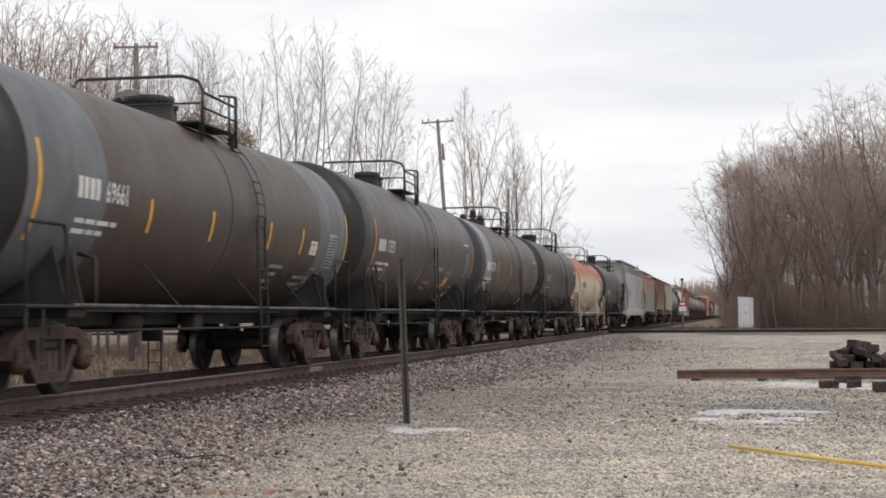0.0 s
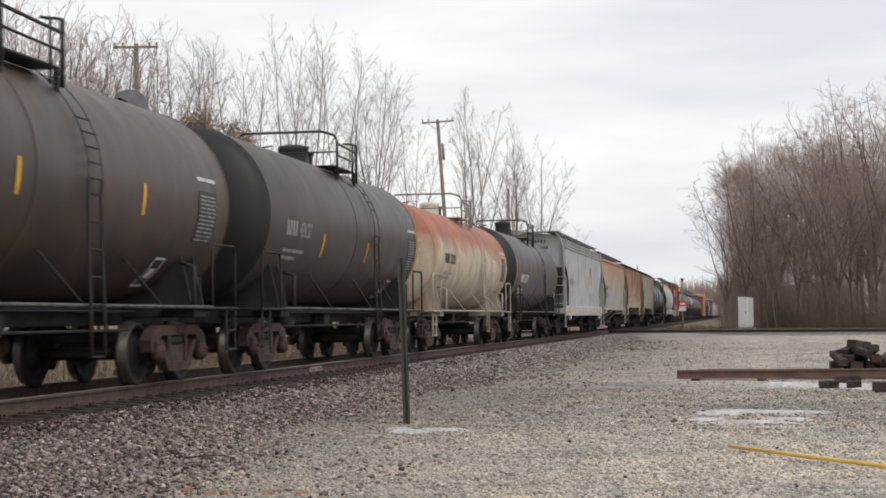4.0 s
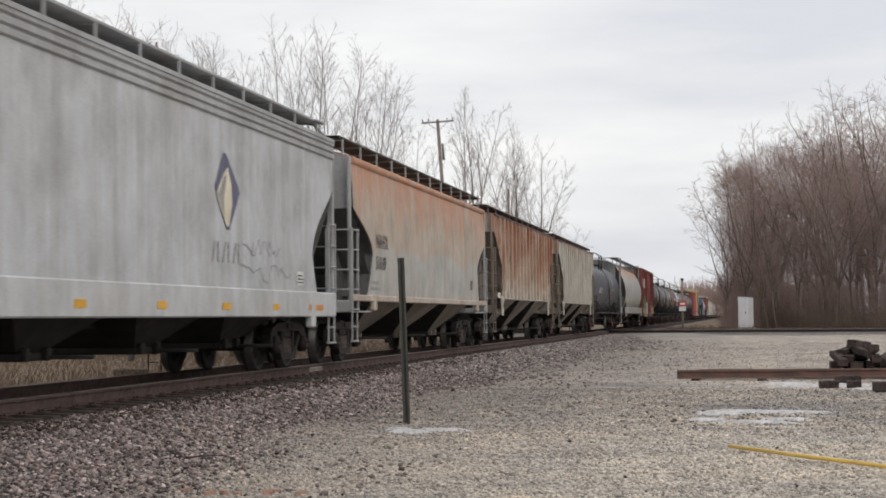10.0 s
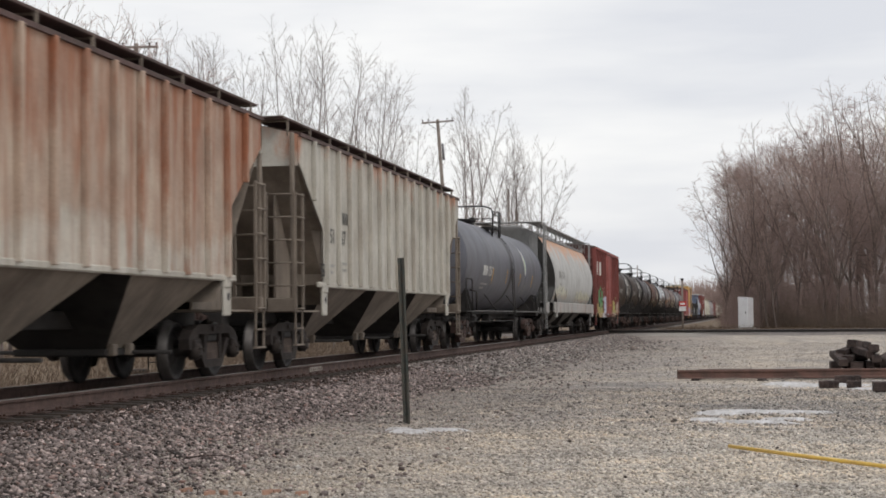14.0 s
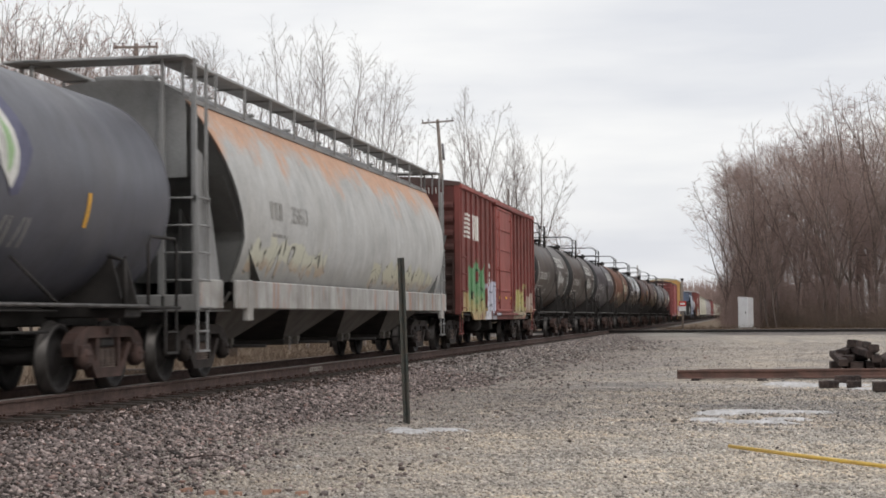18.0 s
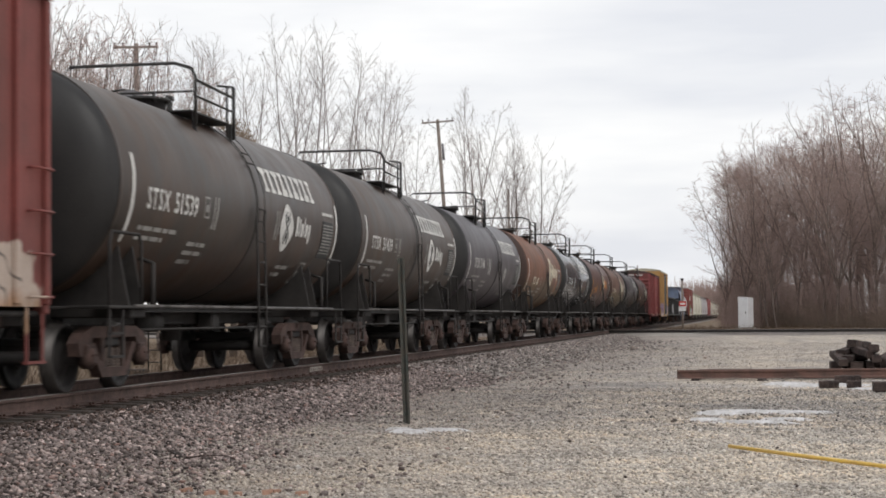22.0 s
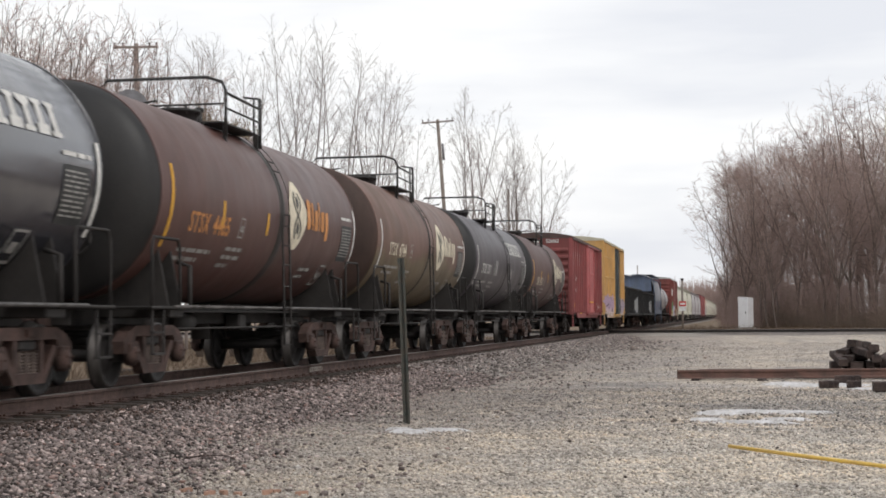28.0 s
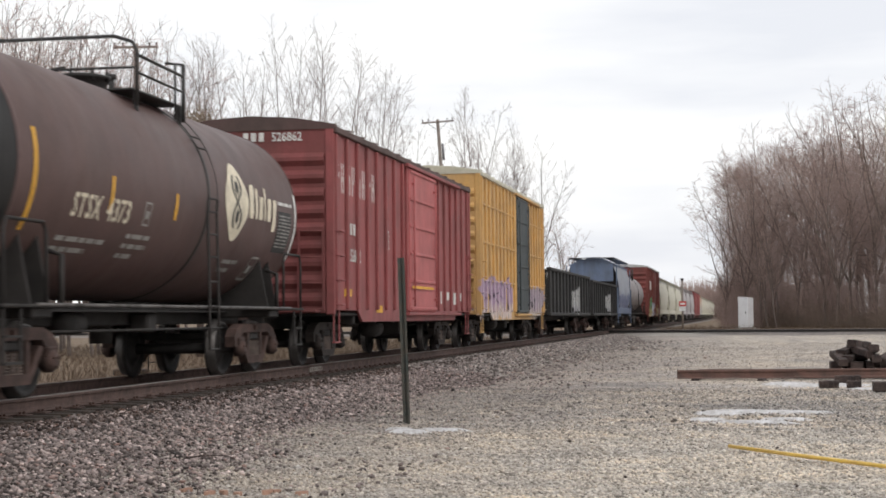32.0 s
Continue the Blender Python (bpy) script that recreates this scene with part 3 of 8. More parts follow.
def add_truck(car, y, tone="truck"):
    t = new("truck", shared("truck_bolster", make_bolster, MAT["under"]))
    t.parent = car
    t.location = (0, y, 0)
    tagged(t, "grimy cast-steel truck with two wheelsets")
    for s in (1, -1):
        f = new("side_frame", shared("side_frame_" + tone, make_side_frame, MAT[tone]))
        f.parent = t
        f.rotation_euler = (0, 0, 0 if s == 1 else math.pi)
        sp = new("spring_nest", shared("spring_nest", make_springs, MAT["spring"]))
        sp.parent = t
        sp.rotation_euler = f.rotation_euler
        for e in (1, -1):
            bc = new("bearing_cap", shared("bearing_cap_" + tone, make_bearing, MAT[tone]))
            bc.parent = t
            bc.rotation_euler = f.rotation_euler
            bc.location = (0, e * 0.865, 0.42)
        w = new("wheelset", shared("wheelset", make_wheelset, [MAT["wheel"], MAT["rim"]]))
        w.parent = t
        w.location = (0, s * 0.865, 0.42)
        WHEELSETS[s].append(w)
    return t


def make_coupler(g):
    g.cbox(-0.07, 0.07, -0.85, -0.10, 0.79, 0.95, 0.02)
    g.cbox(-0.16, 0.13, -0.16, 0.05, 0.74, 1.00, 0.04)
    g.cbox(0.04, 0.17, -0.02, 0.17, 0.72, 1.02, 0.035)
    g.cbox(-0.17, -0.09, -0.05, 0.12, 0.78, 0.96, 0.03)


def make_hose(g):
    g.tube([(0.33, -0.25, 0.80), (0.35, -0.06, 0.70), (0.36, 0.10, 0.45), (0.30, 0.16, 0.33), (0.18, 0.10, 0.36)], 0.026, 7)
    g.cbox(0.28, 0.38, -0.32, -0.22, 0.76, 0.86, 0.01)


def add_ends(car, L, mat_brake=None):
    for s in (1, -1):
        rot = (0, 0, 0 if s == 1 else math.pi)
        c = new("coupler", shared("coupler", make_coupler, MAT["truck"]))
        c.parent, c.rotation_euler, c.location = car, rot, (0, s * (L / 2 - 0.06), 0)
        h = new("air_hose", shared("air_hose", make_hose, MAT["hose"]))
        h.parent, h.rotation_euler, h.location = car, rot, (0, s * (L / 2 - 0.30), 0)


def ladder(g, x, y0, y1, z0, z1, step=0.38, r=0.017, axis="y"):
    """Two rails and their rungs; axis: the way in which the rungs run."""
    n = max(1, int(round((z1 - z0) / step)))
    if axis == "y":
        for y in (y0, y1):
            g.box(x - 0.01, x + 0.03, y - 0.022, y + 0.022, z0, z1)
        for k in range(n + 1):
            z = z0 + 0.04 + (z1 - z0 - 0.08) * k / n
            g.tube([(x + 0.03, y0, z), (x + 0.03, y1, z)], r, 6)
    else:
        for xx in (y0, y1):
            g.box(xx - 0.022, xx + 0.022, x - 0.02, x + 0.02, z0, z1)
        for k in range(n + 1):
            z = z0 + 0.04 + (z1 - z0 - 0.08) * k / n
            g.tube([(y0, x, z), (y1, x, z)], r, 6)


# ---- lettering ----
TEXTS = {}


def glyphs(body):
    """The outline of a word as a flat mesh, height about 0.7."""
    if body not in TEXTS:
        cu = bpy.data.curves.new("lettering", "FONT")
        cu.body = body
        cu.resolution_u = 2
        cu.offset = 0.016
        ob = bpy.data.objects.new("lettering", cu)
        me = bpy.data.meshes.new_from_object(ob)
        TEXTS[body] = ([tuple(v.co) for v in me.vertices], [tuple(p.vertices) for p in me.polygons])
        bpy.data.objects.remove(ob)
        bpy.data.meshes.remove(me)
    return TEXTS[body]


class Decal:
    """Flat marks laid on a surface: a cylinder of radius r round z = zc, or the plane x = r."""

    def __init__(self, r, zc=None):
        self.r, self.zc, self.g = r, zc, Geo()
        self.groups = [("lettering", self.g)]

    def begin(self, name):
        """The marks that follow belong to a part of this name."""
        self.g = Geo()
        self.groups.append((name, self.g))

    def at(self, y, z, lift=0.007):
        if self.zc is None:
            return (self.r + lift, y, z)
        a = math.asin(max(-0.999, min(0.999, (z - self.zc) / self.r)))
        return ((self.r + lift) * math.cos(a), y, self.zc + (self.r + lift) * math.sin(a))

    def rect(self, y0, y1, z0, z1, slot=0, lift=0.007, lean=0.0):
        n = max(1, int((z1 - z0) / 0.12)) if self.zc is not None else 1
        v, f = [], []
        for k in range(n + 1):
            z = z0 + (z1 - z0) * k / n
            o = lean * (k / n)
            v += [self.at(y0 + o, z, lift), self.at(y1 + o, z, lift)]
        f = [(2 * k, 2 * k + 1, 2 * k + 3, 2 * k + 2) for k in range(n)]
        self.g.add(v, f, slot)

    def poly(self, pts, slot=0, lift=0.009):
        c = (sum(p[0] for p in pts) / len(pts), sum(p[1] for p in pts) / len(pts))
        fine = []
        for (ya, za), (yb, zb) in zip(pts, pts[1:] + pts[:1]):
            m = max(1, int(math.hypot(yb - ya, zb - za) / 0.10)) if self.zc is not None else 1
            fine += [(ya + (yb - ya) * k / m, za + (zb - za) * k / m) for k in range(m)]
        n, rings = len(fine), 6 if self.zc is not None else 1
        v = [self.at(*c, lift)]
        for r in range(1, rings + 1):
            v += [self.at(c[0] + (p[0] - c[0]) * r / rings, c[1] + (p[1] - c[1]) * r / rings, lift) for p in fine]
        f = [(0, 1 + j, 1 + (j + 1) % n) for j in range(n)]
        for r in range(rings - 1):
            o = 1 + r * n
            f += [(o + j, o + n + j, o + n + (j + 1) % n, o + (j + 1) % n) for j in range(n)]
        self.g.add(v, f, slot)

    def column(self, rows, slot=0, lift=0.009):
        """One shape from rows (z, y0, y1), lowest first."""
        v = [q for z, y0, y1 in rows for q in (self.at(y0, z, lift), self.at(y1, z, lift))]
        self.g.add(v, [(2 * k, 2 * k + 1, 2 * k + 3, 2 * k + 2) for k in range(len(rows) - 1)], slot)

    def text(self, body, y, z, h, slot=0, squeeze=0.85):
        k = h / 0.7
        step = max(p[0] for p in glyphs("00")[0]) - max(p[0] for p in glyphs("0")[0])
        along = 0.0
        for ch in body:
            self.begin("digit" if ch.isdigit() else "letter")
            vs, fs = glyphs(ch)
            self.g.add([self.at(y + (p[0] + along) * k * squeeze, z + p[1] * k) for p in vs], fs, slot)
            along += step if ch.isdigit() else max(p[0] for p in vs) + 0.10

    def blocks(self, y, z, widths, h, gap=0.35, slot=0):
        """A row of plain letter-sized bars."""
        for k, w in enumerate(widths):
            self.begin("mark_letter")
            self.rect(y, y + w * 0.9, z, z + h, slot)
            y += w * (1 + gap)
        self.begin("lettering")

    def lines(self, y, z, rows, rng, h=0.055, gap=0.065, slot=0):
        """Rows of small print as thin bars; rows: lengths."""
        self.begin("small_print")
        for ln in rows:
            yy = y
            while yy < y + ln:
                w = rng.uniform(0.12, 0.4)
                self.rect(yy, min(yy + w, y + ln), z, z + h, slot, 0.006)
                yy += w + 0.05
            z -= h + gap

    def panel(self, y0, y1, z0, z1, rng, slot_bg=0, slot_ln=1):
        """A stencilled data block: a plate with rows of print."""
        self.begin("data_plate")
        self.rect(y0, y1, z0, z1, slot_bg, 0.006)
        self.begin("data_print")
        z = z1 - 0.06
        while z > z0 + 0.05:
            yy = y0 + 0.04
            while yy < y1 - 0.1:
                w = rng.uniform(0.08, 0.3)
                self.rect(yy, min(yy + w, y1 - 0.04), z - 0.022, z, GREYM if slot_ln == WHITE else slot_ln, 0.010)
                yy += w + 0.04
            z -= 0.055

    def frame_box(self, y0, y1, z0, z1, w=0.03, slot=0):
        self.begin("stencil_box")
        self.rect(y0, y1, z0, z0 + w, slot)
        self.rect(y0, y1, z1 - w, z1, slot)
        self.rect(y0, y0 + w, z0 + w, z1 - w, slot)
        self.rect(y1 - w, y1, z0 + w, z1 - w, slot)
        self.rect(y0 + 0.25 * (y1 - y0), y1 - 0.25 * (y1 - y0), z0 + 0.3 * (z1 - z0), z0 + 0.62 * (z1 - z0), slot)


MARKS = ["white", "cream", "yellow", "grey_mark", "black_mark", "orange_mark", "blue_mark", "green_mark"]
WHITE, CREAM, YELLOW, GREYM, BLACKM, ORANGEM, BLUEM, GREENM = range(8)


def add_marks(car, d, name="", label=""):
    for nm, g in d.groups:
        if g.f:
            part(name or nm, g, [MAT[m] for m in MARKS], car, label)


# ---- tank car ----


def tank_car(spec, s0, s1):
    L = s1 - s0
    rng = random.Random(int(s0 * 10))
    car = new("tank_car")
    tagged(car, spec["label"], "tank car", "cars of the freight train")
    r, zc = spec.get("r", 1.45), spec.get("zc", 2.60)
    hd = 0.42
    hl = spec["half"] + hd if "half" in spec else L / 2 - spec.get("inset", 0.75)
    paint, band, head, trim = spec["paint"], spec.get("band", spec["paint"]), spec.get("head", spec["paint"]), spec.get("trim", MAT["under"])
    # shell: rows along the axis, coloured bands near the ends
    cuts = sorted({-hl + hd, hl - hd, *[c for b in spec.get("bands", ()) for c in b[:2]]})
    prof, slots = [], []
    for k in range(10):
        a = k / 9 * math.pi / 2
        prof.append((-hl + hd - hd * math.cos(a), max(0.01, r * math.sin(a))))
    for c in cuts[1:]:
        prof.append((c, r))
    for k in range(8, -1, -1):
        a = k / 9 * math.pi / 2
        prof.append((hl - hd + hd * math.cos(a), max(0.01, r * math.sin(a))))
    mats = [paint, head] + [b[2] for b in spec.get("bands", ())]
    for (a, _), (b, _) in zip(prof, prof[1:]):
        mid = (a + b) / 2
        sl = 0 if abs(mid) < hl - hd else 1
        for k, bd in enumerate(spec.get("bands", ())):
            if bd[0] <= mid <= bd[1]:
                sl = 2 + k
        slots.append(sl)
    g = Geo()
    g.lathe(prof, "y", 56, (0, 0, zc), slots)
    shell = part("tank_shell", g, mats, car)
    for y in (*spec.get("seams", (0.0,)), -(hl - hd), hl - hd):
        w = 0.02 if abs(y) > hl - hd - 0.01 else spec.get("seam_w", 0.05)
        g = Geo()
        g.lathe([(y - w, r - 0.001), (y - w * 0.7, r + 0.010), (y + w * 0.7, r + 0.010), (y + w, r - 0.001)], "y", 56, (0, 0, zc))
        part("weld_seam", g, spec.get("seam_mat", paint) if w > 0.02 else paint, shell)
    # sills and bolsters
    g = Geo()
    g.cbox(-0.33, 0.33, -L / 2 + 0.7, L / 2 - 0.7, 0.80, 1.06, 0.02)
    part("center_sill", g, MAT["under"], car)
    yb = L / 2 - spec.get("truck", 2.15)
    bolster = {-1: yb, 1: L / 2 - spec.get("truck_b", spec.get("truck", 2.15))}
    for e in (-1, 1):
        g = Geo()
        y = e * bolster[e]
        # saddle under the tank, cut to the round
        arc = [(r * 0.985 * math.sin(a), zc - r * 0.985 * math.cos(a)) for a in (radians(x) for x in range(-62, 63, 8))]
        g.prism([(-1.38, 1.0)] + arc + [(1.38, 1.0)], "y", y - 0.26, y - 0.22)
        g.prism([(-1.38, 1.0)] + arc + [(1.38, 1.0)], "y", y + 0.22, y + 0.26)
        g.cbox(-1.40, 1.40, y - 0.26, y + 0.26, 0.90, 1.02, 0.02)
        part("saddle", g, spec.get("saddle", MAT["under"]), car)
        g = Geo()
        ye = e * (L / 2 - 0.62)
        y_in = e * (bolster[e] - 0.45)
        a, b = sorted((ye, y_in))
        g.cbox(-1.48, -0.95, a, b, 1.015, 1.05, 0.008)
        g.cbox(0.95, 1.48, a, b, 1.015, 1.05, 0.008)
        a, b = sorted((ye, ye - e * 0.5))
        g.cbox(-1.47, 1.47, a, b, 1.010, 1.045, 0.008)
        part("end_platform", g, trim, car)
        # hand rails, posts and steps at the end platform
        for sx in (1, -1):
            x = sx * 1.44
            y1 = e * (L / 2 - 0.70)
            y2 = e * (L / 2 - 1.75)
            g = Geo()
            g.tube([(x, y1, 1.04), (x, y1, 1.82), (x, y1 - e * 0.08, 1.94), (x, y2 + e * 0.08, 1.94), (x, y2, 1.82), (x, y2, 1.04)], 0.022, 7)
            part("end_handrail", g, trim, car)
            g = Geo()
            y3 = e * (yb - 0.40)
            g.tube([(x, y3, 1.04), (x, y3, 1.60), (sx * (r * 0.86), y3, 1.66)], 0.034, 6)
            part("rail_bracket", g, trim, car)
            g = Geo()
            for yy in (y1, y1 - e * 0.42):
                g.box(x - 0.012, x + 0.012, yy - 0.02, yy + 0.02, 0.42, 1.0)
            a, b = sorted((y1, y1 - e * 0.42))
            g.box(x - 0.03, x + 0.03, a, b, 0.42, 0.45)
            g.box(x - 0.03, x + 0.03, a, b, 0.70, 0.725)
            part("sill_step", g, trim, car)
    for sx in (1, -1):
        g = Geo()
        x = sx * 1.47
        g.tube([(x, -yb - 0.3, 1.045), (x, yb + 0.3, 1.045)], 0.024, 7)
        part("side_rail", g, spec.get("rail", MAT["worn_rail"]), car)
    # slanted brackets from the tank to the rail
    for y in spec.get("braces", (-0.5, 0.15, 0.62)):
        yy = y * yb
        for sx in (1, -1):
            g = Geo()
            g.tube([(sx * 1.47, yy + 0.34, 1.05), (sx * r * 0.82, yy - 0.24, zc - r * 0.62)], 0.018, 6)
            part("brace", g, trim, car)
    # brake gear under the frame
    for nm in ("air_reservoir", "brake_pipe", "brake_valve", "bottom_outlet"):
        g = Geo()
        if nm == "air_reservoir":
            g.lathe([(-0.42, 0.0), (-0.40, 0.15), (0.22, 0.15), (0.24, 0.0)], "y", 14, (0.40, -1.6, 0.84))
        elif nm == "brake_pipe":
            g.tube([(0.8, -yb + 1.2, 0.74), (0.8, yb - 1.2, 0.74)], 0.02, 6)
        elif nm == "brake_valve":
            g.cbox(0.36, 0.62, 0.6, 0.95, 0.70, 0.97, 0.03)
        else:
            g.tube([(0.0, 0.4, 1.25), (0.0, 0.4, 0.55)], 0.16, 10)
        part(nm, g, MAT["under"], car)
    # added plate and far strip that block light under the tank, no car part
    g = Geo()
    g.cbox(-1.30, -1.24, -yb + 0.6, yb - 0.6, 0.72, 1.02, 0.015)
    g.box(-1.24, 0.70, -yb + 0.7, yb - 0.7, 0.985, 1.005)
    part("light_block", g, MAT["under"], car)
    # ladder up the side, bent over the shell
    yl = spec.get("ladder_y", 0.6)
    zt = zc + r * math.cos(0.35)
    for sx in (1, -1):
        g = Geo()
        rr = r + 0.06
        arc = [(sx * rr * math.cos(a), zc + rr * math.sin(a)) for a in (radians(x) for x in range(-8, 62, 7))]
        path = [(sx * 1.53, 0.45), (sx * 1.53, 1.05), (sx * rr, zc - 0.85)] + arc
        for dy in (-0.2, 0.2):
            g.tube([(x, yl + dy, z) for x, z in path[:5]], 0.020, 6)
            g.tube([(x, yl + dy, z) for x, z in path[4:]], 0.007, 5)
        lad = part("ladder", g, spec.get("ladder", trim), car)
        for (xa, za), (xb, zb) in zip(path, path[1:]):
            n = max(1, int(math.hypot(xb - xa, zb - za) / 0.30))
            for k in range(n):
                f = k / n
                if n == 1 and (za > zc + 0.1 and int(za * 10) % 2):
                    continue
                g = Geo()
                g.tube([(xa + (xb - xa) * f, yl - 0.2, za + (zb - za) * f), (xa + (xb - xa) * f, yl + 0.2, za + (zb - za) * f)], 0.014, 5)
                part("rung", g, spec.get("ladder", trim), lad)
    # top platform, hand rail, manway and valves
    zt = zc + r
    ly = spec.get("ladder_y", 0.6)
    pl = spec.get("platform_l", 1.55)
    ya, yb2 = ly - pl, ly + 0.12
    h = spec.get("rail_h", 0.60) + 0.04
    zp = zt - 0.15
    for sx in (1, -1):
        g = Geo()
        a, b = sorted((sx * 0.64, sx * 1.0))
        g.cbox(a, b, ya, yb2, zp, zp + 0.03, 0.008)
        for y in (ya + 0.1, yb2 - 0.1):
            g.box(min(sx * 0.98, sx * 1.04), max(sx * 0.98, sx * 1.04), y - 0.02, y + 0.02, zp - 0.36, zp)
        part("top_platform", g, spec.get("platform", MAT["dark"]), car)
    rail_m = spec.get("top_rail", MAT["dark"])
    g = Geo()
    x = 1.04
    g.tube([(-x, ya, zp - 0.2), (-x, ya, zp + h - 0.10), (-x + 0.16, ya, zp + h + 0.06), (x - 0.30, ya, zp + h + 0.06), (x - 0.05, ya + 0.02, zp + h - 0.02), (x, ya + 0.05, zp + h - 0.14), (x, ya + 0.05, zp - 0.2)], 0.026, 7)
    front = part("top_handrail", g, rail_m, car)
    for sx in (1, -1):
        x = sx * 1.04
        g = Geo()
        g.tube([(x, ya + 0.04, zp + h * 0.72), (x, yb2, zp + h * 0.66)], 0.022, 6)
        g.tube([(x, ya + 0.04, zp + h * 0.36), (x, yb2, zp + h * 0.32)], 0.018, 6)
        part("side_handrail", g, rail_m, front)
        for y, hh in ((yb2, h * 0.92), (yb2 - 0.34, h * 0.86)):
            g = Geo()
            g.tube([(x, y, zp - 0.22), (x, y, zp + hh)], 0.030 if y == yb2 else 0.02, 6)
            part("rail_post", g, rail_m, front)
        g = Geo()
        g.tube([(x, yb2, zp + h * 0.92), (x - sx * 0.28, yb2 + 0.01, zp + h * 0.98)], 0.02, 6)
        part("gate_bar", g, rail_m, front)
    g = Geo()
    g.tube([(-1.02, ya, zp + h * 0.45), (1.02, ya, zp + h * 0.45)], 0.018, 6)
    part("cross_bar", g, rail_m, front)
    dome = spec.get("dome", "low")
    yd = spec.get("dome_y", (ya + yb2) / 2 - 0.25)
    dm = spec.get("dome_mat", MAT["dark"])
    dr = spec.get("dome_r", 0.29)
    g = Geo()
    if dome == "high":
        dh = spec.get("dome_h", 0.37)
        g.lathe([(zt - 0.12, dr * 1.2), (zt + 0.02, dr * 1.08), (zt + dh - 0.15, dr), (zt + dh - 0.12, dr * 1.08), (zt + dh - 0.06, dr * 1.08), (zt + dh - 0.02, dr * 0.7), (zt + dh, 0.0)], "z", 22, (0, yd, 0))
    else:
        g.lathe([(zt - 0.10, 0.34), (zt + 0.10, 0.34), (zt + 0.11, 0.40), (zt + 0.15, 0.40), (zt + 0.18, 0.24), (zt + 0.19, 0.0)], "z", 20, (0, yd, 0))
    man = part("manway", g, dm, car)
    q = dr * 1.02 if dome == "high" else 0.37
    hz = zt + (spec.get("dome_h", 0.37) - 0.11 if dome == "high" else 0.13)
    for k in range(8):
        a = k * math.pi / 4
        g = Geo()
        g.tube([(q * math.cos(a), yd + q * math.sin(a), hz - 0.06), (q * math.cos(a), yd + q * math.sin(a), hz + 0.07)], 0.028, 6)
        part("eye_bolt", g, dm, man)
    for k in range(3):
        x = -0.25 + 0.22 * k
        y = yd + 0.62 + 0.18 * (k % 2)
        g = Geo()
        g.tube([(x, y, zt - 0.08), (x, y, zt + 0.10 + 0.05 * k)], 0.045, 8)
        g.tube([(x, y, zt + 0.10 + 0.05 * k), (x, y, zt + 0.17 + 0.05 * k)], 0.07, 8)
        part("valve", g, MAT["dark"], man)
    if spec.get("valves"):
        for x, tall in ((-0.24, 0.34), (0.10, 0.48), (0.34, 0.30)):
            g = Geo()
            y = yd - 0.52
            g.tube([(x, y, zt - 0.10), (x, y, zt + tall)], 0.065, 8)
            g.tube([(x, y, zt + tall - 0.16), (x, y, zt + tall - 0.04)], 0.105, 8)
            g.tube([(x - 0.12, y, zt + tall - 0.22), (x + 0.12, y, zt + tall - 0.22)], 0.05, 6)
            part("valve", g, MAT["dark"], man)
        g = Geo()
        g.cbox(-0.42, 0.46, yd - 0.74, yd - 0.30, zt - 0.10, zt + 0.09, 0.03)
        part("valve_base", g, MAT["dark"], man)
    # brake wheel on the end platform
    g = Geo()
    ring = [(0.42 + 0.24 * math.cos(a), -(L / 2 - 0.58), 1.95 + 0.24 * math.sin(a)) for a in (k * math.pi / 9 for k in range(19))]
    g.tube(ring, 0.016, 6)
    for k in range(3):
        g.tube([(0.42, -(L / 2 - 0.58), 1.95), ring[k * 6]], 0.012, 5)
    g.tube([(0.42, -(L / 2 - 0.66), 1.0), (0.42, -(L / 2 - 0.66), 2.0)], 0.035, 6)
    part("brake_wheel", g, trim, car)
    add_ends(car, L)
    # marks
    d = Decal(r, zc)
    for y, z0, z1 in spec.get("stripes", ()):
        d.begin("reflective_stripe")
        d.rect(y - 0.048, y + 0.048, z0, z1, spec.get("stripe_c", YELLOW))
    for e_y, col in spec.get("end_stripes", ()):
        d.begin("reflective_stripe")
        d.rect(e_y - 0.05, e_y + 0.05, zc - 0.75, zc + 0.35, col)
    d.begin("lettering")
    spec.get("marks", lambda d, q: None)(d, rng)
    add_marks(car, d)
    for e in (-1, 1):
        add_truck(car, e * bolster[e], spec.get("truck_tone", "truck"))
    return car


def oval_badge(d, y, z, h, col=CREAM, ink=BLACKM):
    """An oval badge with a twin curl."""
    d.begin("badge")
    w = h * 0.50

    def edge(k, f=1.0):
        a = k * math.pi / 16
        lobe = 0.94 + 0.07 * math.cos(4 * a)
        return (y + w * f * lobe * math.cos(a), z + h / 2 * f * lobe * math.sin(a))
    d.poly([edge(k) for k in range(32)], col)
    # two curling strokes, each the other's mirror
    for sy in (-1, 1):
        d.begin("badge_curl")
        rows = []
        for k in range(13):
            f = -1 + k / 6
            c = y + sy * w * 0.34 * math.sin(f * 2.6)
            rows.append((z + f * h * 0.34, c - 0.07 * w, c + 0.07 * w))
        d.column(rows, ink, 0.014)
    for sz in (-1, 1):
        d.begin("badge_ring")
        rows = [(z + sz * h * 0.19 + h * 0.10 * f, y - w * 0.13 * math.sqrt(max(0.0, 1 - f * f)) - 0.001, y + w * 0.13 * math.sqrt(max(0.0, 1 - f * f)) + 0.001) for f in (-1, -0.6, -0.2, 0.2, 0.6, 1)]
        d.column(rows, ink, 0.0145)


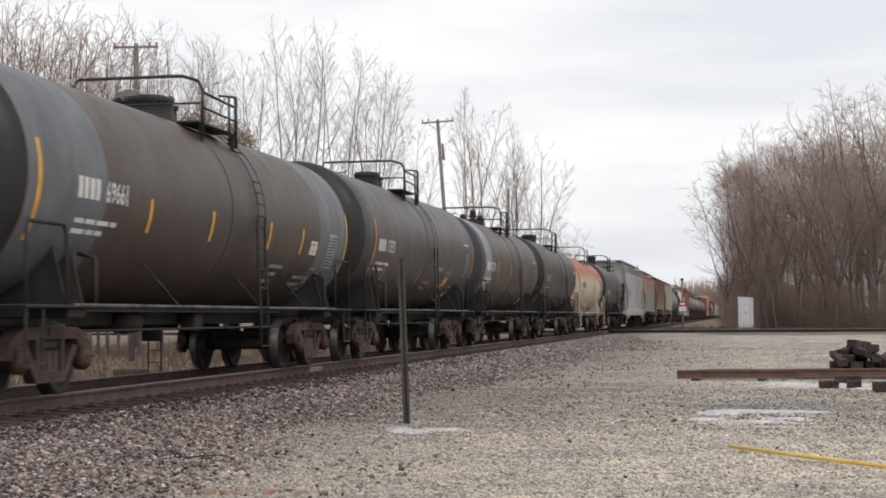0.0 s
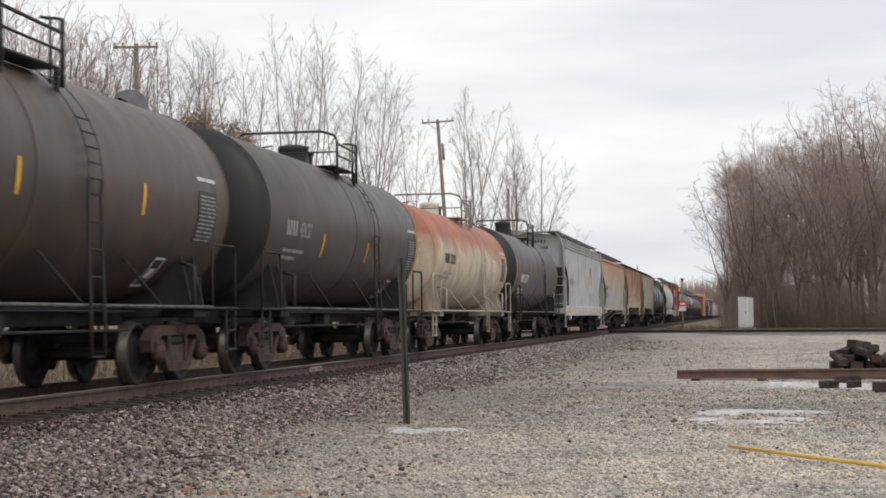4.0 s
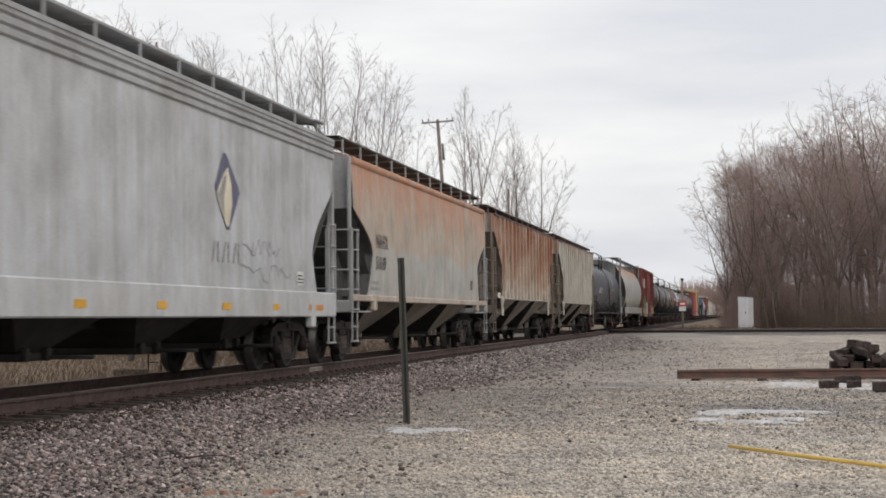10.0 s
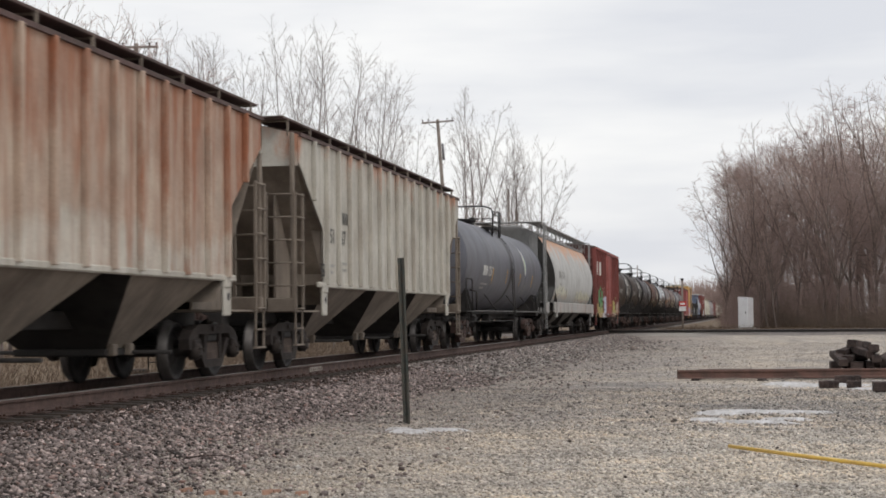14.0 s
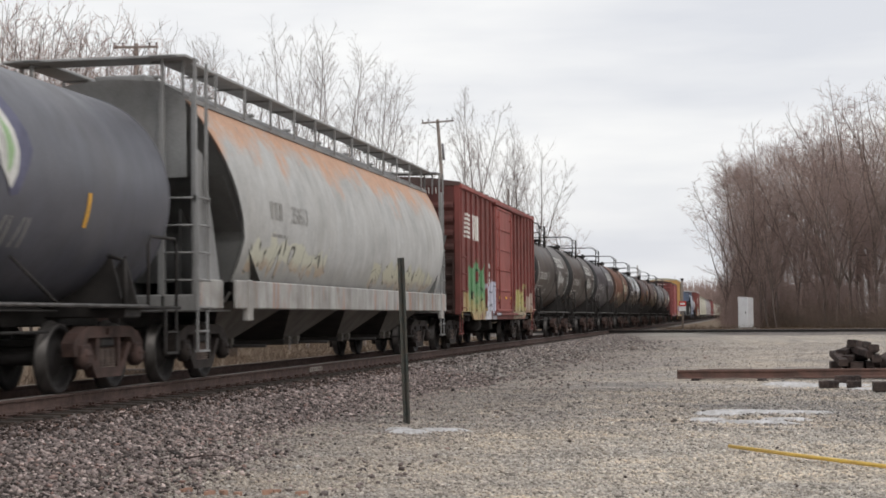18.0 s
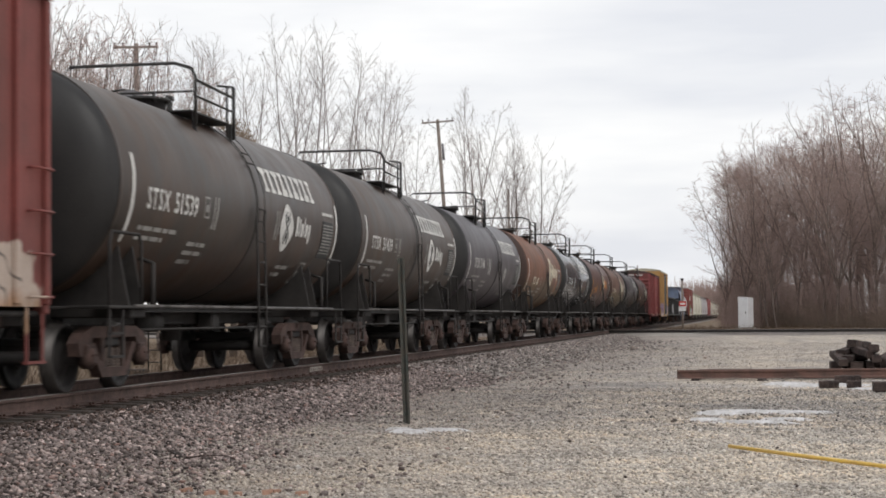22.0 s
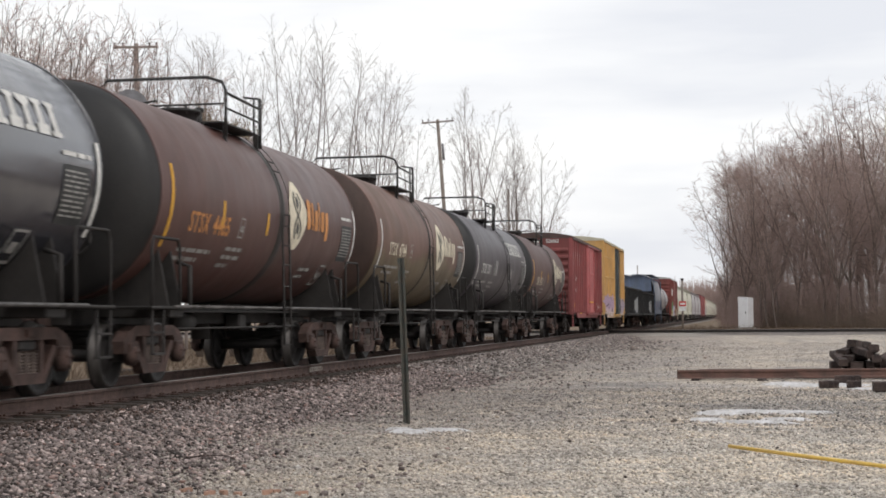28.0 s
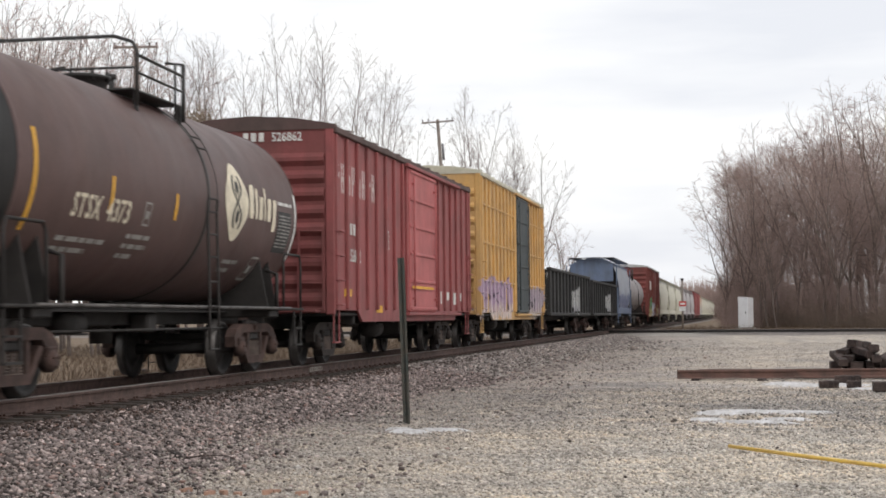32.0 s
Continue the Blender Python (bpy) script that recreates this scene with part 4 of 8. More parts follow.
def script_word(d, y, z, h, col=CREAM):
    """Plain slanting bars, as wide and tall as the letters of a short word."""
    for w, lo, hi in ((0.46, 0, 1.0), (0.24, 0, 0.92), (0.42, 0, 0.70), (0.17, 0, 1.0), (0.42, 0, 0.70), (0.40, -0.28, 0.70)):
        d.begin("word_mark")
        w *= h
        a, b = z + lo * h, z + hi * h
        o = 0.04 * h
        d.column([(a, y + o, y + w * 0.8), (a + (b - a) * 0.2, y, y + w), (a + (b - a) * 0.45, y + w * 0.08, y + w * 0.92), (a + (b - a) * 0.8, y + o, y + w + o), (b, y + w * 0.2 + o, y + w + o)], col)
        y += w + 0.13 * h


def serif_word(d, y, z, h, col=WHITE):
    """Plain slab-ended bars, as tall as the letters of a word."""
    for form in (1, 0, 1, 2, 0, 2, 1, 2, 0):
        d.begin("word_mark")
        w = h * 0.80
        lo = [(0.0, 0.10, 0.90), (0.15, 0.10, 0.90), (0.15, 0.30, 0.70)] if form < 2 else [(0.0, 0.08, 1.0), (0.30, 0.08, 1.0), (0.16, 0.30, 0.70)]
        hi = [(0.70, 0.34, 0.66), (0.84, 0.0, 1.0), (1.0, 0.0, 1.0)] if form == 1 else [(0.86, 0.30, 0.70), (0.86, 0.14, 0.86), (1.0, 0.14, 0.86)]
        d.column([(z + q * h, y + a * w, y + b * w) for q, a, b in lo + hi], col)
        y += w * 1.10
# ---- covered hopper ----


def covered_hopper(spec, s0, s1):
    L = s1 - s0
    rng = random.Random(int(s0 * 10))
    car = new("covered_hopper")
    tagged(car, spec["label"], "hopper car", "cars of the freight train")
    paint, trim, dark = spec["paint"], spec.get("trim", spec["paint"]), spec.get("slope", MAT["under"])
    hl = L / 2 - spec.get("over", 0.72)      # half length of the body
    W, zb, ze, zr = spec.get("W", 1.58), spec.get("zb", 1.38), spec.get("ze", 4.02), spec.get("zr", 4.32)
    bulge = spec.get("bulge", 0.0)
    cut, zc0, zc1 = spec.get("cut", 1.7), spec.get("cut_lo", 1.9), spec.get("cut_hi", 3.15)
    cut_top = spec.get("cut_top", 0.10)
    rows = 18

    def ycut(z):
        if z >= zc1:
            return cut_top
        if z <= zc0:
            return cut - spec.get("cut_back", 0.12) * (zc0 - z) / (zc0 - zb)
        f = (zc1 - z) / (zc1 - zc0)
        return cut_top + (cut - cut_top) * (f if spec.get("straight_cut") else math.sin(f * math.pi / 2) ** 1.15)

    def xside(z):
        f = (z - zb) / (ze - zb)
        return W - bulge * (2 * f - 0.75) ** 2 if bulge else W

    zs = sorted({zb, zc0, zc1, ze, *[zb + (ze - zb) * k / rows for k in range(rows + 1)]})
    for sx in (1, -1):
        g = Geo()
        v, f = [], []
        ny = 12
        for z in zs:
            e = hl - ycut(z)
            for k in range(ny + 1):
                v.append((sx * xside(z), -e + 2 * e * k / ny, z))
        for a in range(len(zs) - 1):
            for k in range(ny):
                f.append((a * (ny + 1) + k, a * (ny + 1) + k + 1, (a + 1) * (ny + 1) + k + 1, (a + 1) * (ny + 1) + k))
        g.add(v, f, 0, bulge > 0)
        # inner skin, so that the sheet has depth
        g.add([(p[0] - sx * 0.03, p[1], p[2]) for p in v], [tuple(reversed(q)) for q in f])
        side = part("side_sheet", g, paint, car)
        if spec.get("ribs"):
            n = spec["ribs"]
            for k in range(n):
                y = -hl + 1.05 + (2 * hl - 2.1) * k / (n - 1)
                lo = zb
                if hl - abs(y) < cut:
                    lo = zc1 - (zc1 - zc0) * max(0.0, min(1.0, (hl - abs(y) - cut_top) / (cut - cut_top)))
                g = Geo()
                a, b = sorted((sx * (W - 0.002), sx * (W + 0.085)))
                g.cbox(a, b, y - 0.042, y + 0.042, lo, ze - 0.02, 0.012)
                part("rib", g, paint, side)
        if spec.get("chord"):
            g = Geo()
            x = sx * (xside(ze) - 0.02)
            g.tube([(x, -hl + cut_top + 0.03, ze - 0.03), (x, hl - cut_top - 0.03, ze - 0.03)], 0.085, 10)
            part("top_chord", g, spec["chord"], side)
        if spec.get("fascia"):
            for k in range(3):
                g = Geo()
                a, b = sorted((sx * (W - 0.004), sx * (W + 0.035)))
                z = ze - 0.10 - 0.115 * k
                g.cbox(a, b, -hl + 0.08, hl - 0.08, z, z + 0.085, 0.018)
                part("fascia_rib", g, trim, side)
        if spec.get("seams"):
            g = Geo()
            for k in range(1, spec["seams"]):
                y = -hl + cut + (2 * hl - 2 * cut) * k / spec["seams"]
                pts = [(sx * (xside(z) + 0.004), y, z) for z in zs]
                g.tube(pts, 0.010, 5)
            part("panel_seams", g, paint, side)
    # roof
    g = Geo()
    we = xside(ze)
    g.prism([(-we - 0.05, ze - 0.03), (we + 0.05, ze - 0.03), (we + 0.05, ze + 0.03), (we * 0.62, zr - 0.06), (0, zr), (-we * 0.62, zr - 0.06), (-we - 0.05, ze + 0.03)], "y", -hl + cut_top + 0.032, hl - cut_top - 0.032)
    roof = part("roof", g, spec.get("roof", trim), car)
    g = Geo()
    g.cbox(-0.40, 0.40, -hl + 0.8, hl - 0.8, zr - 0.03, zr + 0.09, 0.02)
    for k in range(8):
        y = -hl + 1.2 + (2 * hl - 2.4) * k / 7
        g.cbox(-0.46, 0.46, y - 0.05, y + 0.05, zr + 0.085, zr + 0.13, 0.01)
    part("trough_hatch", g, spec.get("roof", trim), roof)
    # running boards along the roof with brackets
    zw = max(zr + 0.02, ze + spec.get("walk_h", 0.36))
    for sx in (1, -1):
        g = Geo()
        a, b = sorted((sx * 0.78, sx * spec.get("walk_x", 1.38)))
        g.cbox(a, b, -hl - 0.22, hl + 0.22, zw, zw + 0.045, 0.01)
        board = part("running_board", g, spec.get("walkway", MAT["galv"]), roof)
        n = int(2 * hl / 1.45)
        xo = sx * (spec.get("walk_x", 1.38) - 0.02)
        for k in range(n + 1):
            y = -hl + 0.1 + (2 * hl - 0.2) * k / n
            g = Geo()
            g.box(min(xo - 0.012, xo + 0.022), max(xo - 0.012, xo + 0.022), y - 0.020, y + 0.020, ze - 0.02, zw + 0.02)
            a2, b2 = sorted((sx * 0.75, xo))
            g.box(a2, b2, y - 0.015, y + 0.015, zw - 0.03, zw - 0.001)
            part("bracket", g, spec.get("bracket", spec.get("frame", trim)), board)
    for e in (-1, 1):
        g = Geo()
        a, b = sorted((e * (hl + 0.22), e * (hl - 0.35)))
        g.cbox(-1.36, 1.36, a, b, zw + 0.001, zw + 0.04, 0.01)
        part("end_running_board", g, spec.get("walkway", MAT["galv"]), roof)
    # ends: upper wall, slope sheet, posts, ladders, platform
    zu = spec.get("end_z", 2.98)
    we2 = W - spec.get("end_in", 0.0)        # half width over the end posts
    for e in (-1, 1):
        g = Geo()
        y = e * (hl - cut_top)
        a, b = sorted((y, y - e * 0.03))
        g.prism([(-we, zu), (we, zu), (we, ze), (we * 0.62, zr - 0.07), (0, zr - 0.01), (-we * 0.62, zr - 0.07), (-we, ze)], "y", a, b)
        if spec.get("end_frame"):
            for x in (-0.75, 0.75):
                a2, b2 = sorted((y, y + e * 0.08))
                g.box(x - 0.05, x + 0.05, a2, b2, 1.0, ze)
        end = part("end_wall", g, trim, car)
        g = Geo()
        wi = W - 0.05
        y0, y1 = e * (hl - cut_top - 0.03), e * (hl - cut_top - 2.15)
        v = [(-wi, y0, zu + 0.02), (wi, y0, zu + 0.02), (wi, y1, 1.15), (-wi, y1, 1.15)]
        v += [(x, yy - e * 0.03, z - 0.03) for x, yy, z in v]
        g.add(v, [(0, 1, 2, 3), (7, 6, 5, 4), (0, 4, 5, 1), (1, 5, 6, 2), (2, 6, 7, 3), (3, 7, 4, 0)])
        # slope sheet colour is darkened for the shade under the car end
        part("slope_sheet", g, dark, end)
        for x in (-1.0, 0.0, 1.0):
            g = Geo()
            g.prism([(e * (hl - 0.55), 1.02), (e * (hl - 0.55), zu - 0.45), (e * (hl - 1.75), 1.55), (e * (hl - 1.9), 1.02)], "x", x - 0.02, x + 0.02)
            part("slope_web", g, dark, end)
        g = Geo()
        for sx in (1, -1):
            a, b = sorted((e * (hl - 0.06), e * (hl + 0.06)))
            q = 0.05 if spec.get("fascia") else 0.03
            g.cbox(sx * (we2 - 0.07) - q, sx * (we2 - 0.07) + q, a, b, 0.98, ze + 0.02, 0.012)
        g.cbox(-we2 + 0.02, we2 - 0.02, min(e * (hl - 0.12), e * (hl + 0.10)), max(e * (hl - 0.12), e * (hl + 0.10)), 0.98, 1.22, 0.02)
        a, b = sorted((e * (hl + 0.05), e * (hl - cut - 0.1)))
        g.box(-we2 + 0.06, we2 - 0.06, a, b, 0.985, 1.015)
        part("end_frame", g, spec.get("frame", trim), end)
        for sx in (1, -1):
            g = Geo()
            ladder(g, e * (hl + 0.08), *sorted((sx * (we2 - 0.50), sx * (we2 - 0.03))), 1.0, spec.get("lad_z", 2.6), 0.40, axis="x")
            if spec.get("tall_ladder"):
                for xx, yy in ((we2 - 0.50, hl + 0.08), (we2 - 0.03, hl + 0.08), (we2 - 0.03, hl - 0.40)):
                    g.box(sx * xx - 0.02, sx * xx + 0.02, e * yy - 0.02, e * yy + 0.02, 2.5, zw)
            a, b = sorted((e * (hl + 0.05), e * (hl - 0.42)))
            ladder(g, sx * (we2 - 0.02), a, b, 1.0, spec.get("lad_z", 2.6), 0.40, axis="y")
            for yy in (a + 0.03, b - 0.03):
                g.box(sx * (we2 - 0.02) - 0.012, sx * (we2 - 0.02) + 0.012, yy - 0.02, yy + 0.02, 0.42, 1.0)
            g.box(sx * (we2 - 0.02) - 0.03, sx * (we2 - 0.02) + 0.03, a, b, 0.42, 0.45)
            g.box(sx * (we2 - 0.02) - 0.03, sx * (we2 - 0.02) + 0.03, a, b, 0.70, 0.725)
            part("ladder", g, spec.get("frame", trim), end)
            if spec.get("corner_tube"):
                g = Geo()
                g.tube([(sx * 0.9, e * (hl + 0.16), zw + 0.03), (sx * 1.15, e * (hl + 0.16), zw), (sx * 1.38, e * (hl + 0.14), zw - 0.22), (sx * (we2 - 0.06), e * (hl + 0.12), ze - 0.3), (sx * (we2 - 0.06), e * (hl + 0.11), 2.4)], 0.026, 8)
                part("corner_grab_tube", g, spec.get("frame", trim), end)
    # sheet that closes each end along the cut
    for e in (-1, 1):
        g = Geo()
        row = [(sx * (xside(z) - 0.02), e * (hl - ycut(z) - 0.03), z) for z in zs for sx in (-1, 1)]
        g.add(row, [(2 * k, 2 * k + 1, 2 * k + 3, 2 * k + 2) for k in range(len(zs) - 1)], 0, True)
        g.add([(p[0], p[1] - e * 0.02, p[2]) for p in row], [(2 * k + 2, 2 * k + 3, 2 * k + 1, 2 * k) for k in range(len(zs) - 1)], 0, True)
        # same darkened colour, so the shade at the cut is painted in
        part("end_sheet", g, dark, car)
    if spec.get("gusset"):
        for e in (-1, 1):
            for sx in (1, -1):
                g = Geo()
                a, b = sorted((sx * (W - 0.32), sx * (W - 0.30)))
                g.prism([(e * (hl - 0.02), 1.2), (e * (hl - 1.25), 1.2), (e * (hl - 0.85), 2.2), (e * (hl - 0.40), 3.2), (e * (hl - 0.02), 3.3)], "x", a, b)
                part("end_gusset", g, trim, car)
    # side sill
    for sx in (1, -1):
        g = Geo()
        a, b = sorted((sx * (W - 0.06), sx * (W + spec.get("sill_out", 0.012))))
        if spec.get("sill", True):
            back = spec.get("sill_back", 0.06)
            g.cbox(a, b, -hl + back, hl - back, spec.get("sill_lo", 1.02), zb + 0.02, 0.02)
            if back > 0.06:
                a2, b2 = sorted((sx * (we2 - 0.10), sx * (we2 + 0.012)))
                for e in (-1, 1):
                    g.cbox(a2, b2, *sorted((e * (hl - 0.06), e * (hl - back - 0.05))), spec.get("sill_lo", 1.02), zb + 0.02, 0.02)
        else:
            g.cbox(a, b, -hl + cut - 0.3, hl - cut + 0.3, zb - 0.05, zb + 0.05, 0.02)
        for e in (-1, 1):
            y = e * (hl - cut - 0.12)
            g.cbox(min(a, b) - 0.01, max(a, b) + 0.02, y - 0.13, y + 0.13, spec.get("sill_lo", 1.02) - 0.18, zb + 0.03, 0.02)
        sill = part("side_sill", g, spec.get("sill_mat", trim), car)
        if not spec.get("sill", True):
            for e in (-1, 1):
                y = e * (hl - cut - 0.10)
                g = Geo()
                g.cbox(min(a, b) + 0.02, max(a, b) - 0.004, y - 0.16, y + 0.16, 0.92, zb - 0.04, 0.015)
                g.tube([(sx * (W - 0.02), y + 0.03, 1.20), (sx * (W + 0.012), y + 0.03, 1.20)], 0.062, 10, 1)
                part("jacking_plate", g, [trim, MAT["dark"]], sill)
        if spec.get("route_card") and sx == 1:
            g = Geo()
            g.box(W - 0.06, W - 0.03, -hl + 0.02, -hl + cut + 0.1, 1.50, 1.55)
            g.box(W - 0.03, W - 0.012, -hl + 0.95, -hl + 1.55, 1.46, 1.62, 1)
            g.box(W - 0.012, W - 0.008, -hl + 1.30, -hl + 1.50, 1.48, 1.60, 2)
            part("route_card", g, [spec.get("frame", trim), MAT["white"], MAT["orange_mark"]], sill)
    # hopper bays
    n = spec.get("bays", 3)
    span = 2 * (hl - cut)
    for k in range(n):
        yc = -span / 2 + span * (k + 0.5) / n
        hw = span / n / 2
        g = Geo()
        top = zb if spec.get("open_bays") else 1.15
        wt, wb = spec.get("bay_w", 1.25), 0.62
        ht, hb = (hw * 0.80, 0.34) if spec.get("open_bays") else (hw - 0.02, 0.36)
        lo = [(-wb, yc - hb, 0.50), (wb, yc - hb, 0.50), (wb, yc + hb, 0.50), (-wb, yc + hb, 0.50)]
        hi = [(-wt, yc - ht, top), (wt, yc - ht, top), (wt, yc + ht, top), (-wt, yc + ht, top)]
        g.add(lo + hi, [(3, 2, 1, 0), (4, 5, 6, 7), (1, 2, 6, 5), (3, 0, 4, 7)])
        # fore and aft slopes take the near-black slot, painting the shade between bays
        g.add(lo + hi, [(0, 1, 5, 4), (2, 3, 7, 6)], 1)
        g.cbox(-0.66, 0.66, yc - 0.42, yc + 0.42, 0.40, 0.50, 0.02, 1)
        g.tube([(-1.3, yc + 0.3, 0.44), (1.3, yc + 0.3, 0.44)], 0.03, 6, 1)
        for q in (-0.3, 0.3):
            g.cbox(0.64, 0.74, yc + q - 0.07, yc + q + 0.07, 0.40, 0.56, 0.012, 0)
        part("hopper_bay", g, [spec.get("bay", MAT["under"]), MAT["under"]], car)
    g = Geo()
    g.cbox(-0.32, 0.32, -L / 2 + 0.7, L / 2 - 0.7, 0.76, 1.00, 0.02)
    g.lathe([(-0.55, 0.0), (-0.52, 0.2), (0.25, 0.2), (0.28, 0.0)], "y", 14, (-0.55, -hl + 1.1, 1.3))
    g.cbox(0.4, 0.8, hl - 1.2, hl - 0.8, 1.03, 1.5, 0.03)
    part("center_sill", g, MAT["under"], car)
    add_ends(car, L)
    d = Decal(W + 0.001)
    if not bulge:
        spec.get("marks", lambda d, q: None)(d, rng)
        add_marks(car, d)
    else:
        # marks follow the curved side
        d.at = lambda y, z, lift=0.007: (xside(z) + lift, y, z)
        d.zc = 0.0
        spec.get("marks", lambda d, q: None)(d, rng)
        add_marks(car, d)
    if "end_text" in spec:
        d = Decal(0.0)
        d.at = lambda y, z, lift=0.007: (y, -(hl - cut_top + lift), z)
        d.blocks(0.28, zr - 0.42, [0.08] * 4, 0.12, 0.6, BLACKM)
        if spec["end_text"]:
            d.text(spec["end_text"], 0.22, zr - 0.74, 0.17, BLACKM)
        else:
            d.blocks(0.28, zr - 0.68, [0.08] * 5, 0.12, 0.5, BLACKM)
        add_marks(car, d)
    for e in (-1, 1):
        add_truck(car, e * (L / 2 - 2.05), "truck_dark")
    return car


# ---- boxcar ----


def boxcar(spec, s0, s1):
    L = s1 - s0
    rng = random.Random(int(s0 * 10))
    car = new("boxcar")
    tagged(car, spec["label"], "boxcar", "cars of the freight train")
    paint, door_p = spec["paint"], spec.get("door", spec["paint"])
    hl, W = L / 2 - spec.get("over", 0.85), 1.57
    zb, ze, zr = spec.get("zb", 1.02), spec.get("ze", 4.32), spec.get("zr", 4.55)
    d0, d1 = spec.get("doors", (-1.5, 2.1))
    belly = spec.get("belly", 0.22)
    for sx in (1, -1):
        g = Geo()
        poly = [(-hl, zb), (-hl + 1.9, zb), (-hl + 2.3, zb - belly), (hl - 2.3, zb - belly), (hl - 1.9, zb), (hl, zb), (hl, ze), (-hl, ze)]
        a, b = sorted((sx * (W - 0.05), sx * W))
        g.prism(poly, "x", a, b)
        side = part("side_wall", g, paint, car)
        step = spec.get("rib_step", 0.85)
        y = -hl + 0.12
        ribs = []
        while y < hl - 0.05:
            if not (d0 - 0.12 < y < d1 + 0.12):
                ribs.append(y)
            y += step
        ribs += [d0 - 0.1, d1 + 0.1, hl - 0.08]
        for y in ribs:
            g = Geo()
            a, b = sorted((sx * (W - 0.003), sx * (W + 0.06)))
            g.cbox(a, b, y - 0.055, y + 0.055, zb + 0.02, ze - 0.08, 0.014)
            part("rib", g, paint, side)
        if spec.get("rows"):
            for z in spec["rows"]:
                g = Geo()
                a, b = sorted((sx * (W - 0.003), sx * (W + 0.045)))
                g.cbox(a, b, -hl + 0.1, d0 - 0.1, z, z + 0.06, 0.012)
                g.cbox(a, b, d1 + 0.1, hl - 0.1, z, z + 0.06, 0.012)
                part("rail_rib", g, paint, side)
        g = Geo()
        a, b = sorted((sx * (W + 0.003), sx * (W + 0.085)))
        g.cbox(a, b, d0, d1, zb - 0.02, ze - 0.14, 0.02)
        dr = part("sliding_door", g, door_p, car)
        for k in range(6):
            g = Geo()
            z = zb + 0.02 + (ze - 0.26 - zb) * k / 5
            a, b = sorted((sx * (W + 0.084), sx * (W + 0.115)))
            g.cbox(a, b, d0 + 0.02, d1 - 0.02, z, z + 0.07, 0.012)
            part("door_rib", g, door_p, dr)
        for y in (d0 + 0.25, d1 - 0.25):
            g = Geo()
            g.tube([(sx * (W + 0.14), y, zb + 0.1), (sx * (W + 0.14), y, ze - 0.3)], 0.022, 6)
            for z in (zb + 0.25, zb + 1.3, ze - 0.5):
                g.box(min(sx * (W + 0.085), sx * (W + 0.15)), max(sx * (W + 0.085), sx * (W + 0.15)), y - 0.03, y + 0.03, z, z + 0.05)
            part("lock_rod", g, door_p, dr)
        g = Geo()
        a, b = sorted((sx * (W + 0.01), sx * (W + 0.13)))
        g.cbox(a, b, d0 - 0.3, min(d1 + (d1 - d0) + 0.2, hl - 0.1), zb - 0.10, zb - 0.03, 0.012)
        g.cbox(a, b, d0 - 0.3, min(d1 + (d1 - d0) + 0.2, hl - 0.1), ze - 0.13, ze - 0.05, 0.012)
        part("door_track", g, paint, side)
        g = Geo()
        a, b = sorted((sx * (W - 0.01), sx * (W + 0.075)))
        g.cbox(a, b, -hl, hl, ze - 0.07, ze + 0.05, 0.015)
        part("top_chord", g, spec.get("chord", spec.get("roof", paint)), side)
        for e in (-1, 1):
            a, b = sorted((e * (hl - 0.05), e * (hl - 0.50)))
            zl = spec.get("lad_z", 2.5)
            n = int((zl - 1.0) / 0.45)
            for k in range(n + 1):
                z = 1.12 + k * 0.45
                g = Geo()
                g.tube([(sx * (W + 0.01), a, z), (sx * (W + 0.10), a + 0.02, z), (sx * (W + 0.10), b - 0.02, z), (sx * (W + 0.01), b, z)], 0.016, 6)
                part("grab_iron", g, paint, side)
            g = Geo()
            for yy in (a + 0.03, b - 0.03):
                g.box(sx * (W - 0.02) - 0.012, sx * (W - 0.02) + 0.012, yy - 0.02, yy + 0.02, 0.42, zb + 0.02)
            g.box(sx * (W - 0.02) - 0.03, sx * (W - 0.02) + 0.03, a, b, 0.42, 0.45)
            part("sill_step", g, paint, side)
    g = Geo()
    g.prism([(-W - 0.03, ze), (W + 0.03, ze), (W + 0.03, ze + 0.05), (W * 0.5, zr - 0.05), (0, zr), (-W * 0.5, zr - 0.05), (-W - 0.03, ze + 0.05)], "y", -hl - 0.02, hl + 0.02)
    roof = part("roof", g, spec.get("roof", paint), car)
    n = int(2 * hl / 1.15)
    for k in range(n + 1):
        g = Geo()
        y = -hl + 0.06 + (2 * hl - 0.12) * k / n
        g.prism([(-W - 0.05, ze + 0.03), (W + 0.05, ze + 0.03), (W + 0.05, ze + 0.09), (W * 0.5, zr), (0, zr + 0.05), (-W * 0.5, zr), (-W - 0.05, ze + 0.09)], "y", y - 0.04, y + 0.04)
        part("roof_seam", g, spec.get("roof", paint), roof)
    for e in (-1, 1):
        g = Geo()
        a, b = sorted((e * (hl - 0.05), e * (hl - 0.005)))
        g.prism([(-W + 0.05, zb - 0.05), (W - 0.05, zb - 0.05), (W - 0.05, ze + 0.02), (0, zr - 0.03), (-W + 0.05, ze + 0.02)], "y", a, b)
        end = part("end_wall", g, spec.get("end", paint), car)
        n = spec.get("end_ribs", 9)
        for k in range(n):
            z = zb + 0.20 + (ze - zb - 0.75) * k / (n - 1)
            g = Geo()
            pr = [(e * (hl - 0.01), z - 0.13), (e * (hl + 0.07), z - 0.03), (e * (hl + 0.07), z + 0.04), (e * (hl - 0.01), z + 0.13)]
            g.prism(pr, "x", -W + 0.16, W - 0.16)
            part("end_corrugation", g, spec.get("end", paint), end)
        for sx in (1, -1):
            g = Geo()
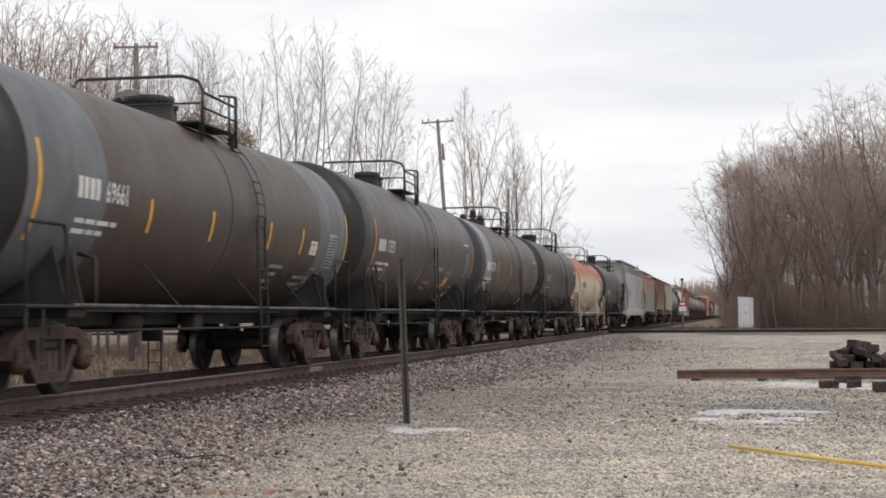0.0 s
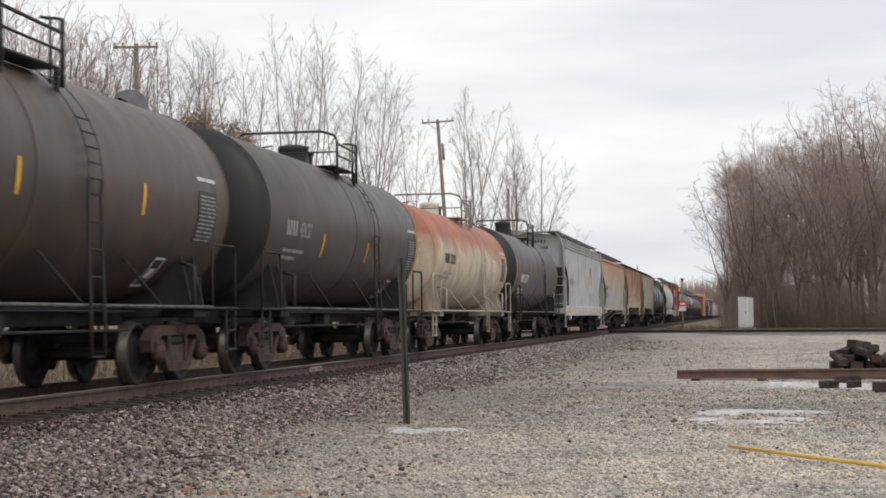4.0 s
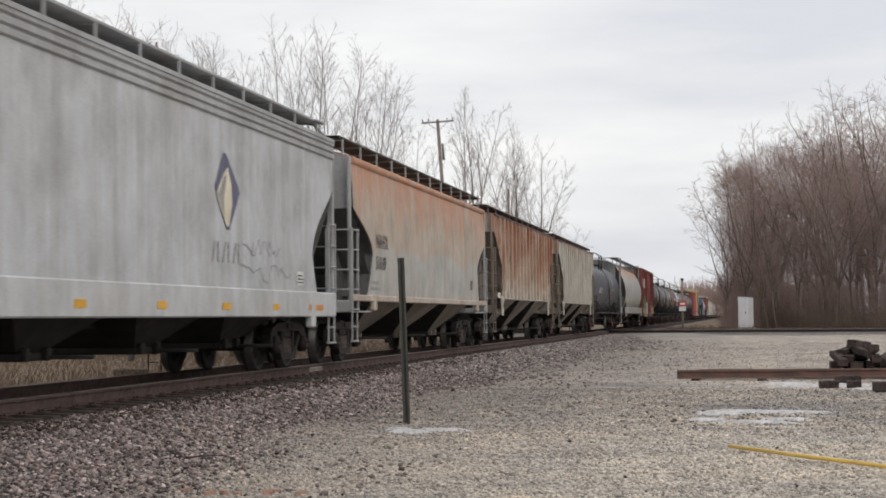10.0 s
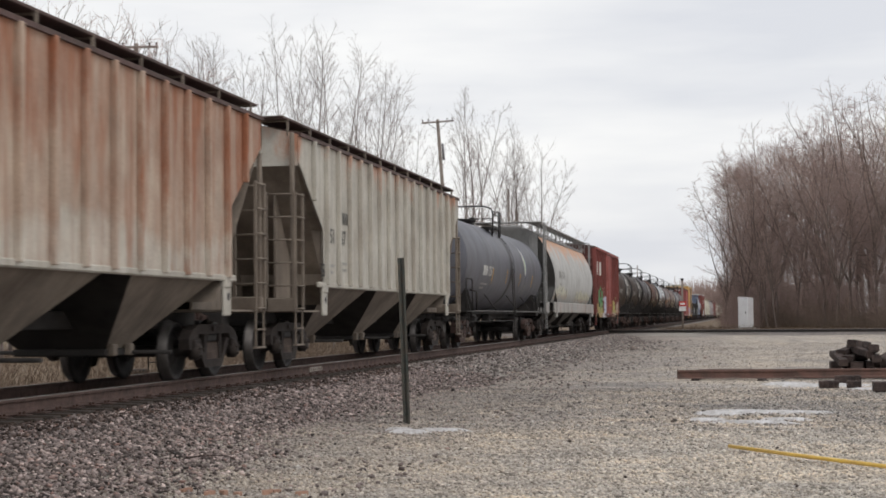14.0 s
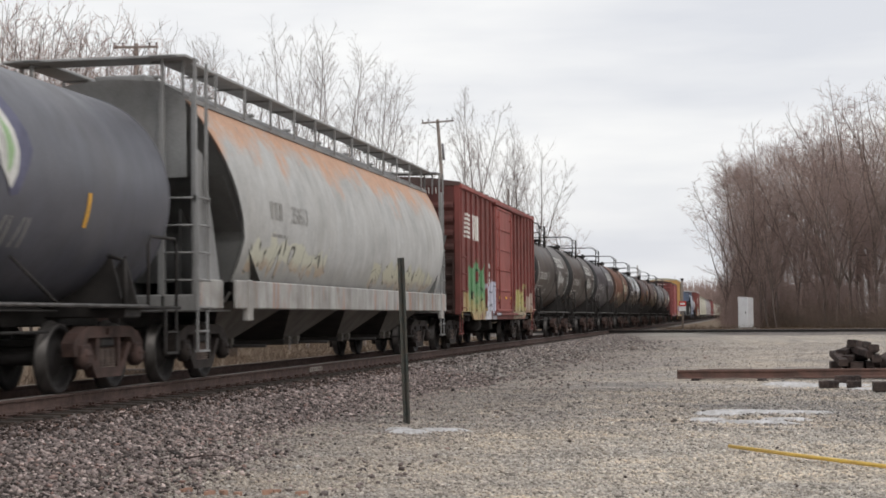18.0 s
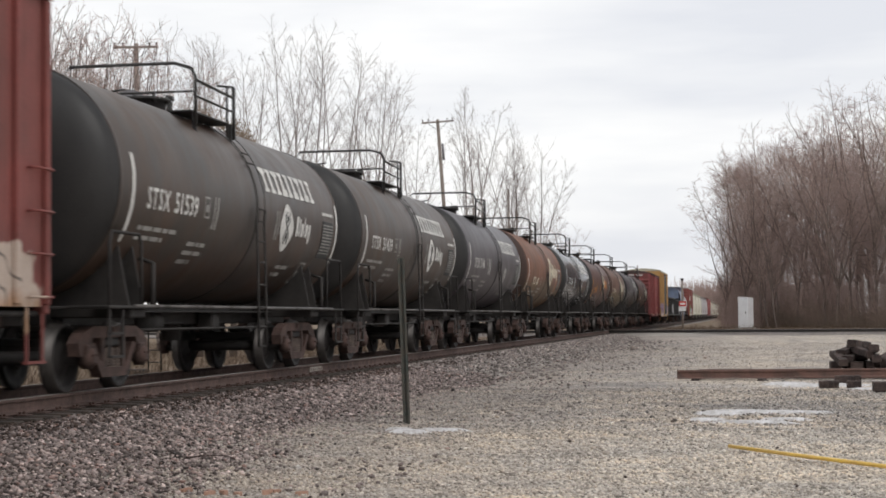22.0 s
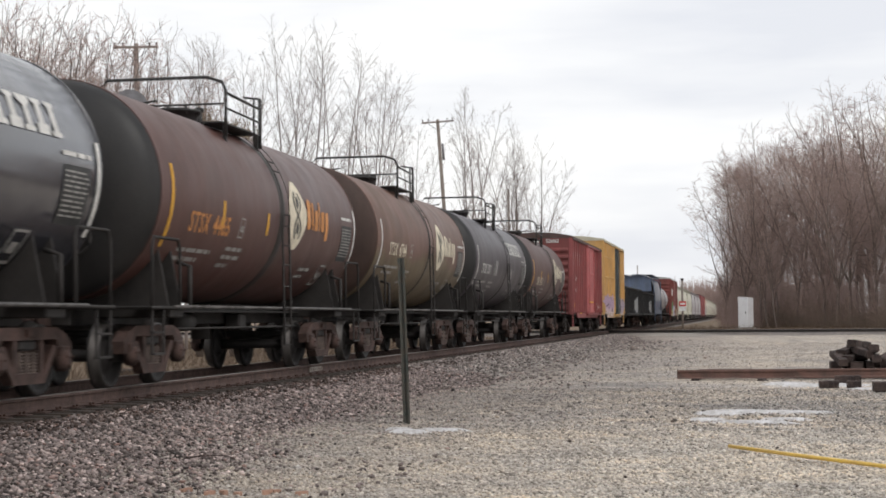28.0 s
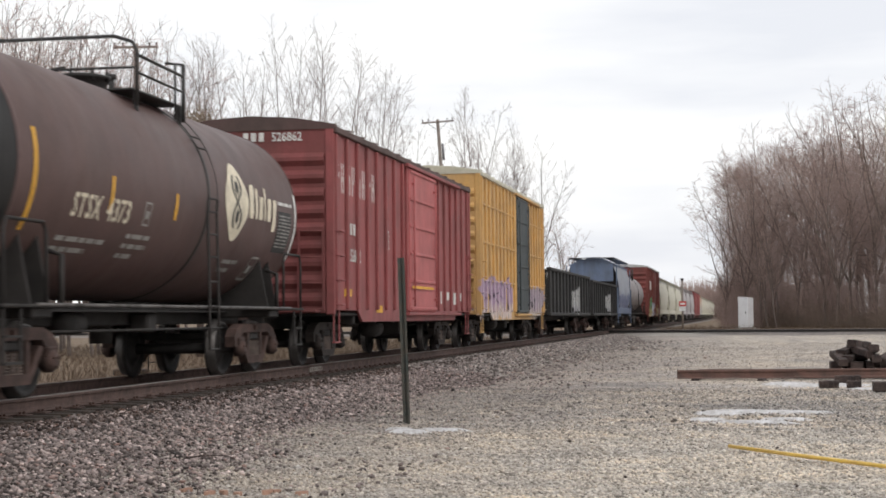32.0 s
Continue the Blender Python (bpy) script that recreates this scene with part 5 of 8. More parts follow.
            a, b = sorted((e * (hl - 0.08), e * (hl + 0.02)))
            g.cbox(sx * (W - 0.06) - 0.08, sx * (W - 0.06) + 0.08, a, b, zb - 0.08, ze + 0.02, 0.015)
            part("corner_post", g, paint, end)
        g = Geo()
        ladder(g, e * (hl + 0.12), W - 0.62, W - 0.16, 1.0, spec.get("lad_z", 2.5), 0.45, axis="x")
        g.cbox(-1.35, 1.35, *sorted((e * (hl + 0.02), e * (hl + 0.45))), 0.985, 1.03, 0.01)
        part("end_ladder", g, spec.get("end", paint), end)
    g = Geo()
    g.cbox(-W + 0.06, W - 0.06, -hl + 0.05, hl - 0.05, zb - 0.10, zb - 0.04, 0.02)
    g.cbox(-0.34, 0.34, -L / 2 + 0.7, L / 2 - 0.7, 0.68, 0.96, 0.02)
    for k in range(7):
        y = -hl + 2 + (2 * hl - 4) * k / 6
        g.cbox(-W + 0.1, W - 0.1, y - 0.05, y + 0.05, 0.76, 0.93, 0.015)
    g.lathe([(-0.55, 0.0), (-0.52, 0.2), (0.25, 0.2), (0.28, 0.0)], "y", 14, (0.9, -1.4, 0.66))
    g.cbox(0.7, 1.1, 0.5, 1.0, 0.50, 0.85, 0.03)
    part("underframe", g, MAT["under"], car)
    add_ends(car, L)
    d = Decal(W + 0.001)
    spec.get("marks", lambda d, q: None)(d, rng)
    add_marks(car, d)
    if "end_number" in spec:
        d = Decal(0.0)
        d.at = lambda y, z, lift=0.007: (y, -(hl + 0.016 + lift), z)
        d.text(spec["end_number"], 0.42, ze - 0.20, 0.16, WHITE)
        d.blocks(-0.12, ze - 0.20, [0.11] * 3, 0.16, 0.35, WHITE)
        add_marks(car, d)
    for e in (-1, 1):
        add_truck(car, e * (L / 2 - 2.55), "truck_dark")
    return car


# ---- gondola ----


def gondola(spec, s0, s1):
    L = s1 - s0
    car = new("gondola")
    tagged(car, spec["label"], "gondola car", "cars of the freight train")
    paint = spec["paint"]
    hl, W, zb, ze = L / 2 - 0.8, 1.55, 1.0, spec.get("ze", 2.72)
    for sx in (1, -1):
        g = Geo()
        a, b = sorted((sx * (W - 0.04), sx * W))
        g.box(a, b, -hl, hl, zb, ze)
        side = part("side_wall", g, paint, car)
        for k in range(14):
            y = -hl + 0.08 + (2 * hl - 0.16) * k / 13
            g = Geo()
            a, b = sorted((sx * (W - 0.003), sx * (W + 0.08)))
            g.cbox(a, b, y - 0.06, y + 0.06, zb, ze - 0.05, 0.012)
            part("rib", g, paint, side)
        g = Geo()
        a, b = sorted((sx * (W - 0.06), sx * (W + 0.10)))
        g.cbox(a, b, -hl, hl, ze - 0.06, ze + 0.06, 0.02)
        g.cbox(a, b, -hl, hl, zb - 0.10, zb + 0.03, 0.02)
        part("side_chord", g, paint, side)
    for e in (-1, 1):
        g = Geo()
        a, b = sorted((e * (hl - 0.04), e * hl))
        g.box(-W + 0.05, W - 0.05, a, b, zb, ze)
        for k in range(4):
            z = zb + 0.25 + 0.4 * k
            a2, b2 = sorted((e * (hl - 0.003), e * (hl + 0.07)))
            g.cbox(-W + 0.1, W - 0.1, a2, b2, z, z + 0.12, 0.02)
        part("end_wall", g, paint, car)
    g = Geo()
    g.box(-W + 0.05, W - 0.05, -hl + 0.05, hl - 0.05, zb - 0.03, zb + 0.03)
    g.cbox(-0.34, 0.34, -L / 2 + 0.7, L / 2 - 0.7, 0.70, 0.96, 0.02)
    part("underframe", g, MAT["under"], car)
    add_ends(car, L)
    d = Decal(W + 0.001)
    spec.get("marks", lambda d, q: None)(d, random.Random(3))
    add_marks(car, d)
    for e in (-1, 1):
        add_truck(car, e * (L / 2 - 2.4))
    return car
# ---- the train, from its nearest car to its last ----
PALE = (0.74, 0.72, 0.68)
FADED = (0.56, 0.48, 0.46)
BARS = [(-7.0 + 0.03 * k, -5.95, 3.02 + k * 0.118, 3.09 + k * 0.118, PALE) for k in range(6)]
BARS += [(-5.90, -5.32, 3.0, 3.69, PALE), (-5.22, -4.52, 3.0, 3.69, PALE)]
OLD_WORD = []
for k in range(8):
    y = -7.22 + 0.85 * (k // 2) + 0.36 * (k % 2)
    OLD_WORD += [(y, y + 0.08, 3.20, 3.76, FADED), (y + 0.16, y + 0.23, 3.20 if k % 3 else 3.48, 3.76 if k % 2 else 3.58, FADED), (y + 0.08, y + 0.16, 3.42 if k % 2 else 3.68, 3.50 if k % 2 else 3.76, FADED)]
PAINT = {
    "soot": car_paint("sooty_black_paint", (0.026, 0.024, 0.023), (0.055, 0.044, 0.036), 0.5, rough=0.5),
    "soot_brown": car_paint("brown_black_tank_paint", (0.047, 0.035, 0.029), (0.098, 0.064, 0.048), 0.6, rough=0.44, streak=(0.8, 0.9, 0.30)),
    "slate": car_paint("slate_grey_band_paint", (0.125, 0.132, 0.146), (0.085, 0.08, 0.08), 0.4, rough=0.5, streak=(0.8, 0.9, 0.30)),
    "navy": car_paint("blue_black_band_paint", (0.032, 0.036, 0.050), (0.06, 0.055, 0.05), 0.4, streak=(0.8, 0.9, 0.30)),
    "pale_band": car_paint("pale_grey_band_paint", (0.24, 0.245, 0.262), (0.15, 0.14, 0.135), 0.4, streak=(0.8, 0.9, 0.30)),
    "charcoal": car_paint("charcoal_paint", (0.047, 0.038, 0.036), (0.090, 0.068, 0.060), 0.55, rough=0.42, streak=(0.8, 0.9, 0.30)),
    "black": car_paint("black_tank_paint", (0.017, 0.017, 0.018), (0.042, 0.037, 0.034), 0.4, rough=0.42, streak=(0.8, 0.9, 0.30)),
    "rust_cream": car_paint("rust_over_cream_paint", (0.42, 0.165, 0.11), (0.28, 0.15, 0.10), 0.5, lower=(0.56, 0.50, 0.40), lower_z=2.72, rust=0.18, rust_colour=(0.34, 0.17, 0.085), rough=0.6, soft=0.36, streak=(0.7, 0.8, 0.30), rust_stretch=(1, 0.8, 0.35)),
    "cream_trim": car_paint("dirty_cream_trim", (0.50, 0.46, 0.39), (0.22, 0.14, 0.09), 0.5, rust=0.2),
    "dome_white": car_paint("chalky_white_dome_paint", (0.72, 0.71, 0.65), (0.45, 0.38, 0.30), 0.3, rough=0.6),
    "pale": car_paint("white_grey_hopper_paint", (0.52, 0.528, 0.535), (0.36, 0.33, 0.29), 0.45, rough=0.5, streak=(1, 1.8, 0.10)),
    "pale_side": car_paint("pale_grey_side_paint", (0.505, 0.512, 0.525), (0.29, 0.275, 0.26), 0.5, rough=0.5, streak=(1, 1.8, 0.10)),
    "hopper_grey": car_paint("light_grey_hopper_paint", (0.38, 0.385, 0.39), (0.22, 0.20, 0.18), 0.4, rough=0.55),
    "peach": car_paint("rust_washed_cream_paint", (0.46, 0.385, 0.315), (0.33, 0.25, 0.20), 0.45, lower=(0.435, 0.43, 0.405), lower_z=2.24, soft=0.07, rust=0.50, rust_top=3.05, rust_colour=(0.34, 0.165, 0.10), rough=0.62, rust_stretch=(1, 0.9, 0.32), rust_grad=0.17, streak=(1, 2.2, 0.12)),
    "peach_sill": car_paint("peach_sill_paint", (0.50, 0.43, 0.36), (0.30, 0.22, 0.17), 0.5, rust=0.2, rough=0.6),
    "ribbed_rust": car_paint("rusty_ribbed_cream_paint", (0.47, 0.375, 0.30), (0.30, 0.165, 0.115), 0.62, lower=(0.56, 0.525, 0.46), lower_z=1.90, soft=0.16, rust=0.60, rust_top=2.90, rust_colour=(0.20, 0.068, 0.030), rust_stretch=(1, 2.6, 0.34), rust_grad=0.06, rough=0.7, streak=(1, 2.6, 0.12)),
    "ribbed_cream": car_paint("ribbed_grey_cream_paint", (0.50, 0.48, 0.43), (0.30, 0.25, 0.20), 0.5, rust=0.22, rust_top=3.6, rust_colour=(0.32, 0.14, 0.08), rough=0.65, streak=(1, 2.6, 0.12)),
    # dusty bay colour, darkened to carry the shade beneath the hopper
    "bay_cream": car_paint("shaded_dusty_bay_paint", (0.25, 0.21, 0.172), (0.105, 0.08, 0.064), 0.6, rough=0.75),
    "grimy_sill": car_paint("grimy_grey_sill_paint", (0.42, 0.415, 0.405), (0.20, 0.175, 0.15), 0.75, rust=0.25, rough=0.6, streak=(1, 1.8, 0.4)),
    "leaf_blue": car_paint("blue_black_tank_paint", (0.093, 0.096, 0.118), (0.122, 0.117, 0.124), 0.4, rough=0.42, streak=(0.8, 0.9, 0.30)),
    "steel": car_paint("steel_grey_tank_paint", (0.092, 0.081, 0.092), (0.116, 0.101, 0.106), 0.45, rough=0.42, streak=(0.8, 0.9, 0.30)),
    # grey of slope and end sheets with the shade between cars painted in
    "shade_grey": car_paint("shaded_grey_slope_paint", (0.115, 0.115, 0.112), (0.065, 0.06, 0.056), 0.5),
    # darker bay colour with the shade under the belly painted in
    "bay_dark": car_paint("shaded_bay_paint", (0.15, 0.135, 0.12), (0.07, 0.06, 0.053), 0.6, rough=0.75),
    "belly_grey": car_paint("grey_belly_paint", (0.47, 0.47, 0.462), (0.34, 0.32, 0.295), 0.36, lower=(0.36, 0.355, 0.34), lower_z=1.78, soft=0.16, rust=0.44, rust_top=3.36, rust_colour=(0.39, 0.215, 0.13), rust_stretch=(1, 0.6, 0.62), rust_grad=0.34, rough=0.58,
                            tags=((-7.6, -3.0, 1.62, 2.05, (0.56, 0.55, 0.44), (0.42, 0.33, 0.24)), (0.5, 7.0, 1.52, 1.90, (0.50, 0.48, 0.36), (0.40, 0.33, 0.26)))),
    "box_red": car_paint("oxide_red_paint", (0.205, 0.056, 0.049), (0.125, 0.053, 0.045), 0.55, rough=0.62, stencil=BARS,
                         tags=((-7.4, -2.4, 0.6, 1.50, (0.44, 0.34, 0.17), (0.50, 0.36, 0.20)), (-6.7, -3.4, 0.95, 2.30, (0.14, 0.34, 0.17), (0.42, 0.38, 0.19)), (-3.4, -1.0, 0.62, 1.85, (0.56, 0.58, 0.68), (0.60, 0.61, 0.66)), (2.7, 5.2, 0.8, 1.75, (0.50, 0.46, 0.20), (0.42, 0.36, 0.27)), (5.2, 7.4, 0.8, 1.6, (0.48, 0.40, 0.34), (0.38, 0.24, 0.15)))),
    "box_end": car_paint("sooty_red_end_paint", (0.125, 0.038, 0.033), (0.045, 0.026, 0.022), 0.7, lower=(0.05, 0.026, 0.022), lower_z=2.5, soft=0.3, rough=0.7),
    "red_end": car_paint("dull_red_end_paint", (0.205, 0.058, 0.056), (0.12, 0.05, 0.046), 0.55, rough=0.65),
    "dull_grey": car_paint("dull_grey_frame_paint", (0.27, 0.27, 0.27), (0.16, 0.15, 0.14), 0.45, rough=0.6),
    "box_red_door": car_paint("faded_red_door_paint", (0.31, 0.085, 0.073), (0.22, 0.08, 0.07), 0.45, rough=0.62),
    "faded_red": car_paint("faded_red_paint", (0.285, 0.074, 0.074), (0.18, 0.075, 0.072), 0.55, rough=0.6, stencil=OLD_WORD),
    "pink_red": car_paint("pink_red_door_paint", (0.45, 0.125, 0.125), (0.30, 0.11, 0.108), 0.4, rough=0.6),
    "box_roof": car_paint("dark_roof_paint", (0.10, 0.06, 0.055), (0.06, 0.045, 0.04), 0.6, rough=0.7),
    "box_yellow": car_paint("yellow_boxcar_paint", (0.58, 0.34, 0.115), (0.42, 0.28, 0.15), 0.6, rough=0.55,
                            tags=((-7.4, -1.2, 0.8, 2.0, (0.42, 0.32, 0.46), (0.62, 0.52, 0.50)), (2.9, 7.3, 0.8, 1.9, (0.36, 0.32, 0.40), (0.50, 0.44, 0.40)))),
    "green_black": car_paint("green_black_door_paint", (0.035, 0.05, 0.055), (0.06, 0.06, 0.055), 0.4),
    "gon": car_paint("black_gondola_paint", (0.022, 0.022, 0.023), (0.045, 0.042, 0.040), 0.5, rough=0.7, tags=((0.5, 3.4, 1.0, 2.0, (0.42, 0.42, 0.42), (0.36, 0.36, 0.38)),)),
    "blue_grey": car_paint("blue_grey_hopper_paint", (0.34, 0.37, 0.43), (0.25, 0.24, 0.24), 0.4, tags=((-5.0, 5.0, 0.9, 2.2, (0.10, 0.12, 0.22), (0.12, 0.13, 0.2)),)),
    "blue_end": car_paint("blue_end_paint", (0.13, 0.17, 0.26), (0.11, 0.115, 0.13), 0.5),
    "tank_grey": car_paint("light_grey_tank_paint", (0.36, 0.34, 0.35), (0.22, 0.19, 0.18), 0.45),
    "cream_hop": car_paint("cream_hopper_paint", (0.55, 0.53, 0.43), (0.34, 0.30, 0.22), 0.4),
    "pink_grey": car_paint("mauve_grey_paint", (0.36, 0.33, 0.34), (0.22, 0.19, 0.18), 0.4),
    "syrup_brown": car_paint("dark_brown_black_paint", (0.026, 0.019, 0.015), (0.082, 0.046, 0.029), 0.62, rough=0.42, gloss_spec=0.5, streak=(0.8, 0.9, 0.30)),
    "syrup_grey": car_paint("grey_black_tank_paint", (0.043, 0.036, 0.044), (0.067, 0.054, 0.059), 0.5, rough=0.40, gloss_spec=0.5, streak=(0.8, 0.9, 0.30)),
    "syrup_rust": car_paint("rust_brown_tank_paint", (0.17, 0.074, 0.045), (0.10, 0.057, 0.038), 0.5, lower=(0.125, 0.082, 0.045), lower_z=2.1, rust=0.2, rough=0.55, streak=(0.8, 0.9, 0.30)),
    "syrup_shine": car_paint("glossy_black_tank_paint", (0.030, 0.031, 0.040), (0.045, 0.043, 0.045), 0.25, rough=0.15, gloss_spec=1.0, streak=(0.8, 0.9, 0.9)),
    "syrup_maroon": car_paint("maroon_brown_tank_paint", (0.085, 0.039, 0.033), (0.10, 0.052, 0.042), 0.5, rough=0.42, streak=(0.8, 0.9, 0.30)),
    "syrup_olive": car_paint("brown_olive_tank_paint", (0.15, 0.080, 0.062), (0.105, 0.072, 0.05), 0.5, lower=(0.135, 0.102, 0.060), lower_z=2.2, rough=0.5, streak=(0.8, 0.9, 0.30)),
    "rust_head": car_paint("sooty_brown_head_paint", (0.050, 0.028, 0.022), (0.035, 0.024, 0.02), 0.5, rough=0.6),
    "syrup_umber": car_paint("umber_black_tank_paint", (0.090, 0.052, 0.048), (0.112, 0.070, 0.062), 0.5, rough=0.50, streak=(0.8, 0.9, 0.30)),
}
P = PAINT


def marks_digits(number, y, z=2.30, h=0.26, col=WHITE, rows=True, extra=None, letters=4):
    def draw(d, rng):
        d.blocks(y, z, [h * 0.55] * letters, h, 0.25, col)
        d.text(number, y + letters * h * 0.72 + 0.10, z, h, col)
        if rows:
            d.lines(y + 0.05, z - 0.28, [1.25, 0.9], rng, slot=col if col != BLACKM else GREYM)
        if extra:
            extra(d, rng)
    return draw


def data_end(y, z0=1.95, col_bg=BLACKM, col=WHITE):
    def draw(d, rng):
        d.panel(y, y + 0.75, z0, z0 + 0.72, rng, col_bg, col)
        d.lines(y, z0 + 0.86, [0.8], rng, slot=col)
        d.frame_box(y - 1.0, y - 0.62, z0 - 0.62, z0 - 0.24, slot=col)
    return draw


def old_tank(number, y, stripe_y=(), extra=None, col=WHITE):
    return marks_digits(number, y, 2.28, 0.25, col, True, extra)


def syrup(number, y_num, words=True, badge=False, bars=True, y_badge=1.75, num_col=WHITE, z_num=2.30):
    def draw(d, rng):
        d.text("STSX", y_num, z_num, 0.27, num_col, 0.86)
        d.text(number, y_num + 1.02, z_num, 0.27, num_col, 0.98)
        d.frame_box(y_num + 2.24, y_num + 2.46, z_num, z_num + 0.30, 0.025, GREYM)
        d.lines(y_num - 0.1, z_num - 0.28, [1.4, 1.0], rng, slot=GREYM)
        d.lines(y_num + 1.9, 1.90, [0.8, 0.8, 0.5], rng, slot=GREYM)
        d.lines(2.2, 1.72, [0.7, 0.5], rng, slot=GREYM)
        if words:
            serif_word(d, 1.30 if bars else 0.80, 2.90, 0.39)
        if badge:
            oval_badge(d, y_badge, 2.62, 1.15, CREAM)
            script_word(d, y_badge + 0.62, 2.42, 0.52, ORANGEM if num_col == ORANGEM else CREAM)
        elif words and not bars:
            oval_badge(d, 2.0, 2.38, 0.78, WHITE)
            script_word(d, 2.55, 2.27, 0.33, WHITE)
            for q in (y_num + 2.62, y_num + 2.76, 1.32, 1.46):
                d.begin("white_bar")
                d.rect(q, q + 0.06, 2.16, 2.62, GREYM, 0.007, 0.05)
        if bars:
            for q in (0.25, 0.47):
                d.begin("white_bar")
                d.rect(q - 1.78, q - 1.70, 2.15, 2.60, WHITE)
                d.begin("white_bar")
                d.rect(q + 1.5, q + 1.58, 1.98, 2.43, WHITE)
        d.panel(4.30, 5.05, 1.96, 2.62, rng, BLACKM, WHITE)
        d.lines(4.28, 2.72, [0.8], rng, slot=WHITE)
        d.frame_box(3.5, 3.88, 1.50, 1.86, 0.03, GREYM)
    return draw


def yl(s, s0, s1):
    """A place along the train, in the car's own space."""
    return s - (s0 + s1) / 2


TRAIN = []


def add(kind, s0, s1, **spec):
    car = kind(spec, s0, s1)
    TRAIN.append((car, (s0 + s1) / 2))
    return car


def second_marks(d, rng):
    data_end(5.2)(d, rng)
    d.lines(1.5, 2.05, [0.8], rng, 0.07, 0.06, GREYM)
    d.lines(0.6, 1.70, [0.7, 0.6], rng, slot=GREYM)
    d.lines(2.3, 1.66, [0.7], rng, 0.07, 0.06, GREYM)
    d.begin("placard")
    d.rect(3.0, 3.55, 1.62, 1.90, ORANGEM)
    d.lines(3.0, 2.0, [0.6, 0.5], rng, slot=GREYM)


def first_marks(d, rng):
    d.begin("placard")
    d.rect(4.55, 5.0, 2.0, 2.24, CREAM)
    d.lines(4.6, 2.16, [0.36, 0.36], rng, 0.04, 0.05, GREYM)
    d.panel(5.75, 6.35, 1.80, 2.42, rng, GREYM, BLACKM)
    d.lines(2.55, 1.72, [0.75, 0.6, 0.65], rng, slot=GREYM)
    d.lines(4.3, 1.58, [0.7, 0.7], rng, slot=GREYM)
    d.frame_box(5.0, 5.4, 1.40, 1.78, 0.03, GREYM)


def cream_marks(d, rng):
    data_end(5.2, 2.0)(d, rng)
    d.begin("placard")
    d.rect(3.30, 3.78, 2.26, 2.60, CREAM)
    d.lines(3.36, 2.50, [0.34, 0.34, 0.30], rng, 0.035, 0.05, GREYM)


add(tank_car, -3.4, 12.3, label="grimy dark brown tank car with grey end bands and yellow stripes", r=1.435, zc=2.50, half=7.1, paint=P["soot_brown"], head=P["black"], dome="high", dome_r=0.37, bands=[(-7.1, -4.88, P["slate"]), (5.1, 7.1, P["slate"])],
    stripes=[(x - 4.45, 1.99, 2.42) for x in (1.06, 3.55, 6.45, 8.4)], end_stripes=[(-6.8, YELLOW), (7.05, YELLOW)], ladder_y=1.25,
    marks=old_tank("69661", -5.75, extra=first_marks))
add(tank_car, 12.3, 27.1, label="dark grey tank car with black end band and orange stripes", r=1.46, zc=2.59, half=6.73, paint=P["charcoal"], head=P["black"], dome="high", bands=[(-6.73, -5.8, P["black"])],
    stripes=[(-4.2, 1.7, 2.0), (-2.4, 1.7, 2.0), (-0.4, 1.7, 2.0)], stripe_c=ORANGEM, end_stripes=[(-5.75, ORANGEM), (6.6, ORANGEM)], ladder_y=0.7, marks=old_tank("17535", -5.4, extra=second_marks))
add(tank_car, 27.1, 42.3, valves=True, label="brown-black tank car with blue-black end and pale grey ring", r=1.44, zc=2.54, half=6.6, paint=P["soot_brown"], head=P["navy"], bands=[(-6.6, -5.85, P["navy"]), (-5.85, -4.55, P["pale_band"])],
    stripes=[(-3.35, 2.2, 2.6), (-0.45, 2.2, 2.6), (3.2, 2.2, 2.6)], ladder_y=1.45, marks=old_tank("16778", -5.6, extra=data_end(5.3)))
add(tank_car, 42.3, 56.7, label="plain black tank car with yellow stripes and data panel", r=1.44, zc=2.58, half=6.0, paint=P["charcoal"], head=P["black"], stripes=[(-2.5, 2.0, 2.4), (1.0, 2.0, 2.4)], end_stripes=[(5.9, YELLOW)], ladder_y=1.5,
    dome="high", marks=old_tank("43127", -5.0, extra=data_end(5.0), col=GREYM))
add(tank_car, 56.7, 71.7, label="rust-topped cream tank car with cream railings and valve box", r=1.40, zc=2.46, half=6.3, paint=P["rust_cream"], seam_mat=P["rust_cream"], trim=P["cream_trim"], rail=P["cream_trim"], platform=P["cream_trim"],
    top_rail=MAT["galv"], dome_mat=P["dome_white"], dome_r=0.26, saddle=P["cream_trim"], dome="high", stripes=[(-2.6, 1.95, 2.4), (-0.7, 2.0, 2.4), (1.6, 2.05, 2.4)], stripe_c=YELLOW, end_stripes=[(-6.1, YELLOW), (6.2, YELLOW)],
    ladder_y=1.35, marks=old_tank("23201", -4.8, extra=cream_marks, col=BLACKM))
add(tank_car, 71.7, 86.05, label="black tank car with yellow stripes and tall dome", truck_tone="truck_dark", r=1.43, zc=2.52, half=6.12, paint=P["steel"], head=P["black"], dome="high", dome_r=0.27, dome_h=0.56, stripes=[(-2.3, 2.35, 2.75), (-0.85, 2.35, 2.75), (2.6, 2.2, 2.6)],
    end_stripes=[(-6.0, YELLOW), (6.05, YELLOW)], ladder_y=1.4, marks=marks_digits("208093", -4.8, 2.08, 0.27, WHITE))


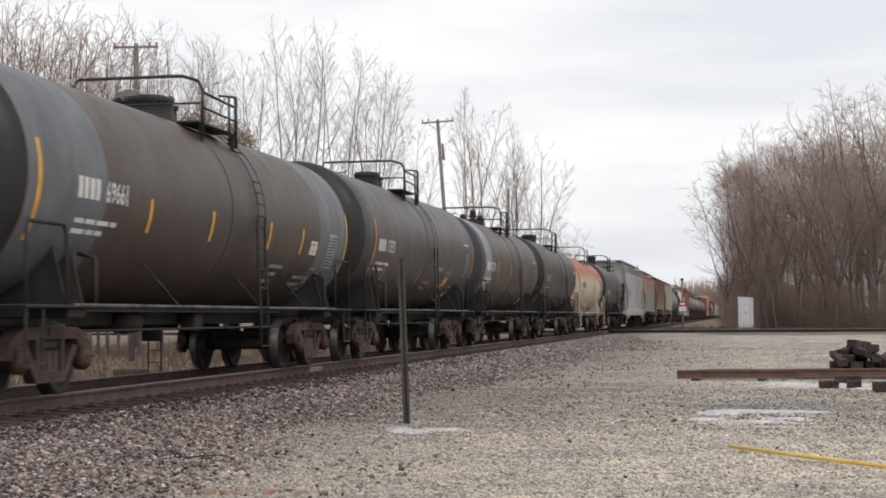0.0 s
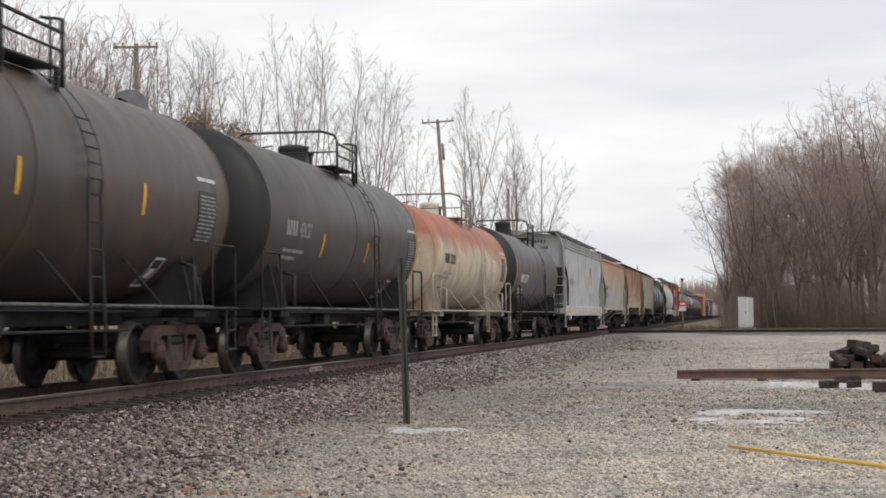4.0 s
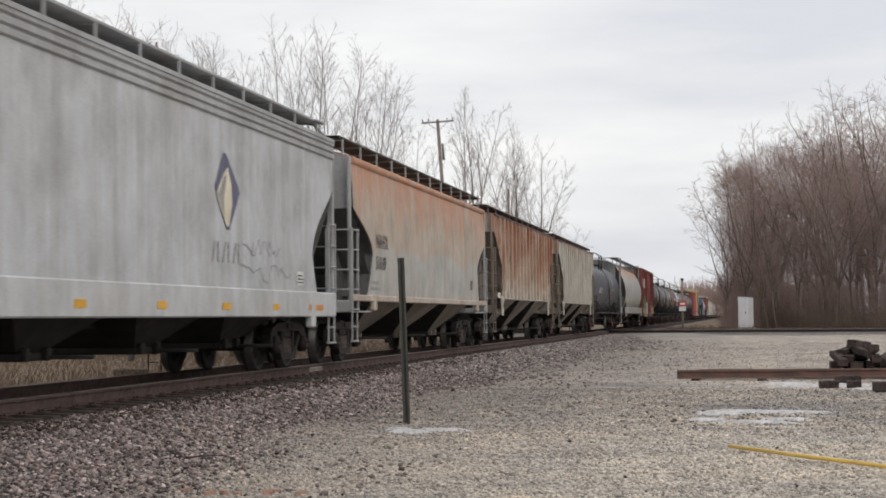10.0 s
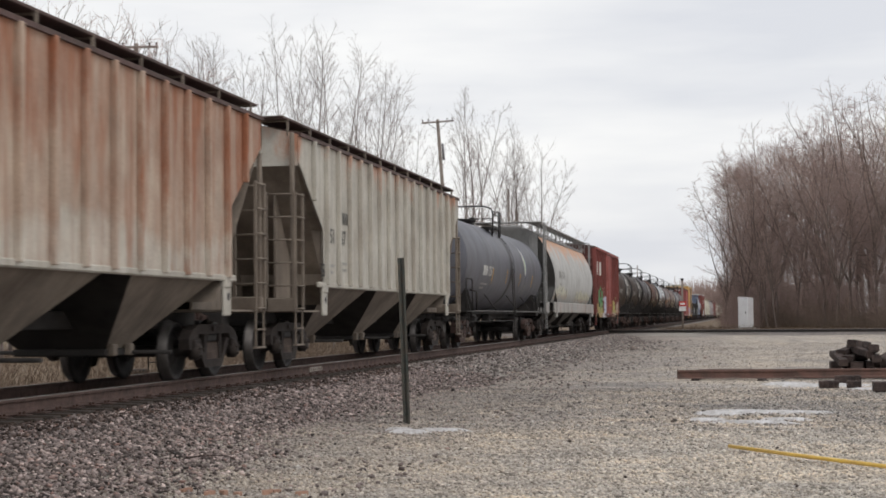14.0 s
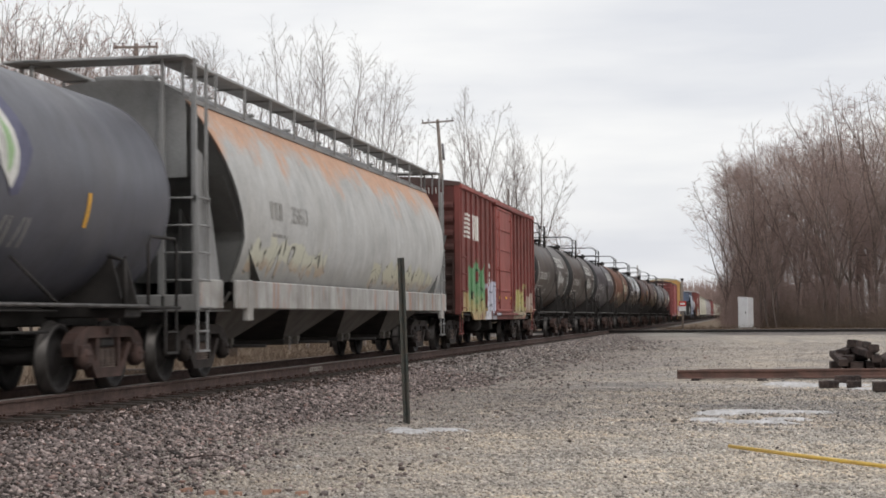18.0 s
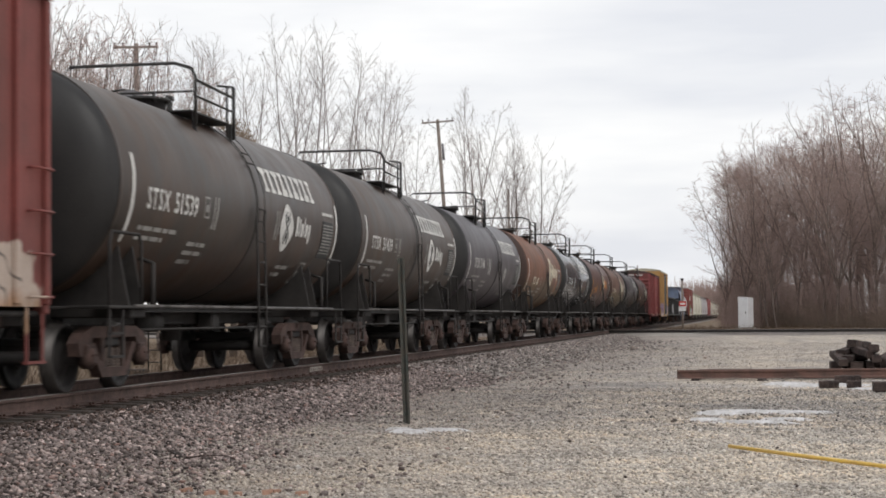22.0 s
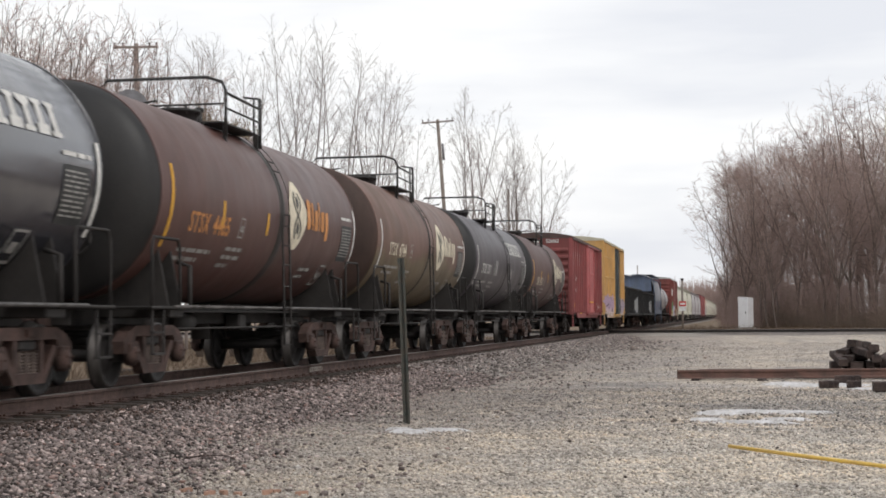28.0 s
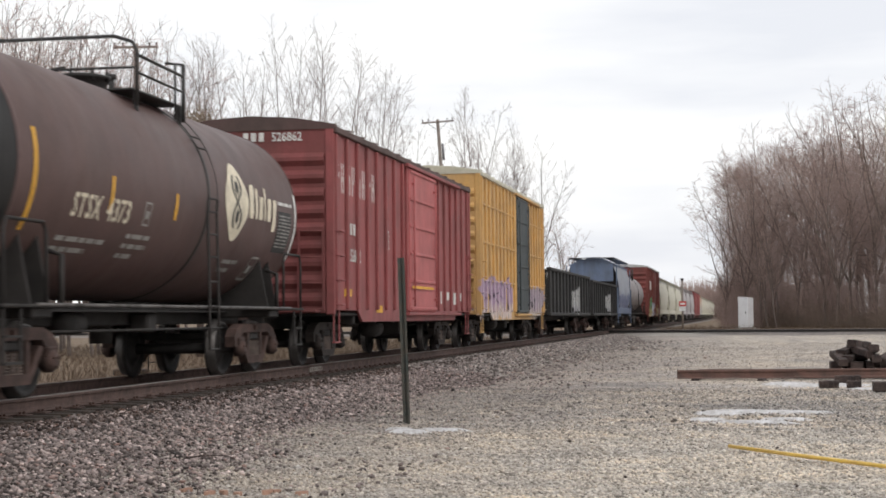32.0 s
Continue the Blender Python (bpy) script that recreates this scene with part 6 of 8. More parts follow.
def scrawl(d, rng, y0, y1, z, h, step=0.11, w=0.016, slot=GREYM):
    """A thin hand-drawn line that loops along the side, as unreadable as in life."""
    y, pts = y0, []
    while y < y1:
        pts.append((y + rng.uniform(-0.10, 0.10), z + h * rng.uniform(-0.5, 0.5)))
        y += step * rng.uniform(0.5, 1.5)
    d.begin("spray_line")
    for (a, b), (c, e) in zip(pts, pts[1:]):
        ln = math.hypot(c - a, e - b) or 1.0
        oy, oz = -(e - b) / ln * w / 2, (c - a) / ln * w / 2
        d.poly([(a - oy, b - oz), (c - oy, e - oz), (c + oy, e + oz), (a + oy, b + oz)], slot)


def diamond_mark(d, rng):
    y, z = 2.67, 2.72
    d.begin("diamond_badge")
    d.poly([(y - 0.58, z + 0.02), (y - 0.42, z - 0.20), (y - 0.05, z - 0.56), (y + 0.08, z - 0.56), (y + 0.58, z + 0.0), (y + 0.50, z + 0.10), (y - 0.08, z + 0.54), (y - 0.18, z + 0.54)], BLUEM)
    d.begin("leaf")
    d.poly([(y - 0.50, z - 0.04), (y - 0.38, z - 0.24), (y - 0.04, z - 0.53), (y + 0.05, z - 0.50), (y + 0.20, z - 0.20), (y + 0.16, z + 0.10), (y + 0.0, z + 0.34), (y - 0.16, z + 0.26)], CREAM, 0.013)
    d.begin("leaf_half")
    d.poly([(y - 0.44, z - 0.06), (y - 0.34, z - 0.22), (y - 0.16, z - 0.38), (y - 0.20, z - 0.14), (y - 0.06, z + 0.22), (y - 0.14, z + 0.22)], GREYM, 0.016)
    d.begin("lettering")
    for q in (1.95, 2.42, 2.90):
        d.begin("mark_letter")
        for o, lean in ((0.0, 0.13), (0.26, 0.0)):
            d.rect(q + o, q + o + 0.055, 1.68, 1.98, GREYM, 0.007, lean)
    scrawl(d, rng, 3.45, 5.5, 1.95, 0.28)
    scrawl(d, rng, 3.15, 6.2, 1.58, 0.30)
    scrawl(d, rng, 3.3, 5.2, 1.09, 0.20)
    d.panel(6.38, 6.80, 1.42, 1.66, rng, WHITE, BLACKM)
    d.begin("lettering")
    d.blocks(-7.0, 2.22, [0.2] * 4, 0.30, 0.3, GREYM)
    d.text("11143", -5.7, 2.22, 0.30, GREYM)
    d.lines(-6.8, 1.9, [1.0, 0.8], rng, slot=GREYM)
    for q, w in ((-8.2, 0.7), (-5.6, 0.34), (-2.9, 0.34), (-0.3, 0.34), (2.3, 0.40), (4.86, 0.34), (7.0, 0.95)):
        d.begin("reflector")
        d.rect(q, q + w, 1.01, 1.11, YELLOW if w < 0.6 else ORANGEM, 0.045)


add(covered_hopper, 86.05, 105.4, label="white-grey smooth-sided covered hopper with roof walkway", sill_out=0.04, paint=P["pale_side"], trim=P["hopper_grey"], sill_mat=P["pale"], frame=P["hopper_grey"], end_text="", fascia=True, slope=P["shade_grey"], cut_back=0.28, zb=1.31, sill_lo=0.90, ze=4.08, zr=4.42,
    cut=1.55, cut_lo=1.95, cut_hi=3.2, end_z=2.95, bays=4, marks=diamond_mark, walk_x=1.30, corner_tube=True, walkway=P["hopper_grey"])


def peach_marks(d, rng):
    d.text("NAHX", -6.3, 2.30, 0.28, BLACKM, 0.92)
    d.text("516189", -6.32, 1.86, 0.27, BLACKM)
    d.lines(-6.75, 1.56, [0.7, 0.9], rng, slot=GREYM)
    d.panel(5.4, 5.75, 1.62, 1.86, rng, BLACKM, WHITE)


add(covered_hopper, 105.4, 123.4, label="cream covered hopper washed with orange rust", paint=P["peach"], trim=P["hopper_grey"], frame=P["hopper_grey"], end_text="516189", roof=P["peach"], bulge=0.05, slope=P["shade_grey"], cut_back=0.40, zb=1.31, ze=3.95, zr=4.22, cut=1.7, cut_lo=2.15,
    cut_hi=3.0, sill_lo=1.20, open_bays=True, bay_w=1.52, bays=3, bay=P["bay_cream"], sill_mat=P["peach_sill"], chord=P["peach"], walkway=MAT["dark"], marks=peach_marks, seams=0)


def ribbed_marks(number):
    def draw(d, rng):
        d.blocks(-4.98, 2.62, [0.10] * 4, 0.22, 0.55, BLACKM)
        d.text(number[:2], -5.78, 2.24, 0.26, BLACKM, 1.0)
        d.text(number[2:], -4.96, 2.24, 0.26, BLACKM, 1.0)
        d.frame_box(-6.42, -6.18, 1.62, 1.84, 0.03, BLACKM)
        d.lines(-5.85, 1.80, [0.42, 0.35], rng, slot=GREYM)
        d.lines(-5.06, 1.86, [0.55, 0.55], rng, slot=GREYM)
    return draw


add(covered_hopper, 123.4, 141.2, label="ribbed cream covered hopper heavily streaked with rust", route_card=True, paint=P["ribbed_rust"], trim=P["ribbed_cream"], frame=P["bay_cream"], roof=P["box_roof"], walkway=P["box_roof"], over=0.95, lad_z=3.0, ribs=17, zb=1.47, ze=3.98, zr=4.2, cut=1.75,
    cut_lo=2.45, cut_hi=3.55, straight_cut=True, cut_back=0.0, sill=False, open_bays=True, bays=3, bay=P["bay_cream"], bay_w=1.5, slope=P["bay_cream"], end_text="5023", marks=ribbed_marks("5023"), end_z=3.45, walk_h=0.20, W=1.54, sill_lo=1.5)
add(covered_hopper, 141.2, 159.1, label="ribbed grey-cream covered hopper with light rust", paint=P["ribbed_cream"], trim=P["ribbed_cream"], frame=P["bay_cream"], roof=P["box_roof"], walkway=P["box_roof"], over=0.95, lad_z=3.0, ribs=17, zb=1.47, ze=3.98, zr=4.2, cut=1.75, cut_lo=2.45,
    cut_hi=3.55, straight_cut=True, cut_back=0.0, sill=False, open_bays=True, bays=3, bay=P["bay_cream"], bay_w=1.5, slope=P["bay_cream"], marks=ribbed_marks("5147"), end_z=3.45, walk_h=0.20, W=1.54, sill_lo=1.5)


def leaf_marks(d, rng):
    y, z = 3.83, 2.72
    d.begin("diamond_badge")
    d.poly([(y - 0.50, z + 0.22), (y - 0.40, z + 0.0), (y - 0.02, z - 0.55), (y + 0.14, z - 0.52), (y + 0.50, z - 0.02), (y + 0.46, z + 0.16), (y + 0.04, z + 0.66), (y - 0.12, z + 0.65)], BLUEM)
    y -= 0.17
    d.begin("leaf")
    d.poly([(y - 0.12, z + 0.56), (y + 0.10, z + 0.40), (y + 0.28, z + 0.16), (y + 0.33, z - 0.08), (y + 0.26, z - 0.30), (y + 0.12, z - 0.48), (y - 0.12, z - 0.26), (y - 0.24, z + 0.08)], WHITE, 0.013)
    d.begin("leaf_half")
    d.poly([(y - 0.02, z + 0.30), (y + 0.16, z + 0.14), (y + 0.21, z - 0.06), (y + 0.12, z - 0.24), (y + 0.01, z - 0.33), (y + 0.03, z + 0.0)], GREENM, 0.016)
    d.begin("leaf_vein")
    d.poly([(y - 0.14, z + 0.30), (y - 0.03, z + 0.05), (y - 0.01, z - 0.30), (y - 0.07, z + 0.0)], GREYM, 0.017)
    d.begin("lettering")
    for q in (3.28, 3.72, 4.16):
        d.begin("mark_letter")
        for o, lean in ((0.0, 0.10), (0.22, 0.0)):
            d.rect(q + o, q + o + 0.05, 1.66, 1.98, GREYM, 0.007, lean)
    d.begin("lettering")
    d.blocks(-5.5, 2.12, [0.16] * 4, 0.28, 0.3, WHITE)
    d.text("12517", -4.5, 2.12, 0.28, WHITE)
    d.lines(-5.4, 1.84, [1.2, 0.8], rng, slot=GREYM)


add(tank_car, 159.1, 178.0, label="long blue-grey tank car with pale leaf badge", r=1.43, zc=2.46, paint=P["leaf_blue"], half=8.5, stripes=[(-3.6, 1.9, 2.35), (-0.55, 1.95, 2.4), (2.65, 1.95, 2.35), (5.87, 1.95, 2.35)], ladder_y=0.38, dome="low",
    marks=leaf_marks, seams=(0.38,), seam_w=0.22, seam_mat=P["black"])


def belly_marks(d, rng):
    d.blocks(-6.7, 2.42, [0.2] * 3, 0.28, 0.25, GREYM)
    d.text("350513", -5.5, 2.42, 0.28, GREYM)
    d.lines(-6.6, 2.15, [0.9], rng, slot=GREYM)
    for k in range(6):
        d.begin("reflector")
        d.rect(-8.0 + k * 3, -7.85 + k * 3, 1.12, 1.28, GREYM)


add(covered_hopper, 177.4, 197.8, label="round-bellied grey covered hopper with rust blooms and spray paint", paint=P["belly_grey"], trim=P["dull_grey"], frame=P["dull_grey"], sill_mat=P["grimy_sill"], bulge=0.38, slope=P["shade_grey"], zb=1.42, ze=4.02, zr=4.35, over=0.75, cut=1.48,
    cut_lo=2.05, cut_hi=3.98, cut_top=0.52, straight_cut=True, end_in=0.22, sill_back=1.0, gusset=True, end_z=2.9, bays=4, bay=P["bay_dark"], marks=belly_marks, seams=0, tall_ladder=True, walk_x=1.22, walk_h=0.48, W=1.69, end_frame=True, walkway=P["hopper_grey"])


def bars_logo(d, rng):
    for y, z in ((-2.75, 2.3), (-2.7, 2.05), (-2.7, 1.85)):
        d.begin("paper_label")
        d.rect(y, y + 0.28, z, z + 0.14, WHITE)
    for y in (-1.5, -0.2, 0.95):
        d.begin("reflector")
        d.rect(y, y + 0.35, 1.42, 1.50, YELLOW, 0.13)


add(boxcar, 197.85, 215.15, label="oxide-red ribbed boxcar with white bar logo and spray-painted lower panels", paint=P["box_red"], door=P["box_red_door"], roof=P["box_roof"], ze=4.36, zr=4.58, doors=(-1.65, 1.38), marks=bars_logo, end_number="406111", over=0.97, end=P["box_end"], chord=P["box_red_door"], end_ribs=8)
SYRUP = [
    ("syrup_brown", "51539", True, False, "dark brown-black syrup tank car with white serif word"),
    ("syrup_brown", "51439", True, False, "dark brown syrup tank car with white serif word and small badge"),
    ("syrup_grey", "3196", True, False, "grey-black syrup tank car with faded white serif word"),
    ("syrup_rust", "4607", False, True, "rust-brown syrup tank car with cream oval badge"),
    ("syrup_shine", "3267", True, False, "glossy black syrup tank car with white serif word"),
    ("syrup_maroon", "4465", False, True, "maroon-brown syrup tank car with cream oval badge"),
    ("syrup_olive", "4744", False, True, "brown-olive syrup tank car with cream oval badge"),
    ("syrup_grey", "3211", True, False, "grey-black syrup tank car with white serif word and bars"),
    ("syrup_umber", "4373", False, True, "umber-black syrup tank car with cream oval badge and yellow stripes"),
]
for k, (col, num, words, badge, label) in enumerate(SYRUP):
    a = 215.54 + 12.785 * k
    grey = col in ("syrup_grey", "syrup_shine")
    num_c = ORANGEM if col == "syrup_maroon" else (CREAM if badge else WHITE)
    add(tank_car, a, a + 12.785, label=label, r=1.46, zc=2.60, paint=P[col], head=P["rust_head"] if col in ("syrup_rust", "syrup_olive") else P["black"], half=5.37, ladder_y=0.8 if k > 6 else 0.3, seams=(0.8 if k > 6 else 0.3,), seam_w=0.16 if k in (1, 4, 5) else 0.06,
        seam_mat=P["soot"], marks=syrup(num, {0: -4.45, 1: -4.45, 3: -3.5, 8: -3.85}.get(k, -4.15), words, badge, grey, {5: 1.2, 8: 2.1}.get(k, 1.75), num_c, {3: 2.06, 5: 2.10, 6: 2.24, 7: 2.18, 8: 2.07}.get(k, 2.30)), dome="low", rail_h=0.62, platform_l=1.75, braces=(),
        stripes=[(-2.75, 2.2, 2.6), (-0.5, 2.2, 2.55)] if k in (5, 8) else (), end_stripes=[(-4.95, YELLOW if k in (5, 8) else WHITE), (5.3, WHITE)] if k != 3 else [(-4.95, WHITE)], truck=1.75,
        truck_b={0: 2.45, 1: 2.28, 2: 2.05}.get(k, 2.15))


def old_word(d, rng):
    d.blocks(-6.2, 2.45, [0.18] * 3, 0.22, 0.4, WHITE)
    d.text("526862", -6.2, 1.95, 0.24, WHITE)
    d.frame_box(-3.1, -2.75, 2.3, 2.7, 0.03, WHITE)
    d.begin("reflector")
    d.rect(-6.7, -6.1, 1.28, 1.42, YELLOW)
    d.begin("reflector")
    d.rect(-4.0, -3.4, 0.98, 1.12, YELLOW)
    d.begin("reflector")
    d.rect(-0.9, 1.6, 1.52, 1.58, YELLOW, 0.13)
    for k in range(4):
        d.begin("paper_label")
        d.rect(3.0 + k * 1.0, 3.35 + k * 1.0, 1.2 + 0.1 * (k % 2), 1.5, WHITE)


add(boxcar, 330.65, 347.7, label="faded red exterior-post boxcar with white lettering", paint=P["faded_red"], door=P["pink_red"], roof=P["box_roof"], ze=4.33, zr=4.56, doors=(-0.9, 2.2), marks=old_word, end_number="526862", over=1.05, end=P["red_end"])
add(boxcar, 347.7, 364.6, label="tall yellow boxcar with dark door and spray paint", paint=P["box_yellow"], door=P["green_black"], roof=P["cream_hop"], end=P["box_yellow"], ze=4.98, zr=5.2, zb=1.0, doors=(-0.2, 2.6), rib_step=0.75, rows=(1.9, 3.0, 4.1), over=1.0)
add(gondola, 364.6, 383.0, label="black gondola with white spray paint", paint=P["gon"])
add(gondola, 383.0, 400.6, label="plain black gondola in the freight train", paint=P["gon"], ze=2.62)
add(covered_hopper, 400.6, 413.8, label="short blue-ended grey covered hopper", paint=P["blue_grey"], trim=P["blue_end"], roof=P["blue_end"], zb=1.35, ze=3.95, zr=4.35, bulge=0.18, cut=1.4, cut_lo=1.8, cut_hi=3.9, bays=2, W=1.58)
add(tank_car, 413.8, 432.2, label="light grey tank car in the freight train", r=1.40, zc=2.5, paint=P["tank_grey"], inset=1.3)
add(boxcar, 432.2, 452.5, label="red boxcar with pale roof and white logo", paint=P["box_red"], roof=P["pale"], ze=4.75, zr=4.95, over=1.1, marks=bars_logo)
s = 452.5
for kind, col, n, ln, label in ((covered_hopper, "cream_hop", 3, 19.2, "cream covered hopper far down the train"), (covered_hopper, "pink_grey", 3, 18.4, "mauve-grey covered hopper far down the train"), (boxcar, "faded_red", 2, 17.5, "faded red boxcar far down the train"),
                                (covered_hopper, "peach", 1, 18.0, "orange-cream covered hopper far down the train"), (covered_hopper, "cream_hop", 8, 18.8, "cream covered hopper far down the track")):
    for k in range(n):
        if kind is boxcar:
            add(boxcar, s, s + ln, label=label, paint=P[col], roof=P["box_roof"], ze=4.6, zr=4.8)
        else:
            add(covered_hopper, s, s + ln, label=label, paint=P[col], roof=P["hopper_grey"], bulge=0.15, ze=4.05, zr=4.35)
        s += ln
# ---- things in the yard ----
MAT["post"] = surface("green_black_post_paint", (0.045, 0.055, 0.05), (0.09, 0.075, 0.06), 9, 0.6, 0.3)
MAT["pipe"] = surface("yellow_pipe_plastic", (0.85, 0.58, 0.10), (0.72, 0.46, 0.10), 3, 0.30)
MAT["old_tie"] = surface("weathered_black_tie", (0.085, 0.058, 0.050), (0.030, 0.023, 0.022), 5, 0.95, 0, 0.8, 50, 0.03)
MAT["scrap_rail"] = surface("red_rust_scrap_rail", (0.165, 0.09, 0.072), (0.085, 0.058, 0.05), 3, 0.9, 0, 0.4)
MAT["cabinet"] = surface("white_cabinet_paint", (0.82, 0.83, 0.85), (0.74, 0.74, 0.76), 2, 0.5)
MAT["pole"] = surface("weathered_pole_wood", (0.28, 0.235, 0.205), (0.18, 0.15, 0.13), 2, 0.9, 0, 0.5, 20)
MAT["insulator"] = surface("brown_insulator", (0.09, 0.06, 0.05), (0.05, 0.04, 0.04), 20, 0.35)
MAT["sign_red"] = plain("red_sign", (0.55, 0.035, 0.03))
MAT["sign_white"] = plain("white_sign", (0.8, 0.8, 0.8))
MAT["mast"] = surface("grey_signal_paint", (0.23, 0.23, 0.25), (0.15, 0.145, 0.15), 3, 0.6)
MAT["concrete"] = surface("pale_concrete", (0.42, 0.41, 0.39), (0.30, 0.29, 0.27), 3, 0.9, 0, 0.5)
MAT["crust"] = surface("white_lime_crust", (0.66, 0.65, 0.66), (0.40, 0.38, 0.37), 6, 0.9, 0, 0.6, 30, 0.02, world_space=True)
MAT["brick"] = surface("orange_brick_scrap", (0.42, 0.25, 0.18), (0.30, 0.19, 0.14), 9, 0.9, 0, 0.4)

# channel post
g = Geo()
prof = [(-0.044, -0.012), (-0.044, -0.006), (-0.022, -0.006), (-0.018, 0.030), (0.018, 0.030), (0.022, -0.006), (0.044, -0.006), (0.044, -0.012), (0.017, -0.012), (0.013, 0.024), (-0.013, 0.024), (-0.017, -0.012)]
g.prism(prof, "z", -0.25, 2.13)
post = part("channel_post", g, MAT["post"])
tagged(post, "dark green steel channel post standing in gravel", "post")
post.matrix_world = Matrix.Translation((4.66, 1.45, 0.0)) @ Matrix.Rotation(radians(-1.6), 4, "Y") @ Matrix.Rotation(radians(12), 4, "Z")
for k in range(14):
    g = Geo()
    g.tube([(0, 0.0305, 0.7 + k * 0.10), (0, 0.034, 0.7 + k * 0.10)], 0.007, 6)
    part("bolt_hole", g, MAT["dark"], post)

# yellow pipe
g = Geo()
g.tube([(8.70, -2.10, 0.045), (9.35, -3.12, 0.040), (10.04, -4.19, 0.042), (10.95, -5.62, 0.040)], 0.020, 10)
tagged(part("plastic_pipe", g, MAT["pipe"]), "bright yellow plastic pipe lying on the gravel", "pipe")

# scrap rails on blocks
for x0, y0, ln, turn, z in ((7.50, 15.75, 6.4, -89.0, 0.215), (7.95, 16.10, 7.5, -90.5, 0.22), (9.9, 15.42, 5.5, -89.3, 0.245)):
    g = Geo()
    n = len(RAIL)
    g.prism(RAIL, "y", 0.0, ln)
    ob = part("scrap_rail", g, MAT["scrap_rail"])
    tagged(ob, "rust-red loose rail lying on wooden blocks", "rail", "scrap rails")
    ob.matrix_world = Matrix.Translation((x0, y0, z)) @ Matrix.Rotation(radians(turn), 4, "Z")


def old_tie(x, y, z, turn, ln=2.4, tilt=0.0, w=0.12, h=0.17, seed=0, name="railway_tie", label="weathered black wooden railway tie"):
    rng = random.Random(seed)
    g = Geo()
    n = 10
    v = []
    for k in range(n + 1):
        t = -ln / 2 + ln * k / n
        a, b = w + rng.uniform(-0.01, 0.012), h / 2 + rng.uniform(-0.008, 0.008)
        e = rng.uniform(-0.03, 0.03) if k in (0, n) else 0
        v += [(t + e, -a + 0.02, -b), (t, a - 0.02, -b), (t, a, -b + 0.02), (t, a, b - 0.02), (t, a - 0.02, b), (t + e, -a + 0.02, b), (t, -a, b - 0.02), (t, -a, -b + 0.02)]
    f = [(k * 8 + j, k * 8 + (j + 1) % 8, (k + 1) * 8 + (j + 1) % 8, (k + 1) * 8 + j) for k in range(n) for j in range(8)]
    g.add(v, f + [tuple(range(8))[::-1], tuple(range(n * 8, n * 8 + 8))])
    ob = part(name, g, MAT["old_tie"])
    tagged(ob, label, "railway tie", "old railway ties")
    ob.matrix_world = Matrix.Translation((x, y, z)) @ Matrix.Rotation(radians(turn), 4, "Z") @ Matrix.Rotation(radians(tilt), 4, "Y")
    return ob


PILE = [(11.12 + 0.275 * k, 0.09, 90 + 9 * math.sin(k * 2.1)) for k in range(10)]
PILE += [(11.20, 0.265, 97), (11.50, 0.27, 80), (11.80, 0.268, 104), (12.08, 0.27, 88), (12.40, 0.265, 70), (12.75, 0.27, 99), (13.1, 0.265, 82), (11.45, 0.43, 70), (11.72, 0.44, 108), (11.98, 0.43, 92), (11.74, 0.595, 62)]
for k, (x, z, turn) in enumerate(PILE):
    old_tie(x, 22.9 + 0.35 * math.sin(k * 2.3), z, turn, 0.9 + 0.2 * (k % 4), 0.0 if z < 0.1 else 9.0 * math.sin(k * 1.7), w=0.11 + 0.02 * math.sin(k * 4.1), h=0.17, seed=k, label="weathered black wooden tie in a jumbled pile")
old_tie(10.40, 12.0, 0.07, 3, 0.34, h=0.14, seed=31, label="short black tie block lying before the scrap rails")
old_tie(10.86, 12.05, 0.065, -6, 0.26, h=0.13, seed=34, label="short black tie block lying before the scrap rails")
old_tie(10.85, 13.6, 0.085, -4, 0.5, seed=32, label="short black tie block lying before the scrap rails")
old_tie(11.75, 10.5, 0.09, 4, 1.35, seed=33, label="short black tie block lying in the gravel")
for k, (x, y) in enumerate(((7.9, 15.9), (9.25, 15.75), (11.0, 15.8), (12.8, 15.8))):
    b_ob2 = old_tie(x, y, 0.018, 88, 1.0, w=0.09, h=0.037, seed=40 + k, name="timber_block", label="flat timber block under the scrap rails")

